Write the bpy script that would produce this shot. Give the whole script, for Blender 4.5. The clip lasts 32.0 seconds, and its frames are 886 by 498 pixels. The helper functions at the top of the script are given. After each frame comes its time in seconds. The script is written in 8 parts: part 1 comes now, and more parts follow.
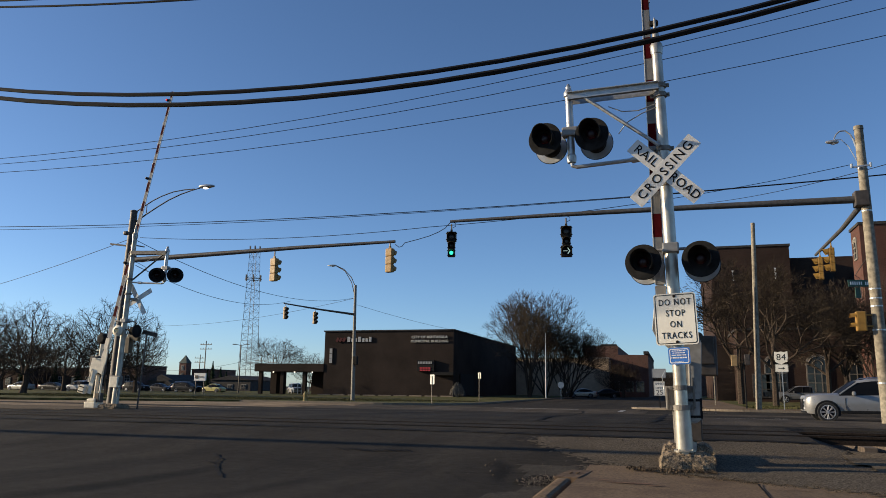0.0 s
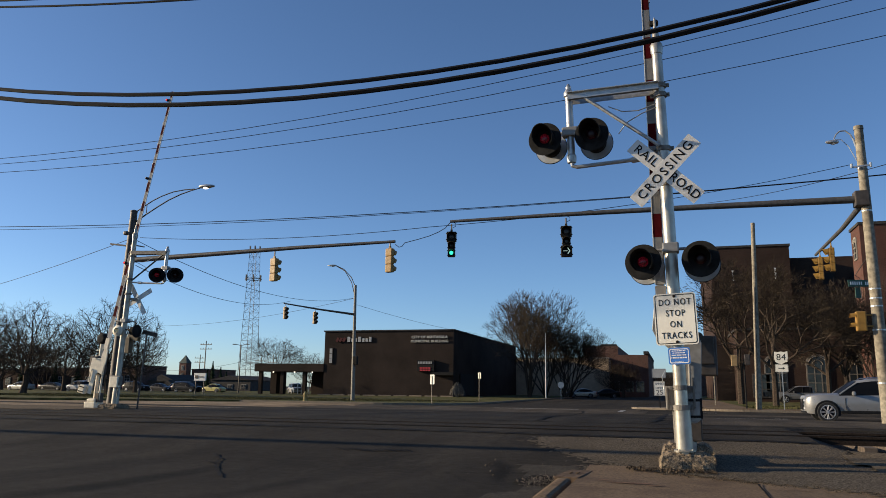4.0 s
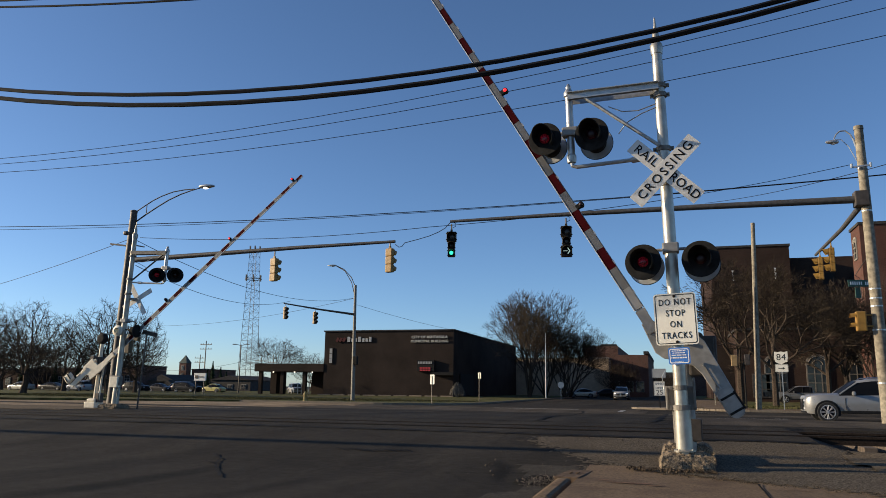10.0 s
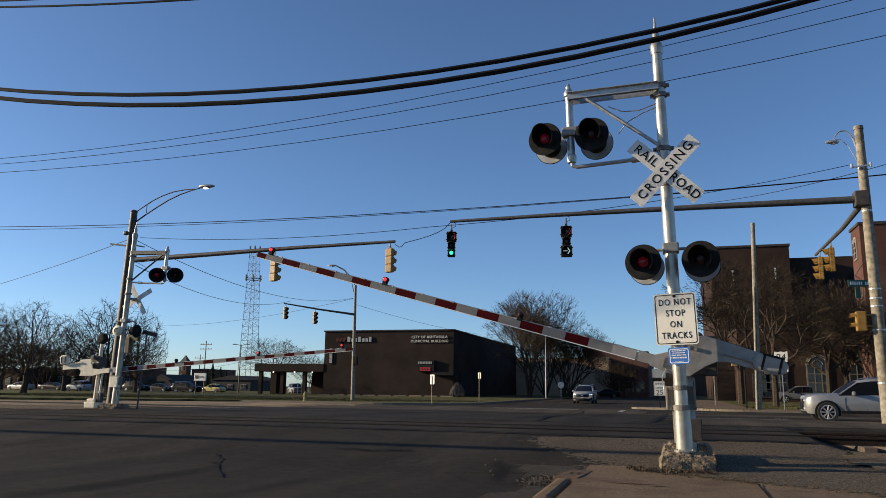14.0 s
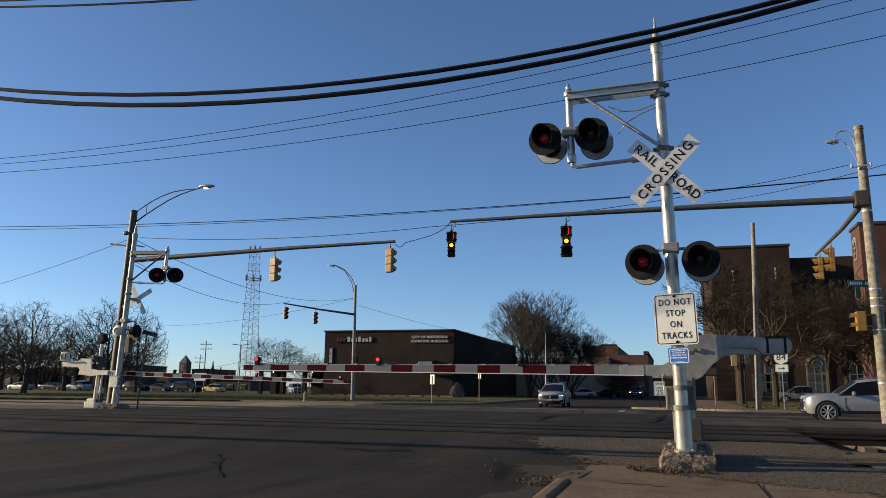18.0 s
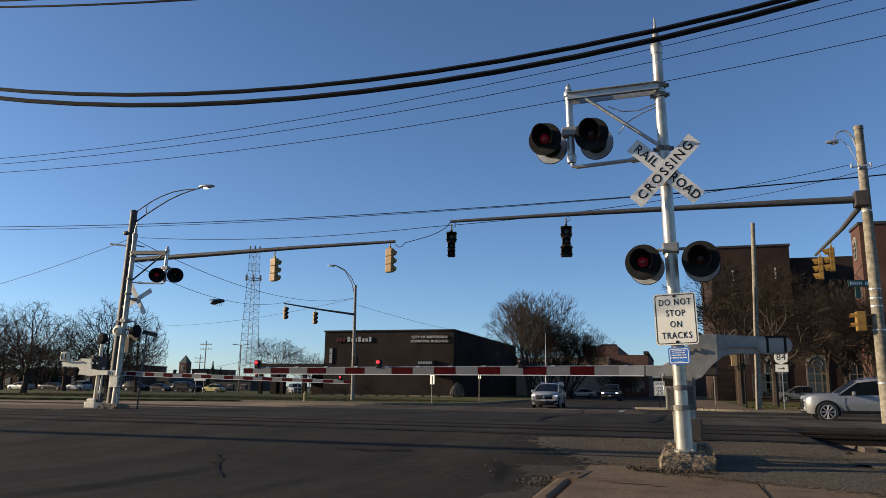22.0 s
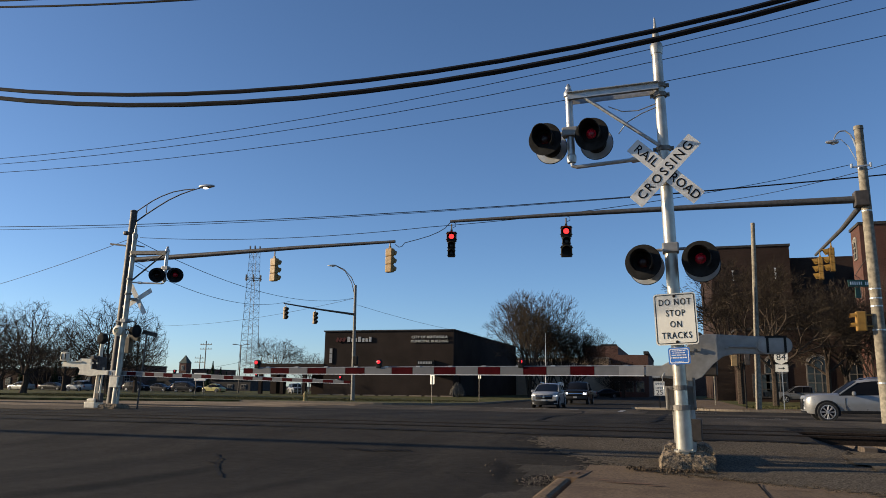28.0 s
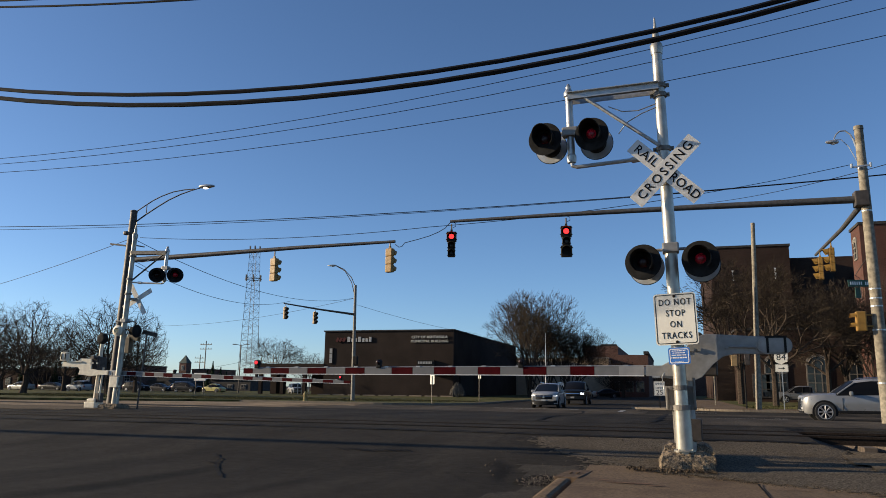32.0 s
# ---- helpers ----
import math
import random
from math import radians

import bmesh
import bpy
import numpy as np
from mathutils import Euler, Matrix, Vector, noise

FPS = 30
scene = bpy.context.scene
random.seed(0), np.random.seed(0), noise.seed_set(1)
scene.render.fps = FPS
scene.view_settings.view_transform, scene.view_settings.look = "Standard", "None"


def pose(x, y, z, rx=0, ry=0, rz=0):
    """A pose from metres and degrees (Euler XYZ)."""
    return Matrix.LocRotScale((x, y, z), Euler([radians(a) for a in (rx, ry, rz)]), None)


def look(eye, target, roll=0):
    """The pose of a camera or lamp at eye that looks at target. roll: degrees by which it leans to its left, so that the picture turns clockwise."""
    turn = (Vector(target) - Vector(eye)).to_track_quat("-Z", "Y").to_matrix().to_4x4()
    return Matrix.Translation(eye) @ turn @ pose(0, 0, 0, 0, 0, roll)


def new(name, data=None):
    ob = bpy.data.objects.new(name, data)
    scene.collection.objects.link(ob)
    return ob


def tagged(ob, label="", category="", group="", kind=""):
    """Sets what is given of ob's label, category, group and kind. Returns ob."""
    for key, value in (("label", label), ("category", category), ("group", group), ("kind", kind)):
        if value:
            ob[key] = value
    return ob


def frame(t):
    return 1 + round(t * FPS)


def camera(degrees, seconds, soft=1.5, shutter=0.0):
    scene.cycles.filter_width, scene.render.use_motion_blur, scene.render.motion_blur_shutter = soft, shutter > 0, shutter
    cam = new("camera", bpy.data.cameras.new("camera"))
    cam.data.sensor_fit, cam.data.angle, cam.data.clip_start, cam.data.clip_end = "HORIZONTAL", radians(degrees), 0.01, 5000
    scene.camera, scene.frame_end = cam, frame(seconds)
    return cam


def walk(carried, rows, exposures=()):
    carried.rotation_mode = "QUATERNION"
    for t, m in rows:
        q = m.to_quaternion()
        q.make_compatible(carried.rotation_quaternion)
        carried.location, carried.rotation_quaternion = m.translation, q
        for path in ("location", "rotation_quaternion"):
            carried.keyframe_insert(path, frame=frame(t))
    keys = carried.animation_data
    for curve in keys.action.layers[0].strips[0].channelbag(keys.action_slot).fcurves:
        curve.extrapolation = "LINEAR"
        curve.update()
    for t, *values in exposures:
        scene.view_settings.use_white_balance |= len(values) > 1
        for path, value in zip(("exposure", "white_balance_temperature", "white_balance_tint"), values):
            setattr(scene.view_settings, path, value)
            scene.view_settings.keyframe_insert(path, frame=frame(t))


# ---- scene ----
A_YAW, PITCH = 17.0, math.degrees(math.atan(246 / 1318))
EYE = Vector((0.0, 0.0, 1.25))
cam = camera(2 * math.degrees(math.atan(784 / 1318)), 32.0, soft=0.72)
AIM = EYE + Vector((-math.sin(radians(A_YAW)) * math.cos(radians(PITCH)), math.cos(radians(A_YAW)) * math.cos(radians(PITCH)), math.sin(radians(PITCH))))
walk(cam, [(0.0, look(EYE, AIM, 0.7)), (32.0, look(EYE, AIM, 0.7))], exposures=[(0.0, 0.45), (32.0, 0.45)])

# ---- light: a low sun from the west, clear sky ----
SUN_EL, SUN_AZ = 15.0, 11.0   # shadows fall along +x, turned by SUN_AZ towards +y
sky_world = bpy.data.worlds.new("sky")
scene.world = sky_world
sky_world.use_nodes = True
wn = sky_world.node_tree.nodes
sky = wn.new("ShaderNodeTexSky")
sky.sky_type, sky.sun_disc = "NISHITA", False
sky.sun_elevation, sky.sun_rotation = radians(SUN_EL), radians(270 - SUN_AZ)
sky.air_density, sky.dust_density, sky.ozone_density, sky.altitude = 0.75, 0.5, 3.9, 300
wn["Background"].inputs["Strength"].default_value = 0.115
sky_world.node_tree.links.new(sky.outputs[0], wn["Background"].inputs["Color"])
sun_data = bpy.data.lights.new("sun", "SUN")
sun_data.energy, sun_data.angle, sun_data.color = 5.0, radians(0.4), (1.0, 0.82, 0.58)
sun = new("sun", sun_data)
sd = Vector((math.cos(radians(SUN_AZ)) * math.cos(radians(SUN_EL)), math.sin(radians(SUN_AZ)) * math.cos(radians(SUN_EL)), -math.sin(radians(SUN_EL))))
sun.matrix_basis = Matrix.Translation((-60, -10, 40)) @ sd.to_track_quat("-Z", "Y").to_matrix().to_4x4()


# ---- materials ----
def mat(name, base, rough=0.6, metal=0.0, spread=0.12, scale=6.0, bump=0.0, bump_scale=40.0, stain=None, stain_scale=0.6, stain_amt=0.5, vary=0.0, coat=0.0, spec=0.5):
    """A surface with grain at one scale, stains at a second, and fine relief."""
    m = bpy.data.materials.new(name)
    m.use_nodes = True
    nt = m.node_tree
    n, l = nt.nodes, nt.links
    b = n["Principled BSDF"]
    b.inputs["Roughness"].default_value, b.inputs["Metallic"].default_value = rough, metal
    b.inputs["Coat Weight"].default_value = coat
    b.inputs["Specular IOR Level"].default_value = spec
    tc = n.new("ShaderNodeTexCoord")
    def noise_at(s, detail=6.0):
        t = n.new("ShaderNodeTexNoise")
        t.inputs["Scale"].default_value, t.inputs["Detail"].default_value = s, detail
        l.new(tc.outputs["Object"], t.inputs["Vector"])
        return t.outputs["Fac"]
    def mix(kind, fac, a, c):
        x = n.new("ShaderNodeMix")
        x.data_type, x.blend_type = "RGBA", kind
        for sock, v in (("Factor", fac), ("A", a), ("B", c)):
            i = [s for s in x.inputs if s.name == sock and (s.type == "RGBA" or sock == "Factor" and s.type == "VALUE")][0]
            if isinstance(v, bpy.types.NodeSocket):
                l.new(v, i)
            else:
                i.default_value = v
        return [o for o in x.outputs if o.type == "RGBA"][0]
    def ramp(v, lo, hi, a=0.0, c=1.0):
        r = n.new("ShaderNodeMapRange")
        r.inputs["From Min"].default_value, r.inputs["From Max"].default_value = lo, hi
        r.inputs["To Min"].default_value, r.inputs["To Max"].default_value = a, c
        l.new(v, r.inputs["Value"])
        return r.outputs["Result"]
    dark = tuple(x * (1 - spread * 2.2) for x in base) + (1,)
    light = tuple(min(1, x * (1 + spread * 1.6)) for x in base) + (1,)
    col = mix("MIX", ramp(noise_at(scale), 0.3, 0.7), dark, light)
    if stain:
        col = mix("MIX", ramp(noise_at(stain_scale, 4.0), 0.48, 0.72, 0.0, stain_amt), col, (*stain, 1))
    if vary:
        oi = n.new("ShaderNodeObjectInfo")
        gm = n.new("ShaderNodeNewGeometry")
        ad = n.new("ShaderNodeMath")
        l.new(oi.outputs["Random"], ad.inputs[0])
        l.new(gm.outputs["Random Per Island"], ad.inputs[1])
        k = ramp(ad.outputs[0], 0.0, 2.0, 1 - vary, 1 + vary)
        cb = n.new("ShaderNodeCombineColor")
        for i in range(3):
            l.new(k, cb.inputs[i])
        col = mix("MULTIPLY", 1.0, col, cb.outputs[0])
    l.new(col, b.inputs["Base Color"])
    l.new(ramp(noise_at(scale * 1.7), 0.3, 0.7, max(0.02, rough - 0.08), min(1, rough + 0.08)), b.inputs["Roughness"])
    if bump:
        bp = n.new("ShaderNodeBump")
        bp.inputs["Strength"].default_value, bp.inputs["Distance"].default_value = bump, 0.01
        l.new(noise_at(bump_scale, 8.0), bp.inputs["Height"])
        l.new(bp.outputs[0], b.inputs["Normal"])
    return m


def glow(name, colour, strength, base=(0.08, 0.008, 0.012)):
    m = bpy.data.materials.new(name)
    m.use_nodes = True
    b = m.node_tree.nodes["Principled BSDF"]
    b.inputs["Base Color"].default_value = (*base, 1)
    b.inputs["Roughness"].default_value = 0.25
    b.inputs["Emission Color"].default_value = (*colour, 1)
    b.inputs["Emission Strength"].default_value = strength
    return m


def brick_mat(name, c1, c2, mortar, scale=1.0):
    """Brickwork in running bond at real size, on walls that stand along x or y."""
    m = mat(name, c1, 0.9, 0, 0.1, 3.0, spec=0.1)
    nt = m.node_tree
    n, l = nt.nodes, nt.links
    tc = n.new("ShaderNodeTexCoord")
    sep = n.new("ShaderNodeSeparateXYZ")
    l.new(tc.outputs["Object"], sep.inputs[0])
    ad = n.new("ShaderNodeMath")
    l.new(sep.outputs[0], ad.inputs[0])
    l.new(sep.outputs[1], ad.inputs[1])
    cb = n.new("ShaderNodeCombineXYZ")
    l.new(ad.outputs[0], cb.inputs[0])
    l.new(sep.outputs[2], cb.inputs[1])
    br = n.new("ShaderNodeTexBrick")
    br.inputs["Color1"].default_value, br.inputs["Color2"].default_value, br.inputs["Mortar"].default_value = (*c1, 1), (*c2, 1), (*mortar, 1)
    br.inputs["Scale"].default_value = scale
    br.inputs["Brick Width"].default_value, br.inputs["Row Height"].default_value, br.inputs["Mortar Size"].default_value = 0.21, 0.075, 0.008
    l.new(cb.outputs[0], br.inputs["Vector"])
    ns = n.new("ShaderNodeTexNoise")
    ns.inputs["Scale"].default_value = 0.35
    l.new(tc.outputs["Object"], ns.inputs["Vector"])
    r = n.new("ShaderNodeMapRange")
    r.inputs["From Min"].default_value, r.inputs["From Max"].default_value = 0.3, 0.7
    r.inputs["To Min"].default_value, r.inputs["To Max"].default_value = 0.75, 1.2
    l.new(ns.outputs["Fac"], r.inputs["Value"])
    hs = n.new("ShaderNodeHueSaturation")
    l.new(r.outputs[0], hs.inputs["Value"])
    l.new(br.outputs["Color"], hs.inputs["Color"])
    l.new(hs.outputs[0], n["Principled BSDF"].inputs["Base Color"])
    return m


def glass_mat(name, tint=(0.02, 0.025, 0.03), rough=0.04):
    m = bpy.data.materials.new(name)
    m.use_nodes = True
    b = m.node_tree.nodes["Principled BSDF"]
    b.inputs["Base Color"].default_value = (*tint, 1)
    b.inputs["Roughness"].default_value = rough
    b.inputs["Specular IOR Level"].default_value = 0.6
    return m


def asphalt_mat(name, base, crack=True):
    """Old asphalt: aggregate, broad worn patches, streaks along the lanes and fine cracks."""
    m = mat(name, base, 0.88, 0, 0.26, 48.0, 0.8, 70.0, tuple(x * 0.6 for x in base), 0.22, 0.7)
    nt = m.node_tree
    n, l = nt.nodes, nt.links
    b = n["Principled BSDF"]
    b.inputs["Specular IOR Level"].default_value = 0.06
    old = b.inputs["Base Color"].links[0].from_socket
    tc = n.new("ShaderNodeTexCoord")
    mp = n.new("ShaderNodeMapping")
    mp.inputs["Scale"].default_value = (0.75, 0.05, 1)
    l.new(tc.outputs["Object"], mp.inputs[0])
    st = n.new("ShaderNodeTexNoise")
    st.inputs["Scale"].default_value, st.inputs["Detail"].default_value = 1.0, 5
    l.new(mp.outputs[0], st.inputs["Vector"])
    r = n.new("ShaderNodeMapRange")
    r.inputs["From Min"].default_value, r.inputs["From Max"].default_value = 0.35, 0.7
    r.inputs["To Min"].default_value, r.inputs["To Max"].default_value = 1.15, 0.6
    l.new(st.outputs["Fac"], r.inputs["Value"])
    hs = n.new("ShaderNodeHueSaturation")
    l.new(old, hs.inputs["Color"])
    l.new(r.outputs[0], hs.inputs["Value"])
    out = hs.outputs[0]
    for sc, lo, hi in ((7.0, 1.28, 0.74), (0.55, 1.2, 0.8)):
        mo = n.new("ShaderNodeTexNoise")
        mo.inputs["Scale"].default_value, mo.inputs["Detail"].default_value, mo.inputs["Roughness"].default_value = sc, 9, 0.7
        l.new(tc.outputs["Object"], mo.inputs["Vector"])
        mr = n.new("ShaderNodeMapRange")
        mr.inputs["From Min"].default_value, mr.inputs["From Max"].default_value = 0.32, 0.68
        mr.inputs["To Min"].default_value, mr.inputs["To Max"].default_value = lo, hi
        l.new(mo.outputs["Fac"], mr.inputs["Value"])
        h3 = n.new("ShaderNodeHueSaturation")
        l.new(out, h3.inputs["Color"])
        l.new(mr.outputs[0], h3.inputs["Value"])
        out = h3.outputs[0]
    if crack:
        wz = n.new("ShaderNodeTexNoise")
        wz.inputs["Scale"].default_value = 1.3
        l.new(tc.outputs["Object"], wz.inputs["Vector"])
        mx = n.new("ShaderNodeVectorMath")
        mx.operation = "MULTIPLY_ADD"
        l.new(wz.outputs["Color"], mx.inputs[0])
        mx.inputs[1].default_value = (0.9, 0.9, 0)
        l.new(tc.outputs["Object"], mx.inputs[2])
        vo = n.new("ShaderNodeTexVoronoi")
        vo.feature = "DISTANCE_TO_EDGE"
        vo.inputs["Scale"].default_value = 0.33
        l.new(mx.outputs[0], vo.inputs["Vector"])
        cr = n.new("ShaderNodeMapRange")
        cr.inputs["From Min"].default_value, cr.inputs["From Max"].default_value = 0.0, 0.008
        cr.inputs["To Min"].default_value, cr.inputs["To Max"].default_value = 0.68, 1.0
        l.new(vo.outputs["Distance"], cr.inputs["Value"])
        h2 = n.new("ShaderNodeHueSaturation")
        l.new(out, h2.inputs["Color"])
        l.new(cr.outputs[0], h2.inputs["Value"])
        out = h2.outputs[0]
    l.new(out, b.inputs["Base Color"])
    return m


def streaks(m, lines):
    """Soft dark streaks: (x, y, direction x, direction y, length, half width, depth)."""
    nt = m.node_tree
    n, l = nt.nodes, nt.links
    b = n["Principled BSDF"]
    out = b.inputs["Base Color"].links[0].from_socket
    tc = n.new("ShaderNodeTexCoord")
    wob = n.new("ShaderNodeTexNoise")
    wob.inputs["Scale"].default_value = 0.9
    l.new(tc.outputs["Object"], wob.inputs["Vector"])
    mv = n.new("ShaderNodeVectorMath")
    mv.operation = "MULTIPLY_ADD"
    l.new(wob.outputs["Color"], mv.inputs[0])
    mv.inputs[1].default_value = (0.5, 0.5, 0)
    l.new(tc.outputs["Object"], mv.inputs[2])

    def along(vx, vy, off):
        d = n.new("ShaderNodeVectorMath")
        d.operation = "DOT_PRODUCT"
        l.new(mv.outputs[0], d.inputs[0])
        d.inputs[1].default_value = (vx, vy, 0)
        a = n.new("ShaderNodeMath")
        a.inputs[1].default_value = -off
        l.new(d.outputs["Value"], a.inputs[0])
        return a.outputs[0]

    def fade(v, lo, hi, a, c):
        r = n.new("ShaderNodeMapRange")
        r.interpolation_type = "SMOOTHSTEP"
        for k, x in zip(("From Min", "From Max", "To Min", "To Max"), (lo, hi, a, c)):
            r.inputs[k].default_value = x
        l.new(v, r.inputs["Value"])
        return r.outputs[0]

    def times(u, v):
        k = n.new("ShaderNodeMath")
        k.operation = "MULTIPLY"
        l.new(u, k.inputs[0])
        l.new(v, k.inputs[1])
        return k.outputs[0]

    for x, y, dx, dy, length, half, depth in lines:
        x, y = x + 0.25, y + 0.25
        u, w = along(dx, dy, x * dx + y * dy), along(-dy, dx, -x * dy + y * dx)
        ab = n.new("ShaderNodeMath")
        ab.operation = "ABSOLUTE"
        l.new(w, ab.inputs[0])
        mask = times(fade(ab.outputs[0], 0.0, half, 1.0, 0.0), times(fade(u, -1.0, 0.4, 0.0, 1.0), fade(u, length - 0.5, length + 0.8, 1.0, 0.0)))
        h = n.new("ShaderNodeHueSaturation")
        l.new(out, h.inputs["Color"])
        l.new(fade(mask, 0.0, 1.0, 1.0, 1.0 - depth), h.inputs["Value"])
        out = h.outputs[0]
    l.new(out, b.inputs["Base Color"])
    return m


ASPHALT = asphalt_mat("asphalt", (0.0420, 0.0362, 0.0283))
GUTTER = asphalt_mat("worn_gritty_asphalt", (0.076, 0.066, 0.052), False)
streaks(ASPHALT, ((-2.66, 11.94, 0.192, -0.981, 1.48, 0.26, 0.55), (-7.20, 6.84, 0.311, 0.950, 1.3, 0.5, 0.45), (-6.87, 7.74, 0.030, 1.000, 2.5, 0.42, 0.5), (-8.85, 8.37, 0.023, 1.000, 2.5, 0.5, 0.3), (-5.15, 7.67, 0.239, 0.971, 2.0, 0.35, 0.3), (-3.93, 8.67, 0.091, 0.996, 2.8, 0.4, 0.25)))
# concrete tone, lightened to carry the low sun on the western street
CONCRETE_ROAD = asphalt_mat("worn_sunlit_concrete_road", (0.31, 0.23, 0.145))
WORNROAD = asphalt_mat("worn_brown_asphalt", (0.088, 0.073, 0.055))
APRON = mat("gravelly_asphalt", (0.112, 0.091, 0.065), 0.92, 0, 0.42, 34.0, 1.0, 38.0, (0.062, 0.049, 0.035), 0.9, 0.7, spec=0.08)
SIDEWALK = mat("brown_stained_concrete", (0.158, 0.108, 0.064), 0.9, 0, 0.2, 30.0, 0.6, 90.0, (0.085, 0.054, 0.034), 1.3, 0.85, vary=0.10, spec=0.2)
COVER = mat("dark_rusty_cover", (0.115, 0.078, 0.05), 0.9, 0, 0.2, 14.0, 0.4, 70.0, (0.05, 0.036, 0.026), 3.0, 0.7, spec=0.15)
ORANGE = mat("faded_orange_marking", (0.185, 0.105, 0.063), 0.9, 0, 0.2, 16.0, 0.3, 90.0, (0.15, 0.095, 0.055), 9.0, 0.9, spec=0.15)
KERB = mat("kerb_concrete", (0.22, 0.178, 0.13), 0.9, 0, 0.14, 18.0, 0.4, 90.0, (0.16, 0.13, 0.10), 1.2, 0.5, spec=0.2)
FOUNDATION = mat("weathered_pitted_concrete", (0.215, 0.165, 0.112), 0.95, 0, 0.42, 55.0, 1.0, 45.0, (0.075, 0.06, 0.045), 13.0, 0.85, spec=0.2)
GRASS = mat("winter_grass", (0.088, 0.088, 0.030), 0.95, 0, 0.38, 0.9, 0.8, 60.0, (0.13, 0.098, 0.055), 0.21, 0.85, spec=0.08)
TUFT = mat("grass_tufts", (0.098, 0.092, 0.040), 0.95, 0, 0.4, 0.35, vary=0.5, spec=0.05)
DIRT = mat("dirt_and_leaf_litter", (0.13, 0.10, 0.065), 0.95, 0, 0.25, 20.0, 0.8, 60.0, spec=0.08)
DARKBED = mat("dark_ballast", (0.022, 0.019, 0.016), 0.95, 0, 0.4, 30.0, 1.0, 25.0, spec=0.08)
BALLAST = mat("ballast_stone", (0.10, 0.085, 0.07), 0.92, 0, 0.25, 30.0, 0.5, 60.0, vary=0.5, spec=0.08)
CRUMB = mat("fine_dark_gravel", (0.105, 0.086, 0.064), 0.92, 0, 0.25, 30.0, vary=0.6, spec=0.06)
RUBBLE = mat("dark_rubble", (0.10, 0.075, 0.052), 0.92, 0, 0.3, 30.0, vary=0.8, spec=0.06)
RAIL_STEEL = mat("rusty_rail_steel", (0.026, 0.019, 0.015), 0.8, 0.0, 0.2, 30.0, spec=0.08)
RAIL_TOP = mat("polished_rail_head", (0.04, 0.035, 0.03), 0.7, 0.2, 0.1, 20.0, spec=0.08)
TAR = mat("black_tar_seam", (0.010, 0.009, 0.008), 0.8, 0, 0.1, 12.0, spec=0.08)
PAINT_LINE = mat("worn_white_road_paint", (0.42, 0.40, 0.36), 0.8, 0, 0.25, 7.0, 0, 1, (0.09, 0.085, 0.08), 3.0, 0.8)
ARMSTEEL = mat("weathered_arm_steel", (0.10, 0.095, 0.09), 0.6, 0.4, 0.15, 8.0, 0.05, 40.0, (0.09, 0.075, 0.06), 2.0, 0.5)
GALV = mat("galvanised_steel", (0.52, 0.52, 0.50), 0.42, 0.75, 0.1, 10.0, 0.05, 60.0, (0.30, 0.27, 0.23), 2.5, 0.4)
SILVER = mat("aluminium_paint", (0.46, 0.43, 0.365), 0.38, 0.55, 0.10, 5.0, 0.08, 40.0, (0.22, 0.17, 0.11), 2.6, 0.55)
DULLSILVER = mat("dull_aluminium_paint", (0.46, 0.425, 0.35), 0.45, 0.35, 0.12, 5.0, 0.06, 40.0, (0.15, 0.12, 0.08), 1.7, 0.5)
CREAM = mat("cream_painted_steel", (0.76, 0.68, 0.52), 0.55, 0, 0.07, 5.0, 0.05, 40.0, (0.42, 0.35, 0.26), 2.2, 0.4)
GATE_GREY = mat("grey_gate_casting", (0.31, 0.295, 0.27), 0.55, 0.3, 0.1, 7.0, 0.08, 60.0, (0.25, 0.23, 0.2), 2.0, 0.4)
DARKSTEEL = mat("dark_brown_steel", (0.075, 0.062, 0.052), 0.6, 0.3, 0.2, 6.0, 0.05, 40.0)
BLACK = mat("black_enamel", (0.012, 0.012, 0.013), 0.45, 0, 0.15, 8.0)
BLACKMATT = mat("matt_black_paint", (0.014, 0.0135, 0.013), 0.8, 0, 0.25, 8.0, spec=0.2)
CABLE = mat("black_rubber_cable", (0.008, 0.008, 0.009), 0.6, 0, 0.2, 3.0, spec=0.2)
LETTERBLACK = mat("flat_black_lettering", (0.012, 0.011, 0.010), 0.85, 0, 0.15, 8.0, spec=0.1)
SIGNWHITE = mat("sign_white_sheeting", (0.74, 0.71, 0.62), 0.6, 0, 0.03, 4.0, 0, 1, (0.55, 0.48, 0.36), 2.5, 0.25)
BUCKWHITE = mat("aged_white_blade", (0.70, 0.68, 0.63), 0.6, 0, 0.05, 4.0, 0, 1, (0.5, 0.45, 0.36), 3.5, 0.3)
SIGNBACK = mat("bare_aluminium", (0.45, 0.45, 0.44), 0.5, 0.7, 0.06, 5.0)
BLUE = mat("blue_sign_sheeting", (0.035, 0.16, 0.50), 0.55, 0, 0.05, 4.0)
WHITEPAINT = mat("white_paint", (0.78, 0.77, 0.74), 0.55, 0, 0.04, 4.0)
STRIPE_ROOT = mat("bare_white_stripe", (0.30, 0.29, 0.275), 0.5, 0, 0.06, 6.0)
STRIPE_W = mat("white_reflective_stripe", (0.165, 0.16, 0.152), 0.5, 0, 0.06, 6.0, 0, 1, (0.15, 0.14, 0.13), 3.0, 0.5)
STRIPE_R = mat("red_reflective_stripe", (0.060, 0.004, 0.006), 0.75, 0, 0.12, 6.0, spec=0.05)
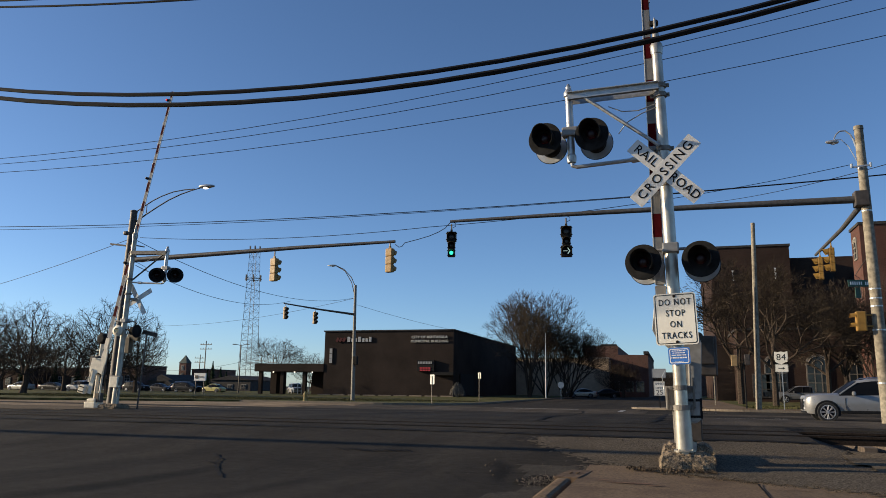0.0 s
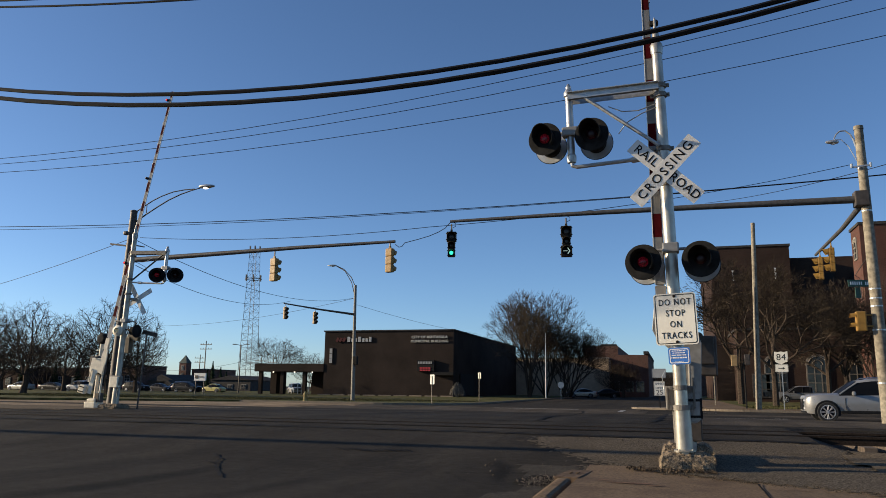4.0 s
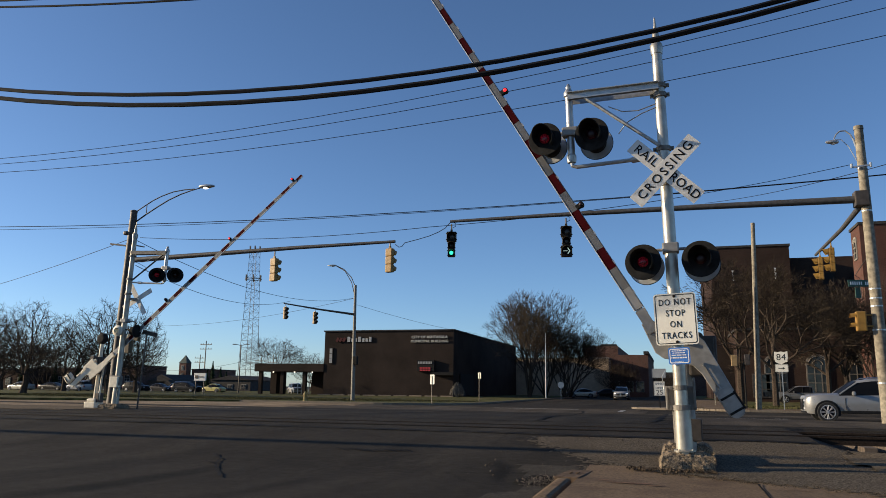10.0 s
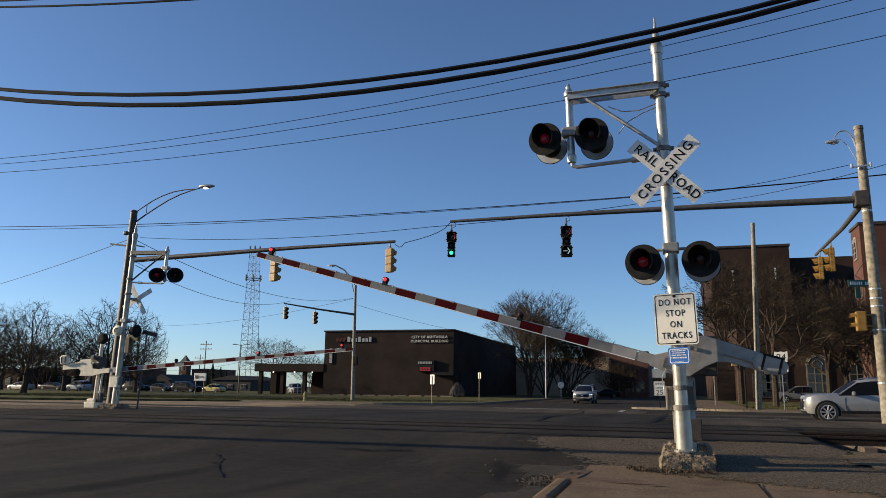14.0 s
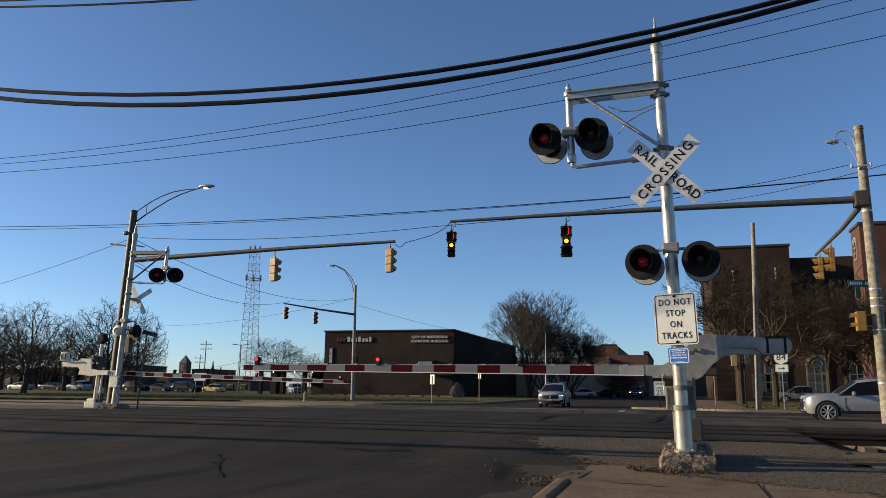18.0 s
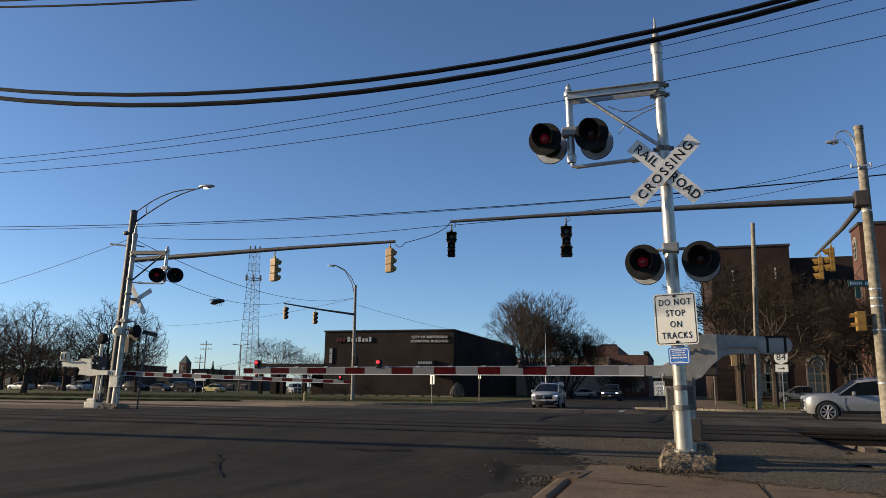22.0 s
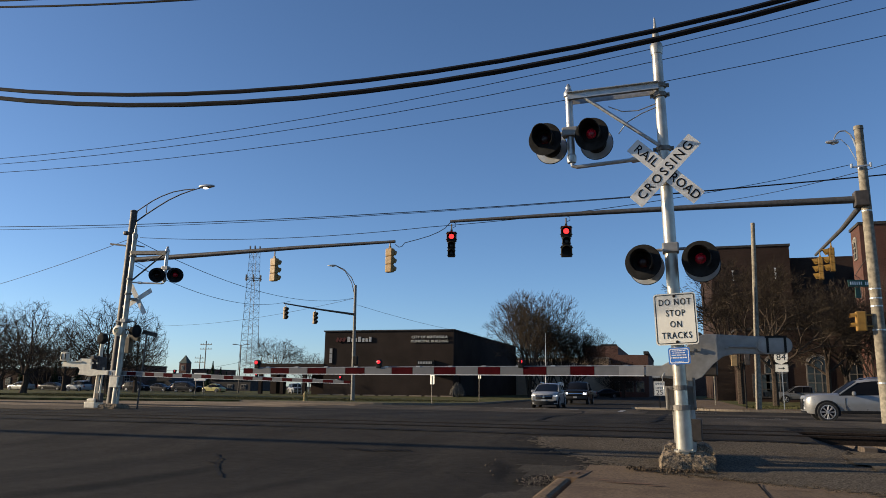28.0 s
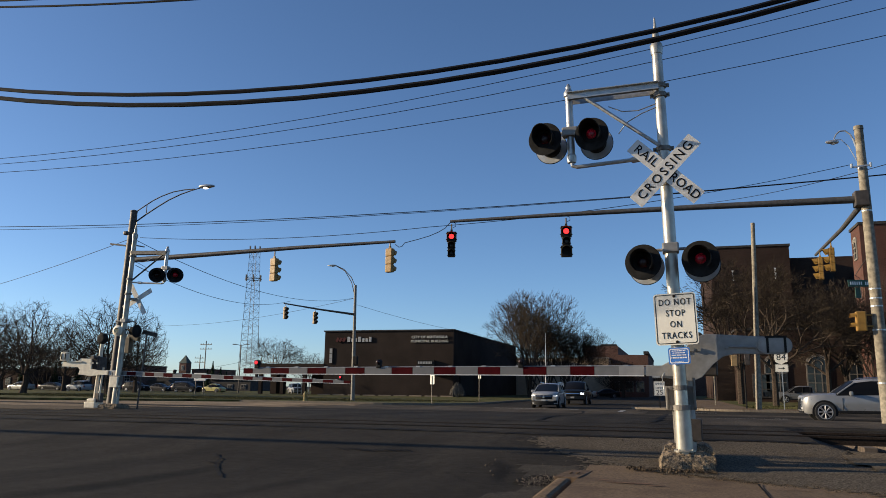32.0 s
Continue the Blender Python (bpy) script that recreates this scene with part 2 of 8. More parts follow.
YELLOW = mat("federal_yellow_enamel", (0.29, 0.155, 0.024), 0.55, 0, 0.1, 6.0, 0, 1, (0.2, 0.105, 0.025), 3.0, 0.3)
DARKYELLOW = mat("grimy_dark_yellow_enamel", (0.085, 0.055, 0.02), 0.6, 0, 0.15, 6.0)
DULLYELLOW = mat("faded_yellow_enamel", (0.30, 0.20, 0.09), 0.7, 0, 0.1, 6.0)
WOODPOLE = mat("weathered_pole_wood", (0.30, 0.25, 0.19), 0.9, 0, 0.22, 9.0, 0.4, 40.0, (0.12, 0.09, 0.065), 0.8, 0.5, spec=0.08)
CONCPOLE = mat("pale_weathered_pole", (0.265, 0.232, 0.175), 0.85, 0, 0.2, 8.0, 0.4, 60.0, (0.10, 0.078, 0.055), 1.3, 0.75, spec=0.2)
LENS_OFF = mat("unlit_red_lens", (0.02, 0.003, 0.004), 0.4, 0, 0.1, 10.0)
LENS_DARK = mat("unlit_dark_lens", (0.03, 0.025, 0.02), 0.3, 0, 0.1, 10.0)
RED_DIM = glow("lit_red_flasher_lens", (0.75, 0.02, 0.07), 0.055)
nz = RED_DIM.node_tree.nodes.new("ShaderNodeTexVoronoi")
nz.inputs["Scale"].default_value = 55
nr = RED_DIM.node_tree.nodes.new("ShaderNodeMapRange")
nr.inputs["From Max"].default_value, nr.inputs["To Min"].default_value, nr.inputs["To Max"].default_value = 0.6, 0.12, 0.0
nt_co = RED_DIM.node_tree.nodes.new("ShaderNodeTexCoord")
for a, b in ((nt_co.outputs["Object"], nz.inputs["Vector"]), (nz.outputs["Distance"], nr.inputs["Value"]), (nr.outputs[0], RED_DIM.node_tree.nodes["Principled BSDF"].inputs["Emission Strength"])):
    RED_DIM.node_tree.links.new(a, b)
RED_LED = glow("lit_red_signal_lens", (1.0, 0.03, 0.03), 1.6)
RED_ARM = glow("lit_red_arm_lamp", (1.0, 0.04, 0.05), 0.9)
AMBER_LED = glow("lit_amber_signal_lens", (1.0, 0.45, 0.02), 1.8, (0.4, 0.2, 0.02))
GREEN_LED = glow("lit_green_signal_lens", (0.05, 0.95, 0.55), 1.1, (0.02, 0.3, 0.2))
ARROW_DIM = glow("dim_arrow_lens", (0.55, 0.75, 0.65), 0.5, (0.3, 0.4, 0.35))
CLEARLAMP = mat("clear_lamp_glass", (0.42, 0.42, 0.42), 0.25, 0, 0.05, 10.0)
HEADLAMP = glow("lit_headlamp", (0.95, 0.97, 1.0), 1.2, (0.8, 0.8, 0.8))
STREETGLOW = glow("lit_luminaire_glass", (1.0, 0.88, 0.7), 2.0, (0.8, 0.8, 0.75))
SIGNLED = glow("led_board_red", (0.9, 0.08, 0.08), 0.18)
DARKBRICK = brick_mat("dark_brown_brick", (0.036, 0.024, 0.018), (0.028, 0.020, 0.016), (0.036, 0.030, 0.026))
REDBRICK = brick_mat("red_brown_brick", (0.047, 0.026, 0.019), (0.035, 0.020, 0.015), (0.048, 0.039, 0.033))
# hall brick again, lightened: sunlight on the east block put into the colour
SUNBRICK = brick_mat("sun_toned_brick", (0.105, 0.042, 0.031), (0.08, 0.034, 0.025), (0.11, 0.085, 0.07))
OLDBRICK = brick_mat("old_brick", (0.15, 0.075, 0.055), (0.11, 0.055, 0.043), (0.15, 0.12, 0.1))
TANWALL = mat("tan_stucco_wall", (0.38, 0.285, 0.195), 0.9, 0, 0.06, 2.0, 0.2, 30.0, (0.34, 0.27, 0.2), 0.3, 0.4, spec=0.08)
GREYWALL = mat("grey_siding", (0.065, 0.06, 0.055), 0.85, 0, 0.08, 2.0, spec=0.08)
PALEWALL = mat("pale_block_wall", (0.15, 0.14, 0.125), 0.85, 0, 0.08, 2.0, spec=0.08)
ROOFING = mat("dark_roofing", (0.055, 0.052, 0.05), 0.9, 0, 0.2, 3.0, spec=0.08)
GREENROOF = mat("green_copper_roof", (0.05, 0.07, 0.06), 0.8, 0, 0.1, 2.0)
SIGNGREEN = mat("green_sign_sheeting", (0.03, 0.09, 0.065), 0.6, 0, 0.05, 4.0)
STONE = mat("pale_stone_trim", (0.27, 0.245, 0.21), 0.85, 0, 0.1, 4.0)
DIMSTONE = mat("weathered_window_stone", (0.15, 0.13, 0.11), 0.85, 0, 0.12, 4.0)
WINDOWGLASS = glass_mat("dark_window_glass")
DULLGLASS = glass_mat("dusty_dark_window_glass", (0.014, 0.012, 0.011), 0.6)
DULLGLASS.node_tree.nodes["Principled BSDF"].inputs["Specular IOR Level"].default_value = 0.2
DARKRED = mat("dull_dark_red_panel", (0.07, 0.012, 0.012), 0.6, 0, 0.05, 4.0, spec=0.2)
GREYSIGN = mat("dull_white_sign_letters", (0.33, 0.33, 0.32), 0.6, 0, 0.05, 4.0)
LIGHTPANEL = mat("pale_window_panel", (0.62, 0.62, 0.6), 0.5, 0, 0.05, 4.0)
CARGLASS = glass_mat("car_glass", (0.008, 0.008, 0.009), 0.3)
CARGLASS.node_tree.nodes["Principled BSDF"].inputs["Specular IOR Level"].default_value = 0.1
TYRE = mat("tyre_rubber", (0.018, 0.018, 0.018), 0.85, 0, 0.15, 20.0)
ALLOY = mat("alloy_wheel", (0.36, 0.36, 0.37), 0.45, 0.6, 0.06, 10.0)
CHROME = mat("chrome_trim", (0.65, 0.65, 0.66), 0.15, 1.0, 0.04, 10.0)
PLASTIC = mat("black_car_plastic", (0.011, 0.011, 0.0115), 0.65, 0, 0.1, 10.0, spec=0.15)
BARK = mat("grey_brown_bark", (0.06, 0.045, 0.034), 0.95, 0, 0.25, 9.0, 0.6, 30.0, spec=0.08)
TWIG = mat("bare_twigs", (0.046, 0.035, 0.025), 0.95, 0, 0.25, 3.0, vary=0.45, spec=0.08)
EVERGREEN = mat("dark_evergreen", (0.025, 0.04, 0.018), 0.95, 0, 0.3, 4.0, vary=0.4, spec=0.08)
SHRUB = mat("grey_dry_shrub", (0.15, 0.135, 0.115), 0.95, 0, 0.25, 6.0, vary=0.3)
HYDRANT = mat("hydrant_yellow_paint", (0.28, 0.21, 0.07), 0.6, 0, 0.1, 8.0)


def car_paint(name, colour, metal=0.3, gloss=0.35):
    return mat(name, colour, 0.34, metal, 0.03, 3.0, coat=gloss, spec=gloss)


PAINT_SILVER = car_paint("silver_car_paint", (0.26, 0.258, 0.254), 0.3)
PAINT_PEARL = car_paint("white_pearl_car_paint", (0.31, 0.308, 0.303), 0.1)
PAINT_BLACK = car_paint("black_car_paint", (0.008, 0.008, 0.009), 0.0, 0.12)
PAINT_GREY = car_paint("grey_car_paint", (0.03, 0.029, 0.029), 0.1, 0.15)
PAINT_DULL = car_paint("dull_grey_car_paint", (0.16, 0.155, 0.15), 0.3)
PAINT_BEIGE = car_paint("champagne_car_paint", (0.42, 0.40, 0.35), 0.5)
PAINT_YELLOW = car_paint("pale_yellow_car_paint", (0.55, 0.49, 0.20), 0.1)
PAINT_RED = car_paint("dark_red_car_paint", (0.2, 0.03, 0.03), 0.2)


# ---- building blocks ----
def part(name, bm, material, parent=None, label="", smooth=False):
    """Links a bmesh as one mesh object under a thing or a part."""
    me = bpy.data.meshes.new(name)
    bm.normal_update()
    bm.to_mesh(me)
    bm.free()
    if smooth:
        for p in me.polygons:
            p.use_smooth = True
        me.set_sharp_from_angle(angle=radians(32))
    for mm in (material if isinstance(material, (list, tuple)) else [material]):
        me.materials.append(mm)
    ob = new(name, me)
    if parent is not None:
        ob.parent = parent
    if label:
        ob["label"] = label
    return ob


def thing(name, m, label, category, group="", kind=""):
    ob = new(name)
    ob.empty_display_size = 0.2
    ob.matrix_basis = m
    return tagged(ob, label, category, group, kind)


def verts_of(geom):
    return [v for v in geom if isinstance(v, bmesh.types.BMVert)]


def box(bm, c, s, rot=(0, 0, 0), bevel=0.0, mi=0):
    m = Matrix.LocRotScale(c, Euler([radians(a) for a in rot]), s)
    before = set(bm.faces) if mi else None
    r = bmesh.ops.create_cube(bm, size=1.0, matrix=m)
    if bevel:
        es = list({e for v in r["verts"] for e in v.link_edges})
        bmesh.ops.bevel(bm, geom=es, offset=bevel, segments=2, affect="EDGES", profile=0.6)
    if mi:
        for f in bm.faces:
            if f not in before:
                f.material_index = mi
    return bm


def cyl(bm, p0, p1, r0, r1=None, seg=16, mi=0):
    """A capped, tapered cylinder from p0 to p1."""
    p0, p1 = Vector(p0), Vector(p1)
    r1 = r0 if r1 is None else r1
    d = p1 - p0
    q = d.to_track_quat("Z", "Y").to_matrix().to_4x4()
    before = set(bm.faces)
    bmesh.ops.create_cone(bm, cap_ends=True, segments=seg, radius1=max(r0, 1e-4), radius2=max(r1, 1e-4), depth=d.length, matrix=Matrix.Translation((p0 + p1) / 2) @ q)
    if mi:
        for f in bm.faces:
            if f not in before:
                f.material_index = mi
    return bm


def ball(bm, c, r, seg=12, squash=(1, 1, 1)):
    bmesh.ops.create_uvsphere(bm, u_segments=seg, v_segments=max(6, seg // 2), radius=r, matrix=Matrix.LocRotScale(c, None, squash))
    return bm


def tube(bm, pts, r, seg=6, r_end=None, cap=True):
    """A tube along a polyline, tapering to r_end."""
    pts = [Vector(p) for p in pts]
    rings = []
    for i, p in enumerate(pts):
        d = (pts[min(i + 1, len(pts) - 1)] - pts[max(i - 1, 0)]).normalized()
        q = d.to_track_quat("Z", "Y")
        rr = r if r_end is None else r + (r_end - r) * i / (len(pts) - 1)
        rings.append([bm.verts.new(p + q @ Vector((rr * math.cos(2 * math.pi * k / seg), rr * math.sin(2 * math.pi * k / seg), 0))) for k in range(seg)])
    for a, b in zip(rings, rings[1:]):
        for k in range(seg):
            bm.faces.new((a[k], a[(k + 1) % seg], b[(k + 1) % seg], b[k]))
    if cap:
        bm.faces.new(rings[0][::-1])
        bm.faces.new(rings[-1])
    return bm


def lathe(bm, profile, c=(0, 0, 0), axis="Z", seg=20):
    """Turns a profile of (radius, height) round an axis."""
    q = {"Z": Matrix.Identity(3), "Y": Matrix(((1, 0, 0), (0, 0, 1), (0, -1, 0))), "X": Matrix(((0, 0, 1), (0, 1, 0), (-1, 0, 0)))}[axis]
    c = Vector(c)
    rings = []
    for r, h in profile:
        rings.append([bm.verts.new(c + q @ Vector((max(r, 1e-4) * math.cos(2 * math.pi * k / seg), max(r, 1e-4) * math.sin(2 * math.pi * k / seg), h))) for k in range(seg)])
    for a, b in zip(rings, rings[1:]):
        for k in range(seg):
            bm.faces.new((a[k], a[(k + 1) % seg], b[(k + 1) % seg], b[k]))
    bm.faces.new(rings[0][::-1])
    bm.faces.new(rings[-1])
    return bm


def prism(bm, poly, y0, y1, mi=0):
    """A polygon of (x, z) points, drawn out from y0 to y1."""
    a = [bm.verts.new((x, y0, z)) for x, z in poly]
    b = [bm.verts.new((x, y1, z)) for x, z in poly]
    fs = [bm.faces.new(a), bm.faces.new(b[::-1])]
    for i in range(len(poly)):
        j = (i + 1) % len(poly)
        fs.append(bm.faces.new((a[j], a[i], b[i], b[j])))
    for f in fs:
        f.material_index = mi
    bmesh.ops.recalc_face_normals(bm, faces=fs)
    return bm


def rounded(w, h, r, n=4):
    """A rounded rectangle round the origin, as (x, z) points."""
    pts = []
    for cx, cz, a0 in ((w / 2 - r, h / 2 - r, 0), (-w / 2 + r, h / 2 - r, 90), (-w / 2 + r, -h / 2 + r, 180), (w / 2 - r, -h / 2 + r, 270)):
        for k in range(n + 1):
            a = radians(a0 + 90 * k / n)
            pts.append((cx + r * math.cos(a), cz + r * math.sin(a)))
    return pts


def lettering(name, text, size, m, material, parent, thick=0.002, spacing=1.0, label="", squeeze=1.0, bold=0.0):
    """Words in the built-in font; they face -y of the pose m, centred on it."""
    cu = bpy.data.curves.new(name, "FONT")
    cu.body, cu.size, cu.align_x, cu.align_y, cu.extrude, cu.space_character = text, size, "CENTER", "CENTER", thick, spacing
    cu.resolution_u, cu.offset = 3, bold * size
    tmp = bpy.data.objects.new(name, cu)
    scene.collection.objects.link(tmp)
    me = bpy.data.meshes.new_from_object(tmp.evaluated_get(bpy.context.evaluated_depsgraph_get()))
    bpy.data.objects.remove(tmp)
    me.transform(m @ pose(0, 0, 0, 90) @ Matrix.Diagonal((squeeze, 1, 1, 1)))
    me.materials.clear()
    me.materials.append(material)
    ob = new(name, me)
    ob.parent = parent
    if label:
        ob["label"] = label
    return ob


def smooth_step(a, b, t):
    t = min(1.0, max(0.0, (t - a) / (b - a)))
    return t * t * (3 - 2 * t)


def rise(y):
    """The street climbs to the railway and falls off again beyond it."""
    return 0.40 * smooth_step(10, 17, y) * (1 - smooth_step(21, 42, y))


def land(x, y):
    z = rise(y)
    bed = smooth_step(14.2, 15.2, y) * (1 - smooth_step(19.6, 20.6, y))
    z -= 0.30 * bed * max(smooth_step(2.5, 3.4, x), smooth_step(-21.5, -22.5, x))
    z -= 0.03 * smooth_step(2.0, 4.5, x) * smooth_step(8, 11, y) * (1 - smooth_step(13, 15, y))
    return z


# ---- ground ----
def steps(a, b, marks):
    """Grid lines from a to b with the given (start, end, step) stretches."""
    out = {a, b}
    for s, e, d in marks:
        k = s
        while k <= e + 1e-6:
            if a < k < b:
                out.add(round(k, 4))
            k += d
    return sorted(out)


def sheet(name, xs, ys, height, material, label="", category="", kind="structure", depth=0.0, inside=None, parent=None):
    """A sheet over the grid xs, ys that follows height(x, y); depth closes it with a skirt."""
    vs, fs, idx = [], [], {}
    for j, y in enumerate(ys):
        for i, x in enumerate(xs):
            idx[i, j] = len(vs)
            vs.append((x, y, height(x, y)))
    for j in range(len(ys) - 1):
        for i in range(len(xs) - 1):
            if inside is None or inside((xs[i] + xs[i + 1]) / 2, (ys[j] + ys[j + 1]) / 2):
                fs.append((idx[i, j], idx[i + 1, j], idx[i + 1, j + 1], idx[i, j + 1]))
    bm = bmesh.new()
    bv = [bm.verts.new(v) for v in vs]
    for f in fs:
        bm.faces.new([bv[k] for k in f])
    bmesh.ops.delete(bm, geom=[v for v in bm.verts if not v.link_faces], context="VERTS")
    if depth:
        edge = [e for e in bm.edges if len(e.link_faces) == 1]
        r = bmesh.ops.extrude_edge_only(bm, edges=edge)
        for v in verts_of(r["geom"]):
            v.co.z -= depth
        bmesh.ops.recalc_face_normals(bm, faces=bm.faces[:])
    ob = part(name, bm, material, parent)
    return tagged(ob, label, category, "", kind)


GX = steps(-1600, 1600, [(-1600, -200, 200), (-200, -40, 20), (-40, -24, 4), (-24, 8, 0.5), (8, 40, 4), (40, 200, 20), (200, 1600, 200)])
GY = steps(-400, 2400, [(-400, -20, 60), (-20, 4, 4), (4, 36, 0.4), (36, 120, 6), (120, 400, 40), (400, 2400, 250)])
sheet("ground", GX, GY, land, ASPHALT, "dark worn asphalt street rising to the crossing", "ground")


# light concrete cross street to the west; grazing sunlight is put into its colour
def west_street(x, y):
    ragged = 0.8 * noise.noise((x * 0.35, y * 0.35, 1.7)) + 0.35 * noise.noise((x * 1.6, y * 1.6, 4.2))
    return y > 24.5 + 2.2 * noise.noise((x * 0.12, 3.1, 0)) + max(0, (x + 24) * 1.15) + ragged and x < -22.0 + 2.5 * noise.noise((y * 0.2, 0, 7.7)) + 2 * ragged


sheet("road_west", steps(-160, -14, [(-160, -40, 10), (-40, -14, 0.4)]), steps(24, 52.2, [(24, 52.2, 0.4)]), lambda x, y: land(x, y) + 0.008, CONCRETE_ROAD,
      "pale worn concrete cross street, low sunlight put into its tone", "road", inside=west_street)
sheet("road_worn", steps(-30, 1.5, [(-30, 1.5, 0.5)]), steps(30, 51.2, [(30, 51.2, 0.5)]), lambda x, y: land(x, y) + 0.005, WORNROAD, "worn grey-brown stretch of the cross street", "road",
      inside=lambda x, y: y > 33.5 + 0.28 * (x + 25) + 2.5 * noise.noise((x * 0.15, y * 0.15, 6)) + noise.noise((x * 0.7, y * 0.7, 2)) and x < -1.5 + 2 * noise.noise((0, y * 0.4, 3)))
sheet("road_east", steps(-3, 16, [(-3, 16, 0.5)]), steps(20.8, 46, [(20.8, 46, 0.5)]), lambda x, y: land(x, y) + 0.006, WORNROAD, "worn grey-brown street past the tracks", "road",
      inside=lambda x, y: x > -0.2 + 1.6 * noise.noise((0, y * 0.25, 7)) + 0.6 * noise.noise((x * 0.8, y * 0.8, 1)) and y < 44.5 + noise.noise((x * 0.4, 0, 2)))
sheet("shoulder", steps(-60, -18.6, [(-60, -24, 3), (-24, -18.6, 0.3)]), steps(19.9, 25.4, [(19.9, 25.4, 0.25)]), lambda x, y: land(x, y) + 0.012, DIRT, "bare earth and gravel beside the tracks", "ground",
      inside=lambda x, y: x < -19.0 + 0.5 * noise.noise((0, y * 0.7, 1.0)) and y < 24.6 + 0.4 * noise.noise((x * 0.5, 0, 0)))


# kerbed blocks: lawn, walk and kerb of each
def block(tag, x0, x1, y0, y1, radius, corner, walk_w, walk_at, lawn_mat):
    """A raised block with a rounded corner at (corner x, y0), a kerb round it, a walk and a lawn."""
    cx = x1 - radius if corner > 0 else x0 + radius
    edge_x = x1 if corner > 0 else x0
    cy = y0 + radius
    line = []
    far = [(edge_x, y1)]
    arc = [(cx + corner * radius * math.cos(radians(a)), cy - radius * math.sin(radians(a))) for a in range(0, 91, 6)]
    tail = [(x0 if corner > 0 else x1, y0)]
    line = far + arc + tail
    # fill
    bm = bmesh.new()
    poly = line + [(tail[0][0], y1)]
    vs = [bm.verts.new((x, y, 0.12)) for x, y in poly]
    f = bm.faces.new(vs)
    bmesh.ops.triangulate(bm, faces=[f])
    bmesh.ops.recalc_face_normals(bm, faces=bm.faces[:])
    for f in bm.faces:
        if f.normal.z < 0:
            f.normal_flip()
    ob = part("lawn_" + tag, bm, lawn_mat)
    tagged(ob, "patchy winter lawn with bare spots", "lawn", "", "structure")
    # kerb: pieces about 3 m long
    root = thing("kerb_" + tag, Matrix.Identity(4), "weathered concrete kerb along the street", "kerb", "", "structure")
    pts = []
    for (ax, ay), (bx, by) in zip(line, line[1:]):
        n = max(1, int(math.hypot(bx - ax, by - ay) / 3.0))
        n = min(n, 24)
        for k in range(n):
            pts.append((ax + (bx - ax) * k / n, ay + (by - ay) * k / n))
    pts.append(line[-1])
    for (ax, ay), (bx, by) in zip(pts, pts[1:]):
        L = math.hypot(bx - ax, by - ay)
        if L < 0.05:
            continue
        bm = bmesh.new()
        box(bm, (0, 0, 0.06), (L - 0.012, 0.2, 0.155 + random.uniform(-0.004, 0.004)), bevel=0.02)
        p = part("kerb_stone", bm, KERB, root)
        p.matrix_basis = pose((ax + bx) / 2, (ay + by) / 2, 0, 0, 0, math.degrees(math.atan2(by - ay, bx - ax)))
    return ob


block("northwest", -150, -15.0, 52.5, 240, 7.0, 1, 1.5, 56, GRASS)
block("northeast", 0.6, 160, 51.2, 240, 4.0, -1, 1.5, 54, GRASS)

# walks on the blocks
def slab_row(tag, x0, x1, y0, y1, n, along, z, material, label):
    root = thing("pavement_" + tag, Matrix.Identity(4), label, "pavement", "", "structure")
    for k in range(n):
        bm = bmesh.new()
        if along == "x":
            w = (x1 - x0) / n
            c, s = (x0 + w * (k + 0.5), (y0 + y1) / 2, z), (w - 0.015, y1 - y0, 0.06)
        else:
            w = (y1 - y0) / n
            c, s = ((x0 + x1) / 2, y0 + w * (k + 0.5), z), (x1 - x0, w - 0.015, 0.06)
        box(bm, (c[0], c[1], c[2] - 0.03 + random.uniform(0, 0.008)), s, bevel=0.006)
        part("slab", bm, material, root)
    return root


bm = bmesh.new()
edge = [(-150, 40.0), (-64, 40.5), (-47, 45.0), (-38, 49.6), (-31, 53.2), (-31, 55.5), (-150, 55.5)]
f = bm.faces.new([bm.verts.new((x, y, 0.165)) for x, y in edge])
r = bmesh.ops.extrude_face_region(bm, geom=[f])
for v in verts_of(r["geom"]):
    v.co.z -= 0.2
bmesh.ops.recalc_face_normals(bm, faces=bm.faces[:])
tagged(part("lawn_verge", bm, GRASS), "patchy green winter grass verge", "lawn", "", "structure")
for k in range(9):
    bm = bmesh.new()
    box(bm, (0, 0, 0.07), (1.75, 0.16, 0.15), bevel=0.03)
    ob = part("parking_stop", bm, KERB)
    ob.matrix_basis = pose(-44.5 + 2.05 * k, 92.0 + 0.3 * k, 0.12, 0, 0, random.uniform(-4, 4))
    tagged(ob, "pale concrete wheel stop before the dark building", "wheel stop", "wheel stops")
slab_row("northeast", 2.0, 34, 52.0, 54.6, 20, "x", 0.142, SIDEWALK, "brown concrete walk before the brick hall")
slab_row("street_east", -0.2 + 1.0, 5.0, 55, 110, 32, "y", 0.146, SIDEWALK, "brown concrete walk along the side street")
bm = bmesh.new()
prism(bm, [(-1.9, -1.1), (0.9, -1.3), (1.2, 0.6), (0.4, 0.9), (-1.5, 0.2)], -0.02, 0.13)
bmesh.ops.transform(bm, matrix=Matrix.Translation((-0.9, 53.2, 0)) @ Euler((radians(90), 0, 0)).to_matrix().to_4x4(), verts=bm.verts[:])
bmesh.ops.bevel(bm, geom=[e for e in bm.edges], offset=0.02, segments=1, affect="EDGES")
tagged(part("traffic_island", bm, KERB), "pale concrete kerb nose of a small traffic island", "traffic island", "", "structure")

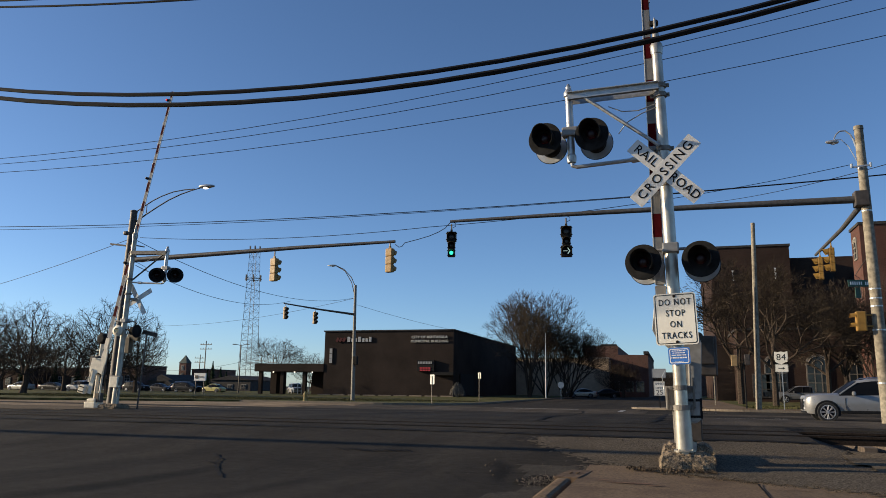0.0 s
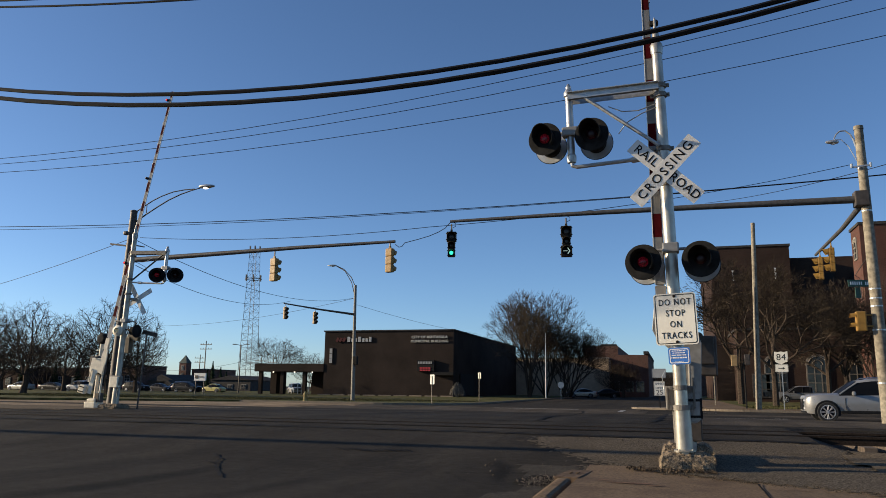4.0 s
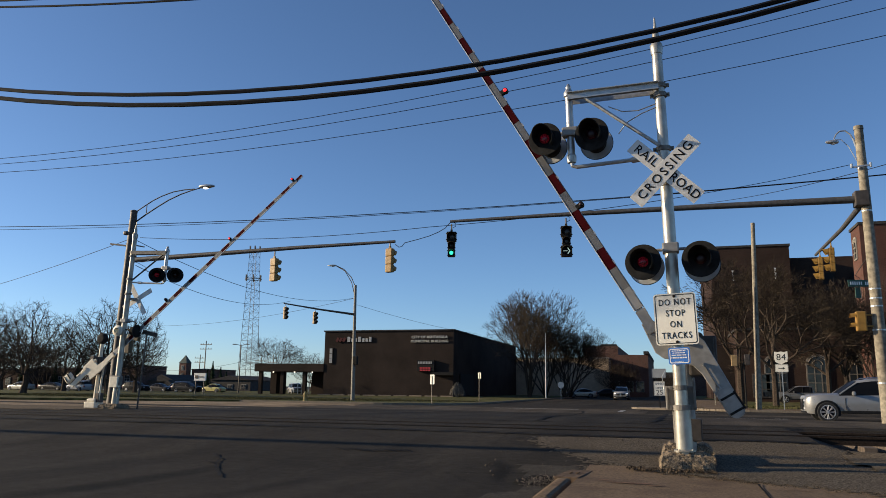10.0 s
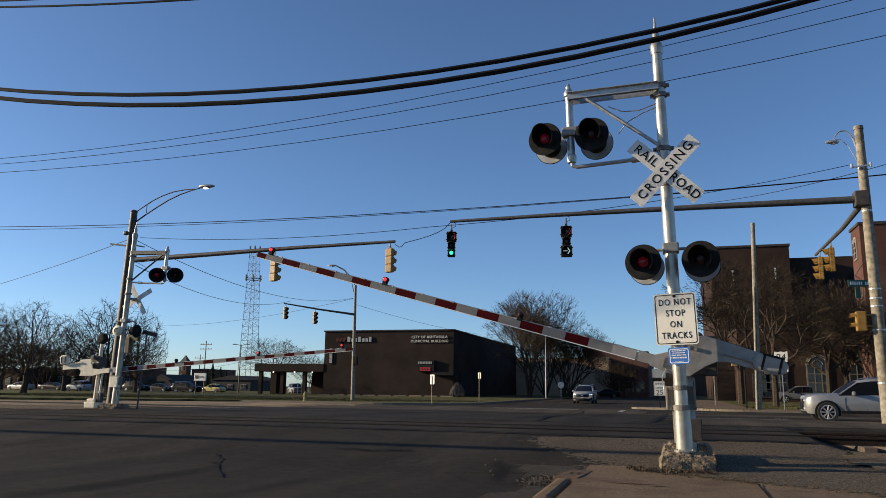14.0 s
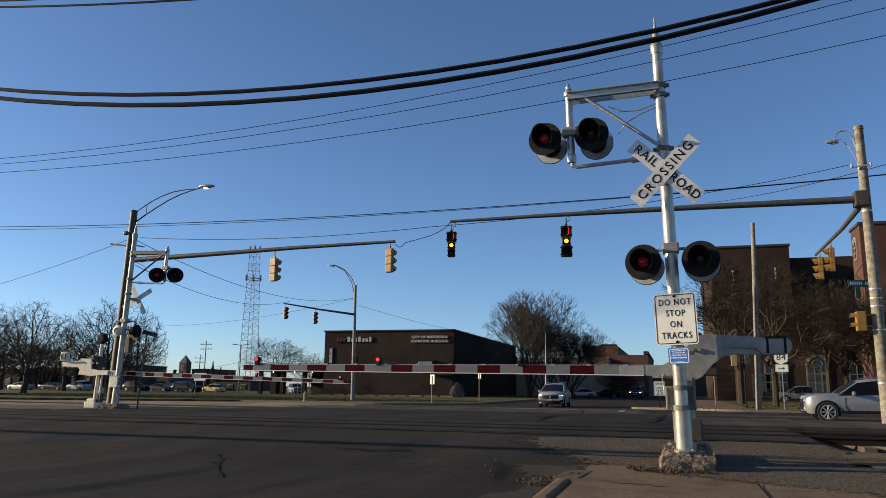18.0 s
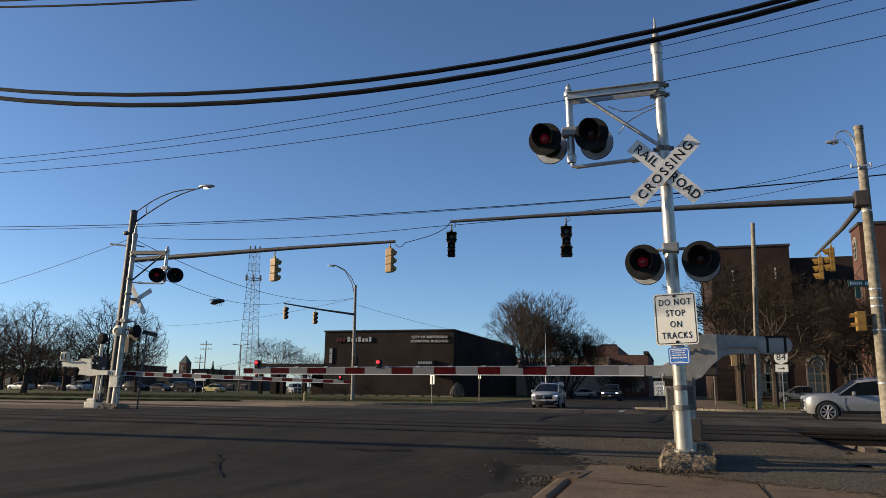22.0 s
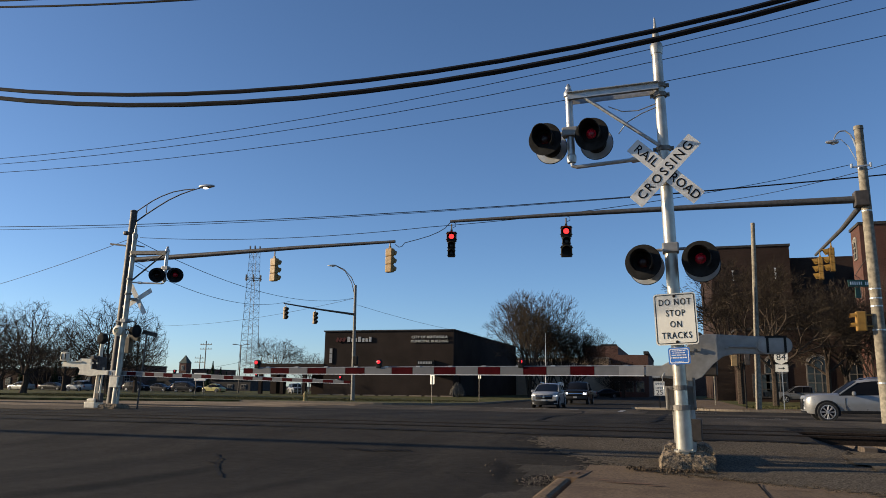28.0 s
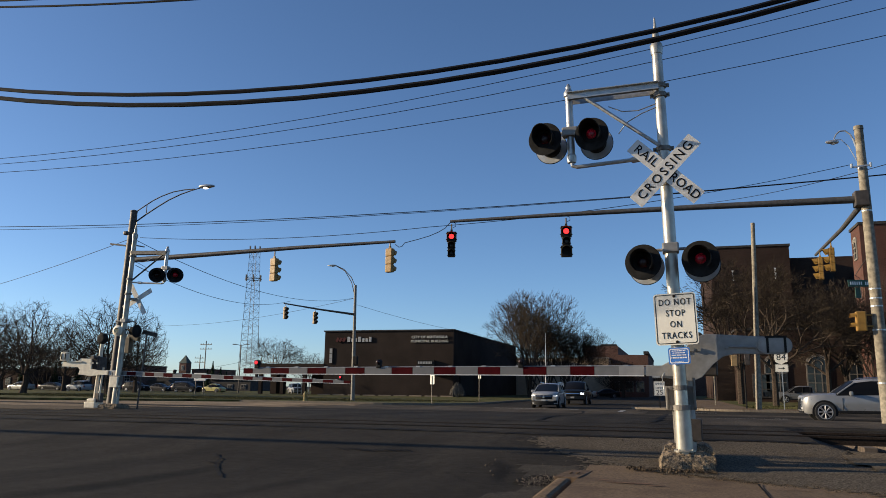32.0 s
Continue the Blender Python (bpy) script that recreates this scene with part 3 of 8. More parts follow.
# near walk on the camera's side: slabs, kerb, drain corner
NEAR = thing("pavement_near", Matrix.Identity(4), "brown stained concrete walk with joints", "pavement", "", "structure")
for i in range(4):
    for j in range(9):
        x0, x1 = -1.28 + 2.28 * i, -1.28 + 2.28 * (i + 1)
        y1 = 12.05 - 1.9 * j + 0.02 * i
        y0 = y1 - 1.9
        xs = [x0 + 0.004, (x0 + x1) / 2, x1 - 0.004]
        ys = [y0 + 0.004, (2 * y0 + y1) / 3, (y0 + 2 * y1) / 3, y1 - 0.004]
        tilt = random.uniform(-0.008, 0.008)
        sheet("slab", xs, ys, lambda x, y: land(x, y) + 0.085 - 0.05 * smooth_step(10, 12.2, y) + tilt * (x - x0), SIDEWALK, kind="", depth=0.08, parent=NEAR)
KN = thing("kerb_near", Matrix.Identity(4), "rounded brown concrete kerb edge", "kerb", "", "structure")
for j in range(9):
    y1 = 10.42 - 1.9 * j
    bm = bmesh.new()
    box(bm, (-1.445, y1 - 0.95, -0.01), (0.21, 1.885, 0.2), bevel=0.06)
    part("kerb_stone", bm, SIDEWALK, KN)
bm = bmesh.new()
box(bm, (-1.375, 10.93, 0.045), (0.34, 0.98, 0.1), (0, 0, -6), bevel=0.012)
for k in range(2):
    for q in range(3):
        cyl(bm, (-1.42 + 0.09 * k, 10.85 + 0.09 * q, 0.09), (-1.42 + 0.09 * k, 10.85 + 0.09 * q, 0.107), 0.02, seg=8)
tagged(part("inlet_cover", bm, COVER), "brown concrete cover of a kerb inlet", "drain cover")

# rough apron round the mast, down to the walk
def apron_in(x, y):
    crumble = 0.4 * noise.noise((x * 31, y * 31, 6))
    x += 0.3 * noise.noise((x * 2.5, y * 2.5, 3)) + 0.25 * noise.noise((x * 9, y * 9, 6)) + crumble
    y += 0.25 * crumble
    return y > 11.7 + 0.35 * noise.noise((x * 0.9, 0, 2)) and x > -1.3 + 0.7 * noise.noise((0, y * 0.8, 5)) - 1.2 * smooth_step(12.5, 14.5, y) and y < 15.2 + 0.2 * noise.noise((x, 0, 9)) and x < 2.9 + 0.4 * noise.noise((0, y, 1))


sheet("apron", steps(-3.6, 3.4, [(-3.6, 3.4, 0.06)]), steps(11.3, 15.6, [(11.3, 15.6, 0.06)]), lambda x, y: land(x, y) + 0.004 + 0.002 * noise.noise((x * 2.2, y * 2.2, 0)), APRON,
      "gravelly broken asphalt apron by the signal", "ground", inside=apron_in)
sheet("verge", steps(-4.2, 9.6, [(-4.2, 9.6, 0.2)]), steps(7.8, 14.6, [(7.8, 14.6, 0.2)]), lambda x, y: land(x, y) + 0.026 + 0.02 * noise.noise((x * 1.7, y * 1.7, 4)), DIRT,
      "bare earth and grit at the ballast edge", "ground", inside=lambda x, y: x > 2.7 + 0.35 * noise.noise((0, y, 3)) and y > 11.4 + 0.3 * noise.noise((x, 0, 1)))
sheet("gutter", steps(-3.6, -1.35, [(-3.6, -1.35, 0.1)]), steps(5.5, 12.0, [(5.5, 12.0, 0.1)]), lambda x, y: land(x, y) + 0.007 + 0.003 * noise.noise((x * 4, y * 4, 0)), GUTTER,
      "worn gritty gutter of the street", "ground", inside=lambda x, y: x > -2.35 + 0.9 * noise.noise((x * 0.6, y * 0.45, 8)) + 0.25 * noise.noise((x * 3, y * 3, 8)))


def blob(bm, cx, cy, rx, ry, dz, n=18, seed=0):
    vs = []
    for k in range(n):
        a = 2 * math.pi * k / n
        q = 1 + 0.35 * noise.noise((math.cos(a) * 1.7 + seed, math.sin(a) * 1.7, seed * 0.37))
        x, y = cx + rx * q * math.cos(a), cy + ry * q * math.sin(a)
        vs.append(bm.verts.new((x, y, land(x, y) + dz)))
    c = bm.verts.new((cx, cy, land(cx, cy) + dz))
    for k in range(n):
        bm.faces.new((c, vs[k], vs[(k + 1) % n]))


bm = bmesh.new()
blob(bm, -1.84, 10.6, 0.25, 0.52, 0.015, 30, seed=5)
tagged(part("pothole", bm, DARKBED), "dark broken hollow filled with stones", "pothole", "", "structure")


def spill_edge(x):
    """Where the gravel ends on the walk: it reaches further over it to the east."""
    return 11.75 - 0.55 * (x + 0.6) + 0.16 * noise.noise((x * 2.1, 0, 3)) + 0.07 * noise.noise((x * 7, 0, 5))


sheet("gravel_spill", steps(-0.6, 8, [(-0.6, 4, 0.07), (4, 8, 0.3)]), steps(7.0, 12.4, [(7.0, 12.4, 0.07)]), lambda x, y: land(x, y) + 0.0955 - 0.05 * smooth_step(10, 12.2, y) + 0.003 * noise.noise((x * 3, y * 3, 1)), APRON,
      "gravel and grit spread over the walk", "ground", inside=lambda x, y: y > spill_edge(x) + 0.06 * noise.noise((x * 11, y * 11, 2)) + 0.4 * noise.noise((x * 33, y * 33, 4)))


bm = bmesh.new()
for cx, cy, rx, ry, q in ((-0.58, 10.12, 0.30, 0.05, 1), (-0.25, 9.98, 0.12, 0.035, 4), (-0.88, 10.32, 0.09, 0.03, 7)):
    blob(bm, cx, cy, rx, ry, 0.093, 20, seed=q)
tagged(part("marking_paint", bm, ORANGE), "faded orange marking paint on the walk", "road marking", "", "structure")


# tar seams, joints and cracks in the street
def crack(bm, pts, w, dz, jitter=0.05, n=8):
    line = []
    for (ax, ay), (bx, by) in zip(pts, pts[1:]):
        for k in range(n):
            line.append(Vector((ax + (bx - ax) * k / n, ay + (by - ay) * k / n)))
    line.append(Vector(pts[-1]))
    pr = None
    for i, p in enumerate(line):
        d = (line[min(i + 1, len(line) - 1)] - line[max(i - 1, 0)]).normalized()
        nrm = Vector((-d.y, d.x))
        p = p + nrm * random.uniform(-jitter, jitter)
        ww = w * random.uniform(0.5, 1.2)
        a, b = p + nrm * ww / 2, p - nrm * ww / 2
        cur = (bm.verts.new((a.x, a.y, land(a.x, a.y) + dz)), bm.verts.new((b.x, b.y, land(b.x, b.y) + dz)))
        if pr:
            bm.faces.new((pr[0], pr[1], cur[1], cur[0]))
        pr = cur


bm = bmesh.new()
crack(bm, [(-21, 15.4), (-12, 15.5), (-3, 15.45), (3.0, 15.2)], 0.14, 0.024, 0.03, 14)
crack(bm, [(-21, 20.3), (-9, 20.3), (2.6, 20.4)], 0.16, 0.02, 0.03, 16)
crack(bm, [(-3.6, 20.7), (-4.2, 30), (-5.05, 45.7)], 0.16, 0.016, 0.12, 12)
crack(bm, [(-0.5, 21.5), (-0.45, 32), (-0.43, 43)], 0.2, 0.016, 0.1, 10)
crack(bm, [(-7.7, 11.7), (-7.25, 11.2), (-7.07, 10.8), (-6.6, 10.1), (-6.0, 9.3)], 0.045, 0.02, 0.02, 5)
crack(bm, [(-7.4, 11.0), (-7.1, 10.75)], 0.05, 0.02, 0.02, 4)
crack(bm, [(0.989, 10.6), (0.99, 9.0)], 0.022, 0.094, 0.004, 9)
crack(bm, [(-5.9, 12.8), (-5.2, 12.75), (-4.5, 12.85)], 0.1, 0.02, 0.08, 9)
crack(bm, [(-16, 27), (-9, 27.4), (-2, 27.2), (4, 27.3)], 0.12, 0.016, 0.06, 10)
crack(bm, [(-14, 33), (-8, 33.2), (2, 33.0)], 0.16, 0.016, 0.1, 10)
crack(bm, [(-12, 38), (-6, 38.3), (5, 38)], 0.14, 0.016, 0.1, 10)
crack(bm, [(-15.5, 41), (-11, 43), (-5, 44)], 0.16, 0.016, 0.1, 10)
tagged(part("road_cracks", bm, TAR), "black tar seams and cracks in the asphalt", "road cracks", "", "stuff")
bm = bmesh.new()
for x, y, w, h in ((3.1, 33.8, 2.9, 0.42), (4.5, 36.4, 0.5, 0.9), (-3.0, 47.0, 0.3, 3.0), (-8.5, 48.5, 5.5, 0.35), (1.6, 46.5, 1.6, 0.3), (-20.5, 31.0, 0.4, 5.0)):
    xs, ys = [x - w / 2, x, x + w / 2], [y - h / 2, y + h / 2]
    vv = [[bm.verts.new((a, b, land(a, b) + 0.02)) for a in xs] for b in ys]
    for i in range(2):
        bm.faces.new((vv[0][i], vv[0][i + 1], vv[1][i + 1], vv[1][i]))
tagged(part("road_markings", bm, PAINT_LINE), "worn white stop and crosswalk lines", "road marking", "", "structure")

sheet("track_bed", steps(2.9, 40, [(2.9, 8, 0.3), (8, 40, 3)]), steps(14.7, 20.3, [(14.7, 20.3, 0.28)]), lambda x, y: land(x, y) + 0.012 + 0.03 * noise.noise((x * 1.5, y * 1.5, 0)), DARKBED, "dark ballast bed under the rails", "track bed",
      inside=lambda x, y: x > 3.2 + 0.35 * noise.noise((0, y * 0.8, 6)))

# ---- railway ----
TRACK = thing("railway_track", Matrix.Identity(4), "single railway track set in the street on ballast", "railway track", "", "structure")
for y in (16.65, 18.09):
    bm = bmesh.new()
    for x0, x1 in ((-120, -22), (-22, 2.6), (2.6, 120)):
        zt = 0.409
        box(bm, ((x0 + x1) / 2, y, zt - 0.02), (x1 - x0, 0.074, 0.05), bevel=0.008)
        if x1 < -21 or x0 > 2:
            box(bm, ((x0 + x1) / 2, y, zt - 0.09), (x1 - x0, 0.02, 0.12))
            box(bm, ((x0 + x1) / 2, y, zt - 0.155), (x1 - x0, 0.14, 0.02))
    part("rail", bm, [RAIL_STEEL], TRACK, "rusty steel rail with a worn head")
    bm = bmesh.new()
    box(bm, (0, y, 0.4165), (240, 0.05, 0.006))
    part("rail_head", bm, RAIL_TOP, TRACK)
    bm = bmesh.new()
    for s in (-0.1, 0.1):
        box(bm, (-9.7, y + s, 0.4), (24.6, 0.09, 0.012))
    part("flangeway", bm, TAR, TRACK, "dark groove beside the rail")
SLEEPER = mat("weathered_sleeper", (0.10, 0.075, 0.055), 0.95, 0, 0.25, 8.0, 0.4, 30.0)
bm = bmesh.new()
box(bm, (0, 0, 0), (0.23, 2.6, 0.16), bevel=0.012)
tie0 = part("sleeper", bm, SLEEPER, TRACK)
tie0.matrix_basis = pose(3.5, 17.37, 0.165)
for k in range(1, 34):
    t = new("sleeper", tie0.data)
    t.parent = TRACK
    t.matrix_basis = pose(3.5 + 0.55 * k, 17.37 + random.uniform(-0.03, 0.03), 0.165, 0, 0, random.uniform(-1, 1))
for k in range(20):
    t = new("sleeper", tie0.data)
    t.parent = TRACK
    t.matrix_basis = pose(-22.6 - 0.55 * k, 17.37, 0.165)


def stones(name, n, place, size, material, label, category):
    """Loose angular stones, scattered by place()."""
    vs, fs = [], []
    shape = [(1, 0, 0), (-1, 0, 0), (0, 1, 0), (0, -1, 0), (0, 0, 1), (0, 0, -1)]
    tri = [(0, 2, 4), (2, 1, 4), (1, 3, 4), (3, 0, 4), (2, 0, 5), (1, 2, 5), (3, 1, 5), (0, 3, 5)]
    for _ in range(n):
        x, y, z, q = place()
        s = size * random.uniform(0.5, 1.5) * q
        e = Euler((random.uniform(0, 6), random.uniform(0, 6), random.uniform(0, 6))).to_matrix()
        b = len(vs)
        for p in shape:
            w = e @ Vector((p[0] * random.uniform(0.6, 1.2), p[1] * random.uniform(0.5, 1.0), p[2] * random.uniform(0.5, 0.9)))
            vs.append((x + w.x * s, y + w.y * s, z + w.z * s + s * 0.25))
        fs += [tuple(b + i for i in t) for t in tri]
    me = bpy.data.meshes.new(name)
    me.from_pydata(vs, [], fs)
    me.materials.append(material)
    return tagged(new(name, me), label, category, "", "stuff")


def ballast_at():
    x = random.choice((random.uniform(3.3, 9), random.uniform(3.3, 22), random.uniform(-40, -22.3)))
    y = random.choice((random.uniform(13.4, 15.6), random.uniform(14.8, 20.2)))
    return x, y, land(x, y), 1.0


def grit_at():
    x, y = random.uniform(-3, 9), random.uniform(10.6, 15)
    if random.random() < 0.35:
        x, y = random.gauss(-1.75, 0.13), random.gauss(10.45, 0.26)
        x = min(x, -1.58)
    elif x < 2.5 and random.random() < 0.6:
        x, y = random.uniform(-1.2, 1.2), random.gauss(12.15, 0.12)
    return x, y, land(x, y) + 0.02, random.choice((0.3, 0.4, 0.6))


stones("ballast", 6500, ballast_at, 0.034, BALLAST, "grey crushed stone ballast under the rails", "ballast")
def crumbs_at():
    x, y = random.uniform(-2.2, 3.2), random.uniform(11.9, 15.0)
    while not apron_in(x, y):
        x, y = random.uniform(-2.2, 3.2), random.uniform(11.9, 15.0)
    return x, y, land(x, y) + 0.012, random.choice((0.4, 0.7, 1.0))


def edge_at():
    x = random.uniform(-0.2, 4.2)
    y = spill_edge(x) + abs(random.gauss(0, 0.3)) * random.choice((-0.4, 1, 1))
    return x, y, land(x, y) + 0.092 - 0.05 * smooth_step(10, 12.2, y), random.choice((0.4, 0.7, 1.0))


stones("edge_gravel", 3600, edge_at, 0.0095, CRUMB, "gravel spilt over the edge of the walk", "gravel")


def grass_at():
    k = random.random()
    if k < 0.72:
        x, y = random.uniform(-66, -16), random.uniform(44, 66)
        if y < 55.5 and x > -31 or y < 45 + (x + 47) * 0.53 or y < 53 + max(0, x + 23) ** 2 * 0.12:
            return grass_at()
        return x, y, 0.16 if y < 55.5 else 0.12
    return random.uniform(5.2, 24), random.uniform(54.8, 64), 0.12


vs, fs = [], []
for _ in range(15000):
    x, y, z = grass_at()
    for q in range(3):
        a, h, w = random.uniform(0, 6.28), random.uniform(0.05, 0.14), random.uniform(0.015, 0.04)
        b = len(vs)
        dx, dy = math.cos(a), math.sin(a)
        vs += [(x - dx * w, y - dy * w, z), (x + dx * w, y + dy * w, z), (x + dy * h * 0.4, y - dx * h * 0.4, z + h)]
        fs.append((b, b + 1, b + 2))
me = bpy.data.meshes.new("grass_tufts")
me.from_pydata(vs, [], fs)
me.materials.append(TUFT)
tagged(new("grass_tufts", me), "short uneven tufts of winter grass", "grass", "", "stuff")

def rubble_at():
    x = random.uniform(-0.7, 0.55)
    y = 11.66 - abs(random.gauss(0, 0.09)) + 0.25 * max(0.0, -x - 0.25)
    return x, y, land(x, y) + 0.07, random.choice((0.4, 0.6, 1.0))


stones("footing_rubble", 420, rubble_at, 0.024, RUBBLE, "dark broken chips and dead leaves by the footing", "rubble")
stones("gravel_crumbs", 9000, crumbs_at, 0.0065, CRUMB, "fine gravel crumbs strewn over the apron", "gravel")
stones("loose_gravel", 1100, grit_at, 0.032, BALLAST, "loose gravel and broken concrete crumbs", "gravel")


BOXGREY = mat("dull_grey_box_paint", (0.20, 0.18, 0.15), 0.65, 0.1, 0.12, 9.0, 0.08, 50.0, (0.08, 0.065, 0.05), 3.0, 0.5)

# ---- railway signals and gates ----
DRUMS = {"left": [], "right": [], "red": [], "amber": [], "green": [], "arm_mid": [], "arm_root": []}


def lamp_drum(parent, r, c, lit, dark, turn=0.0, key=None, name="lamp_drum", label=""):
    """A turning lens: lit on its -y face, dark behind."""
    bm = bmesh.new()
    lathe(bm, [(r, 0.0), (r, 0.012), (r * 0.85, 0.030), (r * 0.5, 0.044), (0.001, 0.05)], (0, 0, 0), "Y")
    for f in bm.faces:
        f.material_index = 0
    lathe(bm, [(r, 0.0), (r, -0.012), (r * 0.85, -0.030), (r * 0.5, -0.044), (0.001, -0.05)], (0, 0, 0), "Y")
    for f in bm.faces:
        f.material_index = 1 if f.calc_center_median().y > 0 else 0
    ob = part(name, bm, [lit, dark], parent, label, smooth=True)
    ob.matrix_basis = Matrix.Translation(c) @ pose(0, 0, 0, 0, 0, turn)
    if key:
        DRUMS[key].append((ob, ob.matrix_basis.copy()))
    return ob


def flasher(parent, c, yaw, key, back=False):
    """A railway flasher: round black background, hood, housing, turning red lens."""
    bm = bmesh.new()
    lathe(bm, [(0.272, -0.004), (0.278, 0.0), (0.278, 0.006), (0.268, 0.012), (0.17, 0.012)], (0, 0, 0), "Y", 36)
    lathe(bm, [(0.168, 0.01), (0.168, 0.12), (0.13, 0.2), (0.05, 0.22)], (0, 0, 0), "Y", 24)
    # hood: open at the bottom, longer above
    n, rr = 20, 0.165
    rings = []
    for k in range(n + 1):
        a = radians(-50 + 280 * k / n)
        ln = 0.10 + 0.22 * (0.5 + 0.5 * math.sin(a))
        p = Vector((rr * math.cos(a), 0, rr * math.sin(a)))
        rings.append([bm.verts.new((p.x, 0, p.z)), bm.verts.new((p.x * 1.03, -ln, p.z * 1.03)), bm.verts.new((p.x * 0.97, -ln, p.z * 0.97)), bm.verts.new((p.x * 0.94, 0, p.z * 0.94))])
    for a, b in zip(rings, rings[1:]):
        for i in range(3):
            bm.faces.new((a[i], b[i], b[i + 1], a[i + 1]))
    bmesh.ops.recalc_face_normals(bm, faces=bm.faces[:])
    ob = part("flasher_light", bm, [BLACKMATT], parent, "black round railway flasher with hood", smooth=False)
    ob.matrix_basis = Matrix.Translation(c) @ pose(0, 0, 0, 0, 0, yaw)
    bm = bmesh.new()
    lathe(bm, [(0.268, 0.014), (0.268, 0.018), (0.19, 0.02)], (0, 0, 0), "Y", 36)
    part("grey_back", bm, SIGNBACK, ob)
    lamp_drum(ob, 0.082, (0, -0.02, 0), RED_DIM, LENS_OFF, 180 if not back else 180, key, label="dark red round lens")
    return ob


def crossing_mast(m, facing_words, keys, low_yaw=-8):
    """A tall cantilever-sided railway signal mast; its front faces -y and its side arm reaches to -x."""
    far_side = low_yaw > 40
    paint = DULLSILVER if far_side else SILVER
    root = thing("railway_signal", m, facing_words, "railway signal", "railway crossing signals")
    bm = bmesh.new()
    cyl(bm, (0, 0, 0.0), (0, 0, 0.92), 0.126, 0.116, 24)
    part("mast_base", bm, paint, root, "thick silver-painted base tube", True)
    bm = bmesh.new()
    cyl(bm, (0, 0, 0.92), (0, 0, 5.0), 0.098, 0.093, 24)
    part("mast", bm, paint, root, "silver-painted steel mast", True)
    bm = bmesh.new()
    cyl(bm, (0, 0, 5.0), (0, 0, 6.68), 0.085, 0.08, 24)
    part("upper_mast", bm, paint, root, "", True)
    bm = bmesh.new()
    lathe(bm, [(0.09, 6.58), (0.1, 6.66), (0.1, 6.74), (0.075, 6.78), (0.06, 6.80), (0.055, 6.93), (0.02, 7.1), (0.012, 7.23)], seg=16)
    part("finial", bm, paint, root, "pointed cap", True)
    for z, r in ((0.92, 0.128), (1.21, 0.106), (4.38, 0.115), (4.96, 0.115), (5.87, 0.108), (6.03, 0.108)):
        bm = bmesh.new()
        lathe(bm, [(r - 0.02, z - 0.04), (r, z - 0.035), (r, z + 0.035), (r - 0.02, z + 0.04)], seg=20)
        for s in (-1, 1):
            box(bm, (s * (r + 0.02), 0, z), (0.05, 0.03, 0.06))
            cyl(bm, (s * (r + 0.02), -0.045, z), (s * (r + 0.02), 0.045, z), 0.011, seg=8)
        part("clamp", bm, BOXGREY, root)
    # side arm with its hanging post
    bm = bmesh.new()
    box(bm, (-0.74, -0.1, 6.0), (1.46, 0.012, 0.14))
    box(bm, (-0.74, -0.13, 6.06), (1.46, 0.06, 0.012))
    box(bm, (-0.74, -0.13, 5.94), (1.46, 0.06, 0.012))
    box(bm, (-0.74, 0.1, 6.0), (1.46, 0.012, 0.14))
    part("side_arm", bm, GALV if low_yaw < 40 else ARMSTEEL, root, "galvanised steel side arm")
    bm = bmesh.new()
    tube(bm, [(-1.2, -0.12, 5.95), (-0.06, -0.12, 4.99)], 0.03, 8)
    part("brace", bm, GALV if low_yaw < 40 else ARMSTEEL, root)
    bm = bmesh.new()
    cyl(bm, (-1.46, 0, 4.92), (-1.46, 0, 6.05), 0.062, 0.06, 16)
    lathe(bm, [(0.062, 6.02), (0.085, 6.04), (0.085, 6.1), (0.06, 6.14), (0.045, 6.17), (0.05, 6.2), (0.02, 6.26)], (-1.46, 0, 0), seg=14)
    lathe(bm, [(0.07, 4.88), (0.08, 4.92), (0.08, 5.0), (0.065, 5.02)], (-1.46, 0, 0), seg=14)
    part("hanging_post", bm, GALV, root, "", True)
    bm = bmesh.new()
    tube(bm, [(-1.46, 0, 4.9), (-1.45, 0, 4.83), (-1.38, 0, 4.80), (-0.6, -0.02, 4.82), (-0.35, -0.02, 4.83), (-0.05, 0, 4.84)], 0.032, 10)
    cyl(bm, (-0.5, -0.02, 4.82), (-0.36, -0.02, 4.83), 0.05, seg=10)
    part("conduit", bm, GALV, root)
    bm = bmesh.new()
    tube(bm, [(-0.06, -0.05, 5.72), (-0.35, -0.04, 5.64), (-0.6, -0.02, 5.66), (-0.82, 0, 5.78)], 0.009, 6)
    tube(bm, [(-0.06, -0.05, 5.66), (-0.3, -0.05, 5.58), (-0.55, -0.05, 5.45), (-0.68, -0.04, 5.28)], 0.009, 6)
    part("service_wire", bm, GALV, root)
    # lights, front pairs and back pairs
    bm = bmesh.new()
    box(bm, (-1.46, -0.02, 5.4), (0.26, 0.18, 0.15), bevel=0.02)
    tube(bm, [(-1.86, -0.02, 5.4), (-1.06, -0.02, 5.4)], 0.024, 8)
    part("light_bracket", bm, GATE_GREY, root)
    bm = bmesh.new()
    box(bm, (0, -0.02, 3.34), (0.25, 0.27, 0.15), bevel=0.025)
    tube(bm, [(-0.42, -0.04, 3.32), (0.44, -0.04, 3.32)], 0.024, 8)
    part("light_bracket", bm, GATE_GREY, root)
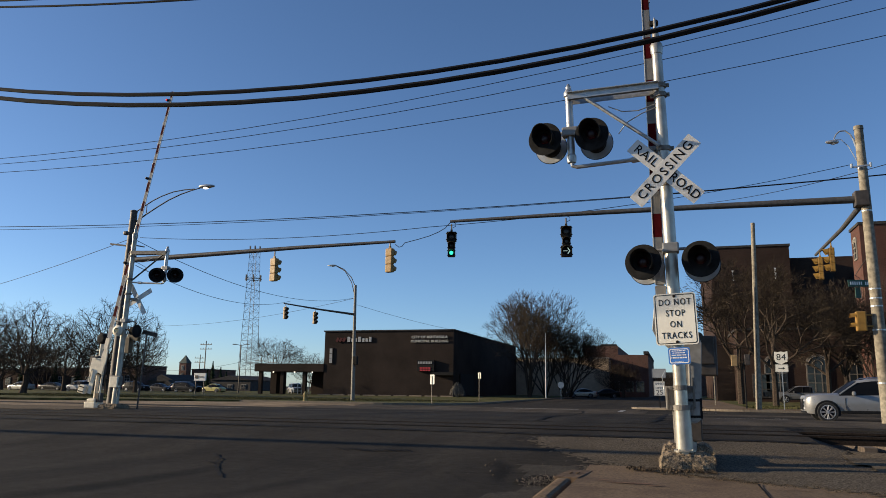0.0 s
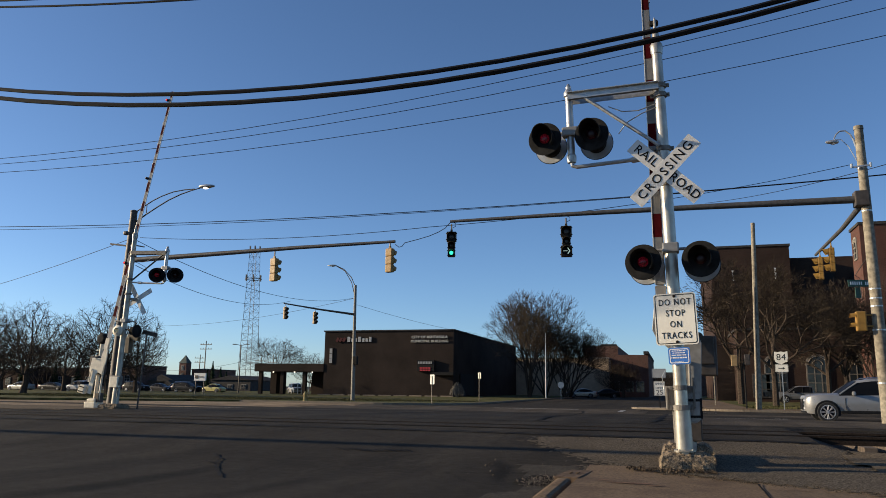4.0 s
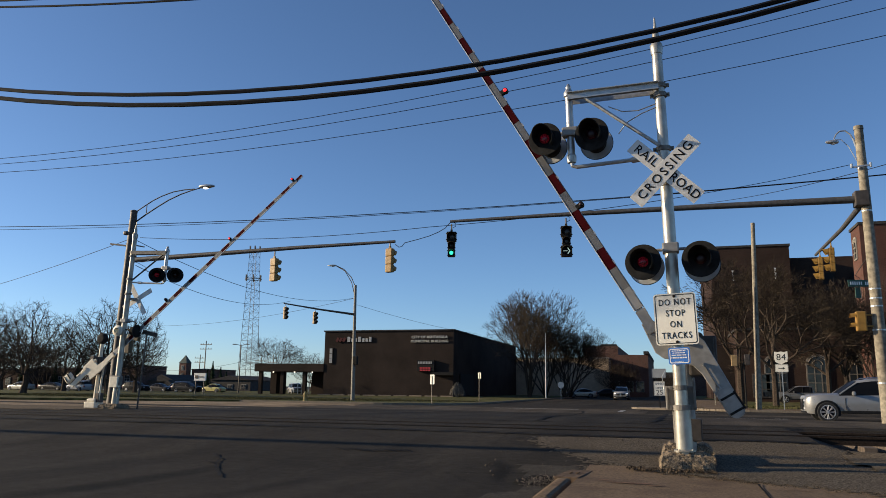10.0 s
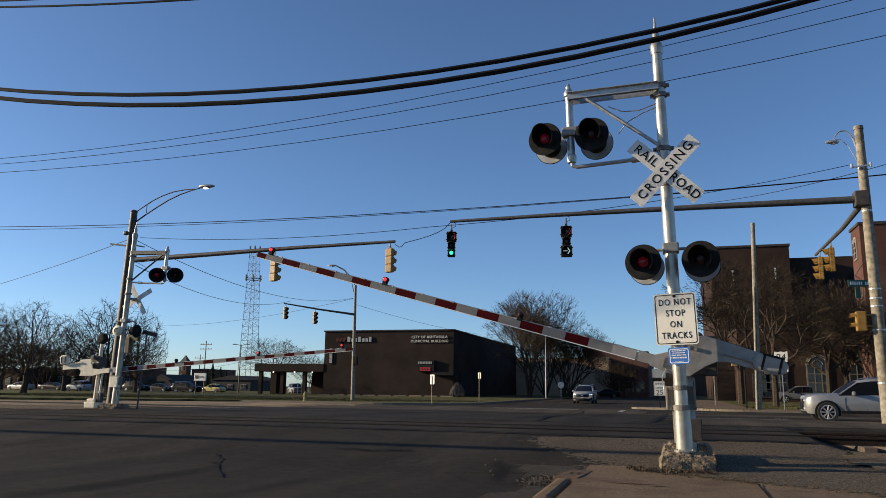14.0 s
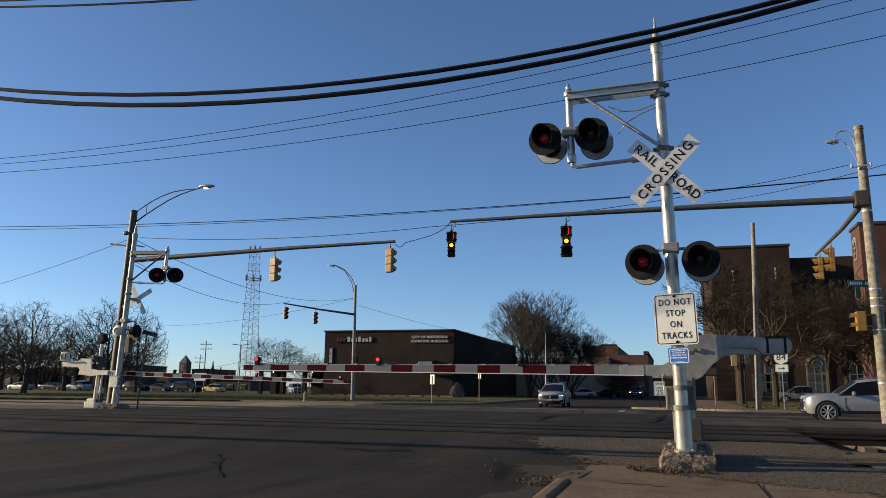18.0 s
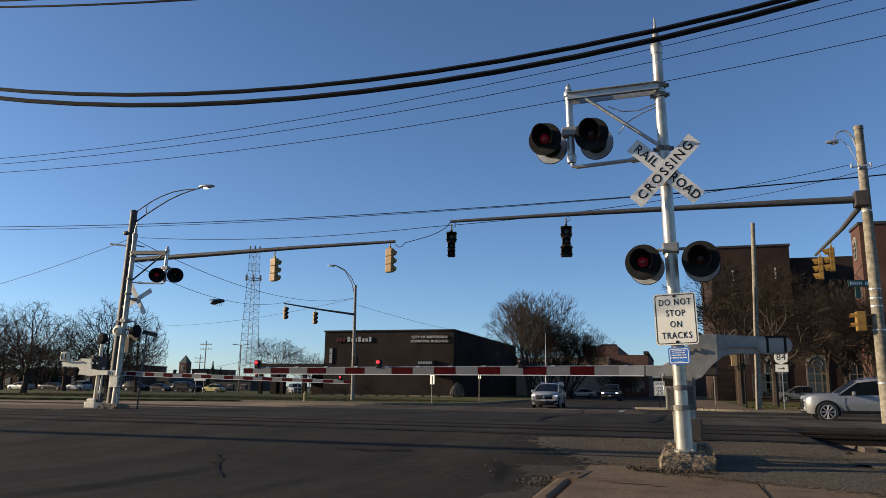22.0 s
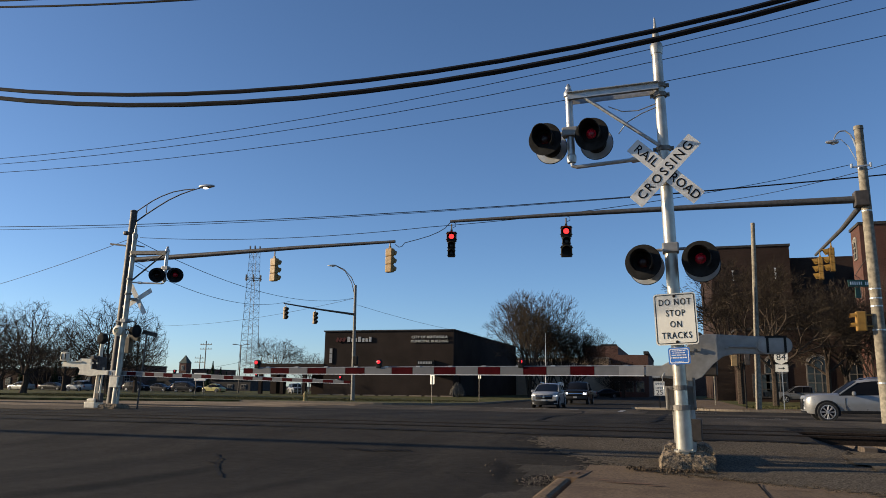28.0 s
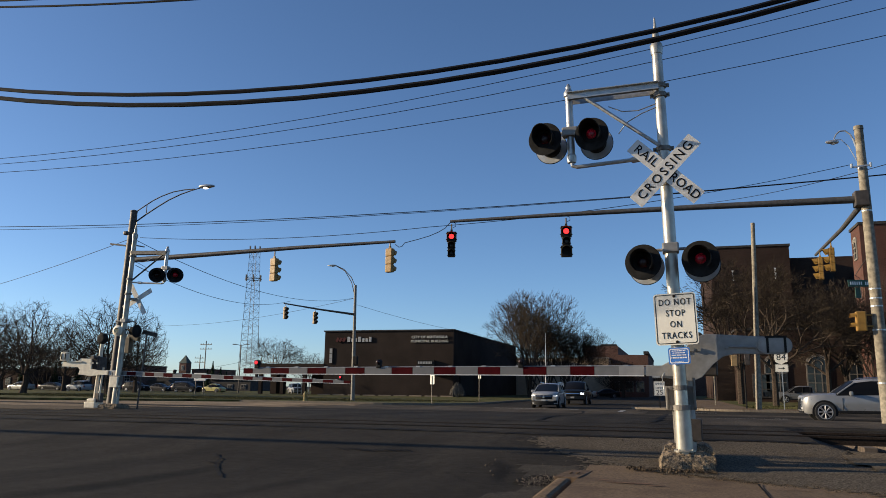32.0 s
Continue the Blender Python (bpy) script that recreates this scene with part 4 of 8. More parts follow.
    for x, y, z, yaw, k in ((-1.86, -0.2, 5.27, -6, 0), (-1.10, -0.2, 5.27, -6, 1), (-0.42, -0.2, 3.12, low_yaw, 0), (0.42, -0.2, 3.12, low_yaw, 1)):
        if low_yaw > 40 and z < 4:
            continue
        if low_yaw > 40:
            x, z, yaw = x - 0.2, z - 0.15, 34
            flasher(root, (x + 0.19, y + 0.17, z), yaw, keys[k])
            flasher(root, (x, y + 0.42, z - 0.02), yaw + 180, keys[k], True)
            continue
        flasher(root, (x, y, z), yaw, keys[k])
        flasher(root, (x + 0.04, y + 0.46, z - 0.02), yaw + 180, keys[k], True)
    # crossbuck, words on both sides of the blades
    for tilt, yy, words in ((-45, -0.165, ("RAIL", "ROAD")), (45, -0.185, ("CROSSING",))):
        bm = bmesh.new()
        prism(bm, rounded(1.34, 0.19 if far_side else 0.25, 0.012, 2), -0.003, 0.003)
        bl = part("crossbuck_blade", bm, BUCKWHITE, root, "white blade with black railroad crossing letters" )
        bl.matrix_basis = Matrix.Translation((-0.28 if far_side else 0.0, yy, 4.2 if far_side else 4.55)) @ pose(0, 0, 0, 0, -tilt - (12 if far_side else 0), 0)
        if len(words) == 2:
            lettering("letters", words[0], 0.2, pose(-0.385, -0.005, 0), LETTERBLACK, bl, spacing=1.12, bold=0.004)
            lettering("letters", words[1], 0.2, pose(0.385, -0.005, 0), LETTERBLACK, bl, spacing=1.05, squeeze=0.95, bold=0.004)
        else:
            lettering("letters", words[0], 0.2, pose(0, -0.005, 0), LETTERBLACK, bl, spacing=1.28, bold=0.004)
    bm = bmesh.new()
    box(bm, (-0.14 if far_side else 0.0, -0.1, 4.2 if far_side else 4.55), (0.30 if far_side else 0.09, 0.14, 0.08 if far_side else 0.3), bevel=0.01)
    part("crossbuck_bracket", bm, GATE_GREY, root)
    # relay box behind the mast
    bm = bmesh.new()
    box(bm, (-0.005, 0.17, 1.06), (0.44, 0.14, 0.36), bevel=0.02)
    for q in (-0.2, 0.19):
        box(bm, (q, 0.09, 1.06), (0.03, 0.03, 0.3), bevel=0.008)
        for e in (-0.12, 0.0, 0.12):
            cyl(bm, (q, 0.06, 1.06 + e), (q, 0.09, 1.06 + e), 0.014, seg=8)
    cyl(bm, (0.2, 0.13, 1.2), (0.2, 0.13, 1.36), 0.02, seg=8)
    cyl(bm, (-0.12, 0.15, 0.4), (-0.12, 0.15, 1.0), 0.018, seg=8)
    jb = part("junction_box", bm, BOXGREY, root, "grey steel junction box")
    if low_yaw > 40:
        jb.location.y -= 0.06
    return root


def footing(m, name_label, s=(0.74, 0.7, 0.36)):
    bm = bmesh.new()
    box(bm, (0, 0, s[2] / 2 - 0.05), (s[0], s[1], s[2] + 0.1))
    bmesh.ops.subdivide_edges(bm, edges=bm.edges[:], cuts=15, use_grid_fill=True)
    for v in bm.verts:
        k = noise.noise((v.co.x * 5, v.co.y * 5, v.co.z * 5))
        q = noise.noise((v.co.x * 17, v.co.y * 17, v.co.z * 17))
        top = smooth_step(s[2] * 0.55, s[2], v.co.z)
        edge = max(abs(v.co.x) / (s[0] / 2), abs(v.co.y) / (s[1] / 2))
        v.co *= 1 + 0.06 * k + 0.05 * q + 0.025 * noise.noise((v.co.x * 40, v.co.y * 40, v.co.z * 40))
        v.co.x *= 1 - 0.10 * top
        v.co.y *= 1 - 0.08 * top
        if edge > 0.8 and v.co.z > s[2] * 0.6:
            v.co.z -= 0.05 * max(0, k + 0.25) + 0.02
    ob = part("signal_footing", bm, FOUNDATION)
    ob.matrix_basis = m
    return tagged(ob, name_label, "footing")


def sign_plate(parent, name, w, h, r, c, face, border=None, label="", back=SIGNBACK):
    bm = bmesh.new()
    prism(bm, rounded(w, h, r), -0.003, 0.0)
    ob = part(name, bm, face, parent, label)
    ob.matrix_basis = c
    if border:
        bm = bmesh.new()
        for a, b in ((0.018, 0.03),):
            o, i = rounded(w - 2 * a, h - 2 * a, r * 0.8), rounded(w - 2 * b, h - 2 * b, r * 0.6)
            vo, vi = [bm.verts.new((x, -0.0055, z)) for x, z in o], [bm.verts.new((x, -0.0055, z)) for x, z in i]
            for k in range(len(o)):
                j = (k + 1) % len(o)
                bm.faces.new((vo[k], vo[j], vi[j], vi[k]))
        part("border", bm, border, ob)
    return ob


NEAR_BASE = Vector((0.14, 11.92, 0.085))
near_mast = crossing_mast(Matrix.Translation(NEAR_BASE) @ pose(0, 0, 0, 0, -1.4, 0), "silver railway crossing signal mast with crossbuck on a concrete footing", ("left", "right"))
bm = bmesh.new()
prism(bm, rounded(0.31, 0.31, 0.1), -0.008, 0.008)
for sx in (-0.11, 0.11):
    for sy in (-0.11, 0.11):
        cyl(bm, (sx, -0.03, sy), (sx, 0.02, sy), 0.014, seg=8)
bp = part("base_plate", bm, SILVER, near_mast, "pale bolted base plate")
bp.matrix_basis = Matrix.Translation((0.0, 0.0, 0.30)) @ pose(0, 0, 0, -90, 0, 0)
footing(pose(0.15, 12.02, 0.085, 0, 0, 4), "pitted broken concrete footing of the signal mast", (0.76, 0.6, 0.27))
s = sign_plate(near_mast, "stop_sign_plate", 0.62, 0.78, 0.045, Matrix.Translation((0.0, -0.125, 2.235)) @ pose(0, 0, 0, 0, -0.4, -9), SIGNWHITE, BLACK, "cream white sign reading do not stop on tracks")
for k, w in enumerate(("DO NOT", "STOP", "ON", "TRACKS")):
    lettering("letters", w, 0.138, pose(0, -0.006, 0.252 - 0.168 * k), LETTERBLACK, s, spacing=1.2, squeeze=0.76, bold=-0.0015)
bm = bmesh.new()
for z in (-0.345, 0.345):
    cyl(bm, (0, -0.012, z), (0, 0.0, z), 0.022, seg=10)
part("bolt", bm, RAIL_STEEL, s)
s = sign_plate(near_mast, "notice_plate", 0.315, 0.25, 0.03, Matrix.Translation((0.015, -0.125, 1.68)) @ pose(0, 0, 0, 0, -0.4, -9), BLUE, WHITEPAINT, "blue emergency notice plate with white lines of writing")
bm = bmesh.new()
for z, w, h in ((0.075, 0.21, 0.013), (0.045, 0.19, 0.013), (0.012, 0.22, 0.015), (-0.026, 0.23, 0.02), (-0.08, 0.12, 0.008)):
    k = -w / 2
    while k < w / 2 - 0.01:
        q = random.uniform(0.008, 0.03)
        q = min(q, w / 2 - k)
        box(bm, (k + q / 2, -0.0055, z), (q, 0.002, h))
        k += q + 0.006
part("writing", bm, WHITEPAINT, s)

FAR_BASE = Vector((-18.68, 22.1, 0.40))
far_mast = crossing_mast(Matrix.Translation(FAR_BASE) @ pose(0, 0, 0, 0, -2.1, 180) @ Matrix.Diagonal((1, 1, 0.92, 1)), "silver railway crossing signal mast beside the tracks, far side", ("right", "left"), 85)
footing(pose(-18.72, 22.1, 0.36, 0, 0, 4) @ Matrix.Diagonal((1, 1, 0.6, 1)), "low concrete footing of the far signal mast")
bm = bmesh.new()
lathe(bm, [(0.17, 0.0), (0.21, 0.02), (0.21, 0.06), (0.11, 0.12), (0.10, 0.02)], (0.08, 0.16, 2.93), "Y", 20)
cyl(bm, (0, 0, 2.93), (0.08, 0.2, 2.93), 0.03, seg=8)
part("crossing_bell", bm, CREAM, far_mast, "cream round crossing bell")
bm = bmesh.new()
lathe(bm, [(0.2, -0.12), (0.25, -0.1), (0.25, -0.08), (0.15, -0.07), (0.15, 0.12), (0.06, 0.16)], (-0.5, 0.05, 2.95), "X", 22)
tube(bm, [(0, 0, 3.0), (-0.45, 0.05, 2.97)], 0.025, 6)
part("side_flasher", bm, BLACKMATT, far_mast, "black flasher seen edge-on")
bm = bmesh.new()
box(bm, (-0.02, 0.16, 1.0), (0.34, 0.16, 0.4), bevel=0.02)
part("junction_box", bm, CREAM, far_mast, "cream junction box")


def crossing_gate(m, sign, reach, label, arm_keys, body, slim=False):
    """A crossing gate: mechanism on a post, swinging arm with weight. The arm lies along sign * x when down."""
    root = thing("crossing_gate", m, label, "crossing gate", "crossing gates")
    bm = bmesh.new()
    cyl(bm, ((-0.08 if slim else 0.2 * sign), 0.42, -2.0), ((0.0 if slim else 0.2 * sign), 0.42, -0.3), 0.07 if slim else 0.12, 0.065 if slim else 0.11, 14)
    part("gate_post", bm, body, root, "", True)
    bm = bmesh.new()
    box(bm, (0.06 * -sign, 0.42, -0.28), (0.42, 0.4, 0.62), bevel=0.03)
    box(bm, (0.06 * -sign, 0.2, -0.2), (0.34, 0.05, 0.42), bevel=0.015)
    cyl(bm, (0, 0.02, 0), (0, 0.5, 0), 0.07, seg=16)
    part("mechanism_box", bm, DARKSTEEL, root, "weathered gate mechanism housing")
    bm = bmesh.new()
    box(bm, (0.1 * sign, 0.42, -1.42), (0.2, 0.24, 0.34), bevel=0.02)
    part("terminal_box", bm, DARKSTEEL, root)
    S = -sign
    bm = bmesh.new()
    plate = [(-0.58, -0.45), (-0.6, -0.62), (-0.12, -0.68), (0.02, -0.62), (0.2, -0.42), (0.34, -0.31), (0.5, -0.27), (1.22, -0.28), (1.24, -0.03), (0.72, 0.0), (0.1, 0.04), (-0.08, -0.02), (-0.3, -0.3)]
    if slim:
        plate = [(0, -0.05), (0.45, -0.05), (0.6, -0.16), (1.25, -0.2), (1.25, -0.36), (0.55, -0.36), (0.45, -0.45), (0.5, -0.62), (-0.05, -0.66), (-0.4, -0.62), (-0.4, -0.45), (-0.05, -0.4)]
    prism(bm, [(S * x, z) for x, z in plate], -0.02, 0.03)
    bmesh.ops.bevel(bm, geom=[e for e in bm.edges if abs(e.verts[0].co.y - e.verts[1].co.y) < 0.001], offset=0.008, segments=1, affect="EDGES")
    prism(bm, [(S * (-0.6 - 0.2), -0.44), (S * (-0.8), -0.6), (S * -0.4, -0.6), (S * -0.4, -0.44)], -0.045, 0.05)
    tube(bm, [(S * 0.42, -0.05, -0.16), (S * 0.8, -0.05, -0.17)], 0.018, 8)
    for x in (0.4, 0.82, -0.1, 0.0, -0.3):
        cyl(bm, (S * x, -0.06, -0.165 if x > 0.2 else -0.2), (S * x, -0.01, -0.165 if x > 0.2 else -0.2), 0.03, seg=10)
    arm = part("gate_arm", bm, body, root, "cast gate arm bracket with striped boom")
    # weights
    bm = bmesh.new()
    if slim:
        box(bm, (S * 1.14, -0.04, 0.0), (0.32, 0.16, 0.34), bevel=0.07)
    else:
        prism(bm, [(S * 1.06 + px, pz - 0.15) for px, pz in rounded(0.48, 0.25, 0.12, 6)], -0.13, 0.01)
        bmesh.ops.bevel(bm, geom=[e for e in bm.edges if abs(e.verts[0].co.y - e.verts[1].co.y) < 0.001], offset=0.025, segments=2, affect="EDGES")
    part("counterweight", bm, body, arm, "rounded cast counterweight")
    bm = bmesh.new()
    zs = 0.0 if slim else -0.15
    for x in (0.96, 1.2) if not slim else (1.06, 1.22):
        box(bm, (S * x, -0.125, zs), (0.035, 0.03, 0.22), bevel=0.006)
    box(bm, (S * 1.08, -0.1, zs + 0.125), (0.3, 0.03, 0.03))
    part("weight_strap", bm, BLACKMATT, arm)
    # boom: striped panels
    x, k = 0.83, 0
    zc = -0.52
    while x < reach - 0.02:
        ln = min(0.5 if k == 11 else 0.381 if k < 11 else 0.366, reach - x)
        h0, h1 = (0.15 - 0.055 * q / reach for q in (x, x + ln))
        red = k % 2 == 0 and k > 1
        bm = bmesh.new()
        prism(bm, [(sign * x, zc - h0 / 2), (sign * (x + ln - 0.004), zc - h1 / 2), (sign * (x + ln - 0.004), zc + h1 / 2), (sign * x, zc + h0 / 2)], -0.016, 0.016)
        part("boom_stripe", bm, STRIPE_R if red else STRIPE_W if k else STRIPE_ROOT, arm, "red stripe" if red else "white stripe")
        x += ln
        k += 1
    bm = bmesh.new()
    prism(bm, [(sign * 0.7, zc - 0.06), (sign * reach, zc - 0.035), (sign * reach, zc + 0.035), (sign * 0.7, zc + 0.06)], 0.018, 0.036)
    tube(bm, [(sign * 0.7, 0.0, zc + 0.08), (sign * (reach * 0.5), 0.0, zc + 0.068), (sign * (reach - 0.3), 0.0, zc + 0.055)], 0.008, 5)
    for q in range(12):
        xx = sign * (1.1 + (reach - 1.6) * q / 11)
        box(bm, (xx, 0.0, zc + 0.084 - 0.0025 * abs(xx)), (0.07, 0.03, 0.022))
    part("boom_rib", bm, SIGNBACK, arm)
    bm = bmesh.new()
    prism(bm, [(sign * 0.83, zc - 0.083), (sign * reach, zc - 0.056), (sign * reach, zc - 0.046), (sign * 0.83, zc - 0.071)], -0.022, 0.018)
    part("boom_edge", bm, WHITEPAINT, arm, "pale lower edge of the boom")
    for f, key in ((0.965, None), (0.665, arm_keys[0]), (0.35, arm_keys[1])):
        xx = sign * reach * f
        bm = bmesh.new()
        box(bm, (xx, 0, zc + 0.1), (0.09, 0.07, 0.1), bevel=0.015)
        lathe(bm, [(0.042, -0.05), (0.048, -0.045), (0.048, 0.045), (0.042, 0.05)], (xx, 0, zc + 0.15), "Y", 14)
        part("arm_lamp_case", bm, BLACKMATT, arm)
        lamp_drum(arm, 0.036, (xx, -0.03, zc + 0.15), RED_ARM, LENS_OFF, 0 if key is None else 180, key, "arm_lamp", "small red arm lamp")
    return root, arm


near_gate, near_arm = crossing_gate(pose(0.41, 12.15, 2.075), -1, 7.91, "grey crossing gate with red and white striped arm", ("arm_mid", "arm_root"), GATE_GREY)
bm = bmesh.new()
tube(bm, [(-0.5, -0.03, -0.5), (-0.56, -0.05, -0.62), (-0.54, -0.06, -0.8), (-0.44, -0.05, -0.95), (-0.3, 0.0, -1.02), (-0.18, 0.12, -0.98)], 0.008, 6)
part("arm_cable", bm, GALV, near_gate, "thin looping arm cable")
footing(pose(0.18, 12.98, 0.12, 0, 0, 2), "rough concrete footing of the gate behind the mast", (0.76, 0.96, 0.32))
far_gate, far_arm = crossing_gate(pose(-19.94, 22.2, 2.18), 1, 10.15, "cream crossing gate with red and white striped arm", ("arm_mid", "arm_root"), CREAM, True)
bm = bmesh.new()
cyl(bm, (0.0, 0.42, -0.2), (0.03, 0.42, 0.5), 0.07, 0.065, 14)
part("post_top", bm, CREAM, far_gate, "", True)
bm = bmesh.new()
lathe(bm, [(0.12, -0.1), (0.2, -0.06), (0.2, 0.06), (0.12, 0.1)], (0.03, 0.42, 0.7), "Y", 18)
part("back_lamp", bm, BLACKMATT, far_gate, "dark round lamp on the gate post")
bm = bmesh.new()
box(bm, (-0.1, 0.42, -1.68), (0.46, 0.44, 0.22), bevel=0.03)
box(bm, (-0.09, 0.42, -1.52), (0.36, 0.36, 0.14), bevel=0.05)
cyl(bm, (0.16, 0.34, -1.6), (0.26, 0.34, -0.35), 0.035, seg=8)
part("post_base", bm, CREAM, far_gate, "cream cast post base")


# ---- street signals ----
def signal_head(parent, c, yaw, key_set=None, arrow=False, body=BLACKMATT, shell=YELLOW, sizes=(0.325, 0.325, 0.325), hood=1):
    """A hanging signal head with hoods; it faces -y before yaw. c is its top centre."""
    bm = bmesh.new()
    top, mids = 0.0, []
    for h in sizes:
        z = top - h / 2
        mids.append((z, h))
        top -= h
        box(bm, (0, 0.02, z), (h * 0.96, 0.2, h * 0.985), bevel=0.03, mi=1)
        prism(bm, [(px, pz + z) for px, pz in rounded(h * 0.9, h * 0.92, 0.04)], -0.088, -0.08, 0)
        nn, rr = 14, h * 0.445
        ring = []
        for q in range(nn + 1):
            a = radians(-35 + 250 * q / nn)
            ln = 0.08 + 0.16 * (0.5 + 0.5 * math.sin(a))
            ring.append([bm.verts.new((rr * math.cos(a), -0.08, z + rr * math.sin(a))), bm.verts.new((rr * math.cos(a), -0.08 - ln, z + rr * math.sin(a) - 0.02)), bm.verts.new((rr * 0.93 * math.cos(a), -0.08 - ln, z + rr * 0.93 * math.sin(a) - 0.02)), bm.verts.new((rr * 0.92 * math.cos(a), -0.08, z + rr * 0.92 * math.sin(a)))])
        for a, b in zip(ring, ring[1:]):
            for i in range(3):
                f = bm.faces.new((a[i], b[i], b[i + 1], a[i + 1]))
                f.material_index = hood
        for sx in (-1, 1):
            for dz in (-0.3, 0.3):
                cyl(bm, (sx * h * 0.47, -0.05, z + dz * h), (sx * h * 0.54, -0.05, z + dz * h), 0.02, seg=6, mi=1)
    cyl(bm, (0, 0.02, 0), (0, 0.02, 0.3), 0.025, seg=8, mi=1)
    box(bm, (0, 0.02, 0.05), (0.08, 0.08, 0.07), mi=1)
    bmesh.ops.recalc_face_normals(bm, faces=bm.faces[:])
    ob = part("signal_head", bm, [body, shell], parent, "hanging three-lens traffic signal head")
    ob.matrix_basis = Matrix.Translation(c) @ pose(0, 0, 0, 0, 0, yaw)
    for (z, h), name, glow_mat in zip(mids, ("red", "amber", "green"), (RED_LED, AMBER_LED, GREEN_LED)):
        if not key_set:
            bm = bmesh.new()
            lathe(bm, [(h * 0.37, -0.09), (h * 0.3, -0.1), (0.02, -0.11)], (0, 0, z), "Y", 14)
            part("signal_lens", bm, LENS_DARK, ob)
        elif arrow and name == "green":
            bm = bmesh.new()
            lathe(bm, [(h * 0.37, -0.02), (h * 0.38, 0.0), (h * 0.37, 0.02)], (0, 0, 0), "Y", 20)
            k = h / 0.325
            prism(bm, [(px * k, pz * k) for px, pz in ((-0.09, 0.008), (0.03, 0.008), (0.03, -0.008), (-0.09, -0.008))], -0.03, -0.024, 1)
            prism(bm, [(px * k, pz * k) for px, pz in ((0.02, 0.09), (0.045, 0.09), (0.1, 0.0), (0.045, -0.09), (0.02, -0.09), (0.072, 0.0))], -0.03, -0.024, 1)
            lens = part("signal_lens", bm, [LENS_DARK, ARROW_DIM], ob, "dark lens with a pale arrow")
            lens.matrix_basis = Matrix.Translation((0, -0.06, z))
            DRUMS["green"].append((lens, lens.matrix_basis.copy()))
        else:
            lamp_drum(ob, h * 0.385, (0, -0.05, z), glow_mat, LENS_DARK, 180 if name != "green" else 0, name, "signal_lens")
    return ob


def luminaire(parent, pts, head_at, yaw, material, lit=False, r=0.045, size=1.0):
    bm = bmesh.new()
    tube(bm, pts, r, 8, r * 0.7)
    arm = part("luminaire_arm", bm, material, parent, "curved luminaire arm", True)
    bm = bmesh.new()
    lathe(bm, [(0.05, -0.42), (0.1, -0.36), (0.16, -0.1), (0.17, 0.12), (0.12, 0.3), (0.03, 0.34)], (0, 0, 0), "X", 14)
    bmesh.ops.scale(bm, vec=(1, 1, 0.5), verts=bm.verts[:])
    h = part("luminaire_head", bm, SIGNBACK, arm, "cobra-head street light", True)
    h.matrix_basis = Matrix.Translation(head_at) @ pose(0, 0, 0, 0, 0, yaw) @ Matrix.Diagonal((size, size, size * (1.5 if size < 1 else 1), 1))
    bm = bmesh.new()
    ball(bm, (0.02, 0, -0.05), 0.13, 12, (1.1, 0.9, 0.5))
    g = part("luminaire_glass", bm, STREETGLOW if lit else LIGHTPANEL, arm, "", True)
    g.matrix_basis = h.matrix_basis.copy()
    return arm


# east pole with the long arm over the street
E0 = Vector((6.13, 26.5, rise(26.5)))
east = thing("signal_pole", Matrix.Translation(E0), "tall pale concrete signal pole with long mast arm and luminaire", "signal pole", "signal poles")
bm = bmesh.new()
cyl(bm, (0.2, 0, -0.4), (0.12, 0, 9.55), 0.195, 0.135, 20)
cyl(bm, (0.12, 0, 9.5), (0.12, 0, 9.62), 0.15, 0.145, 20)
part("pole", bm, CONCPOLE, east, "pale weathered tapering pole", True)
bm = bmesh.new()
tube(bm, [(0.0, 0, 7.13), (-5, 0, 7.17), (-10, 0, 7.17), (-13.95, 0, 7.14)], 0.125, 12, 0.055)
part("mast_arm", bm, ARMSTEEL, east, "long tapered steel arm", True)
bm = bmesh.new()
box(bm, (0, -0.02, 7.13), (0.42, 0.46, 0.5), bevel=0.03)
part("arm_bracket", bm, DARKSTEEL, east)
bm = bmesh.new()
tube(bm, [(-0.02, 0.1, 6.92), (0.2, 4.0, 6.97), (0.29, 10.0, 7.02)], 0.095, 10, 0.06)
part("side_arm", bm, ARMSTEEL, east, "shorter arm over the cross street", True)
signal_head(east, (-13.9, 0, 6.74), 14, True, False, BLACKMATT, DARKYELLOW, (0.39, 0.29, 0.29))
signal_head(east, (-9.58, 0, 6.74), 7, True, True, BLACKMATT, DARKYELLOW, (0.41, 0.31, 0.42))
signal_head(east, (0.26, 9.0, 6.72), 262, None, False, BLACKMATT, YELLOW)
signal_head(east, (0.24, 6.5, 6.70), 266, None, False, BLACKMATT, YELLOW)
luminaire(east, [(0.0, 0, 8.9), (-0.05, 0, 9.15), (-0.14, 0, 9.36), (-0.28, 0, 9.5), (-0.44, 0, 9.5), (-0.56, 0, 9.4), (-0.64, 0, 9.24)], (-0.68, 0, 9.14), 10, GALV, False, 0.03, 0.55)
bm = bmesh.new()
box(bm, (-0.34, -0.1, 3.15), (0.3, 0.24, 0.62), bevel=0.04)
tube(bm, [(-0.25, -0.1, 3.0), (0, -0.05, 3.0)], 0.03, 8)
tube(bm, [(-0.25, -0.1, 3.35), (0, -0.05, 3.35)], 0.03, 8)
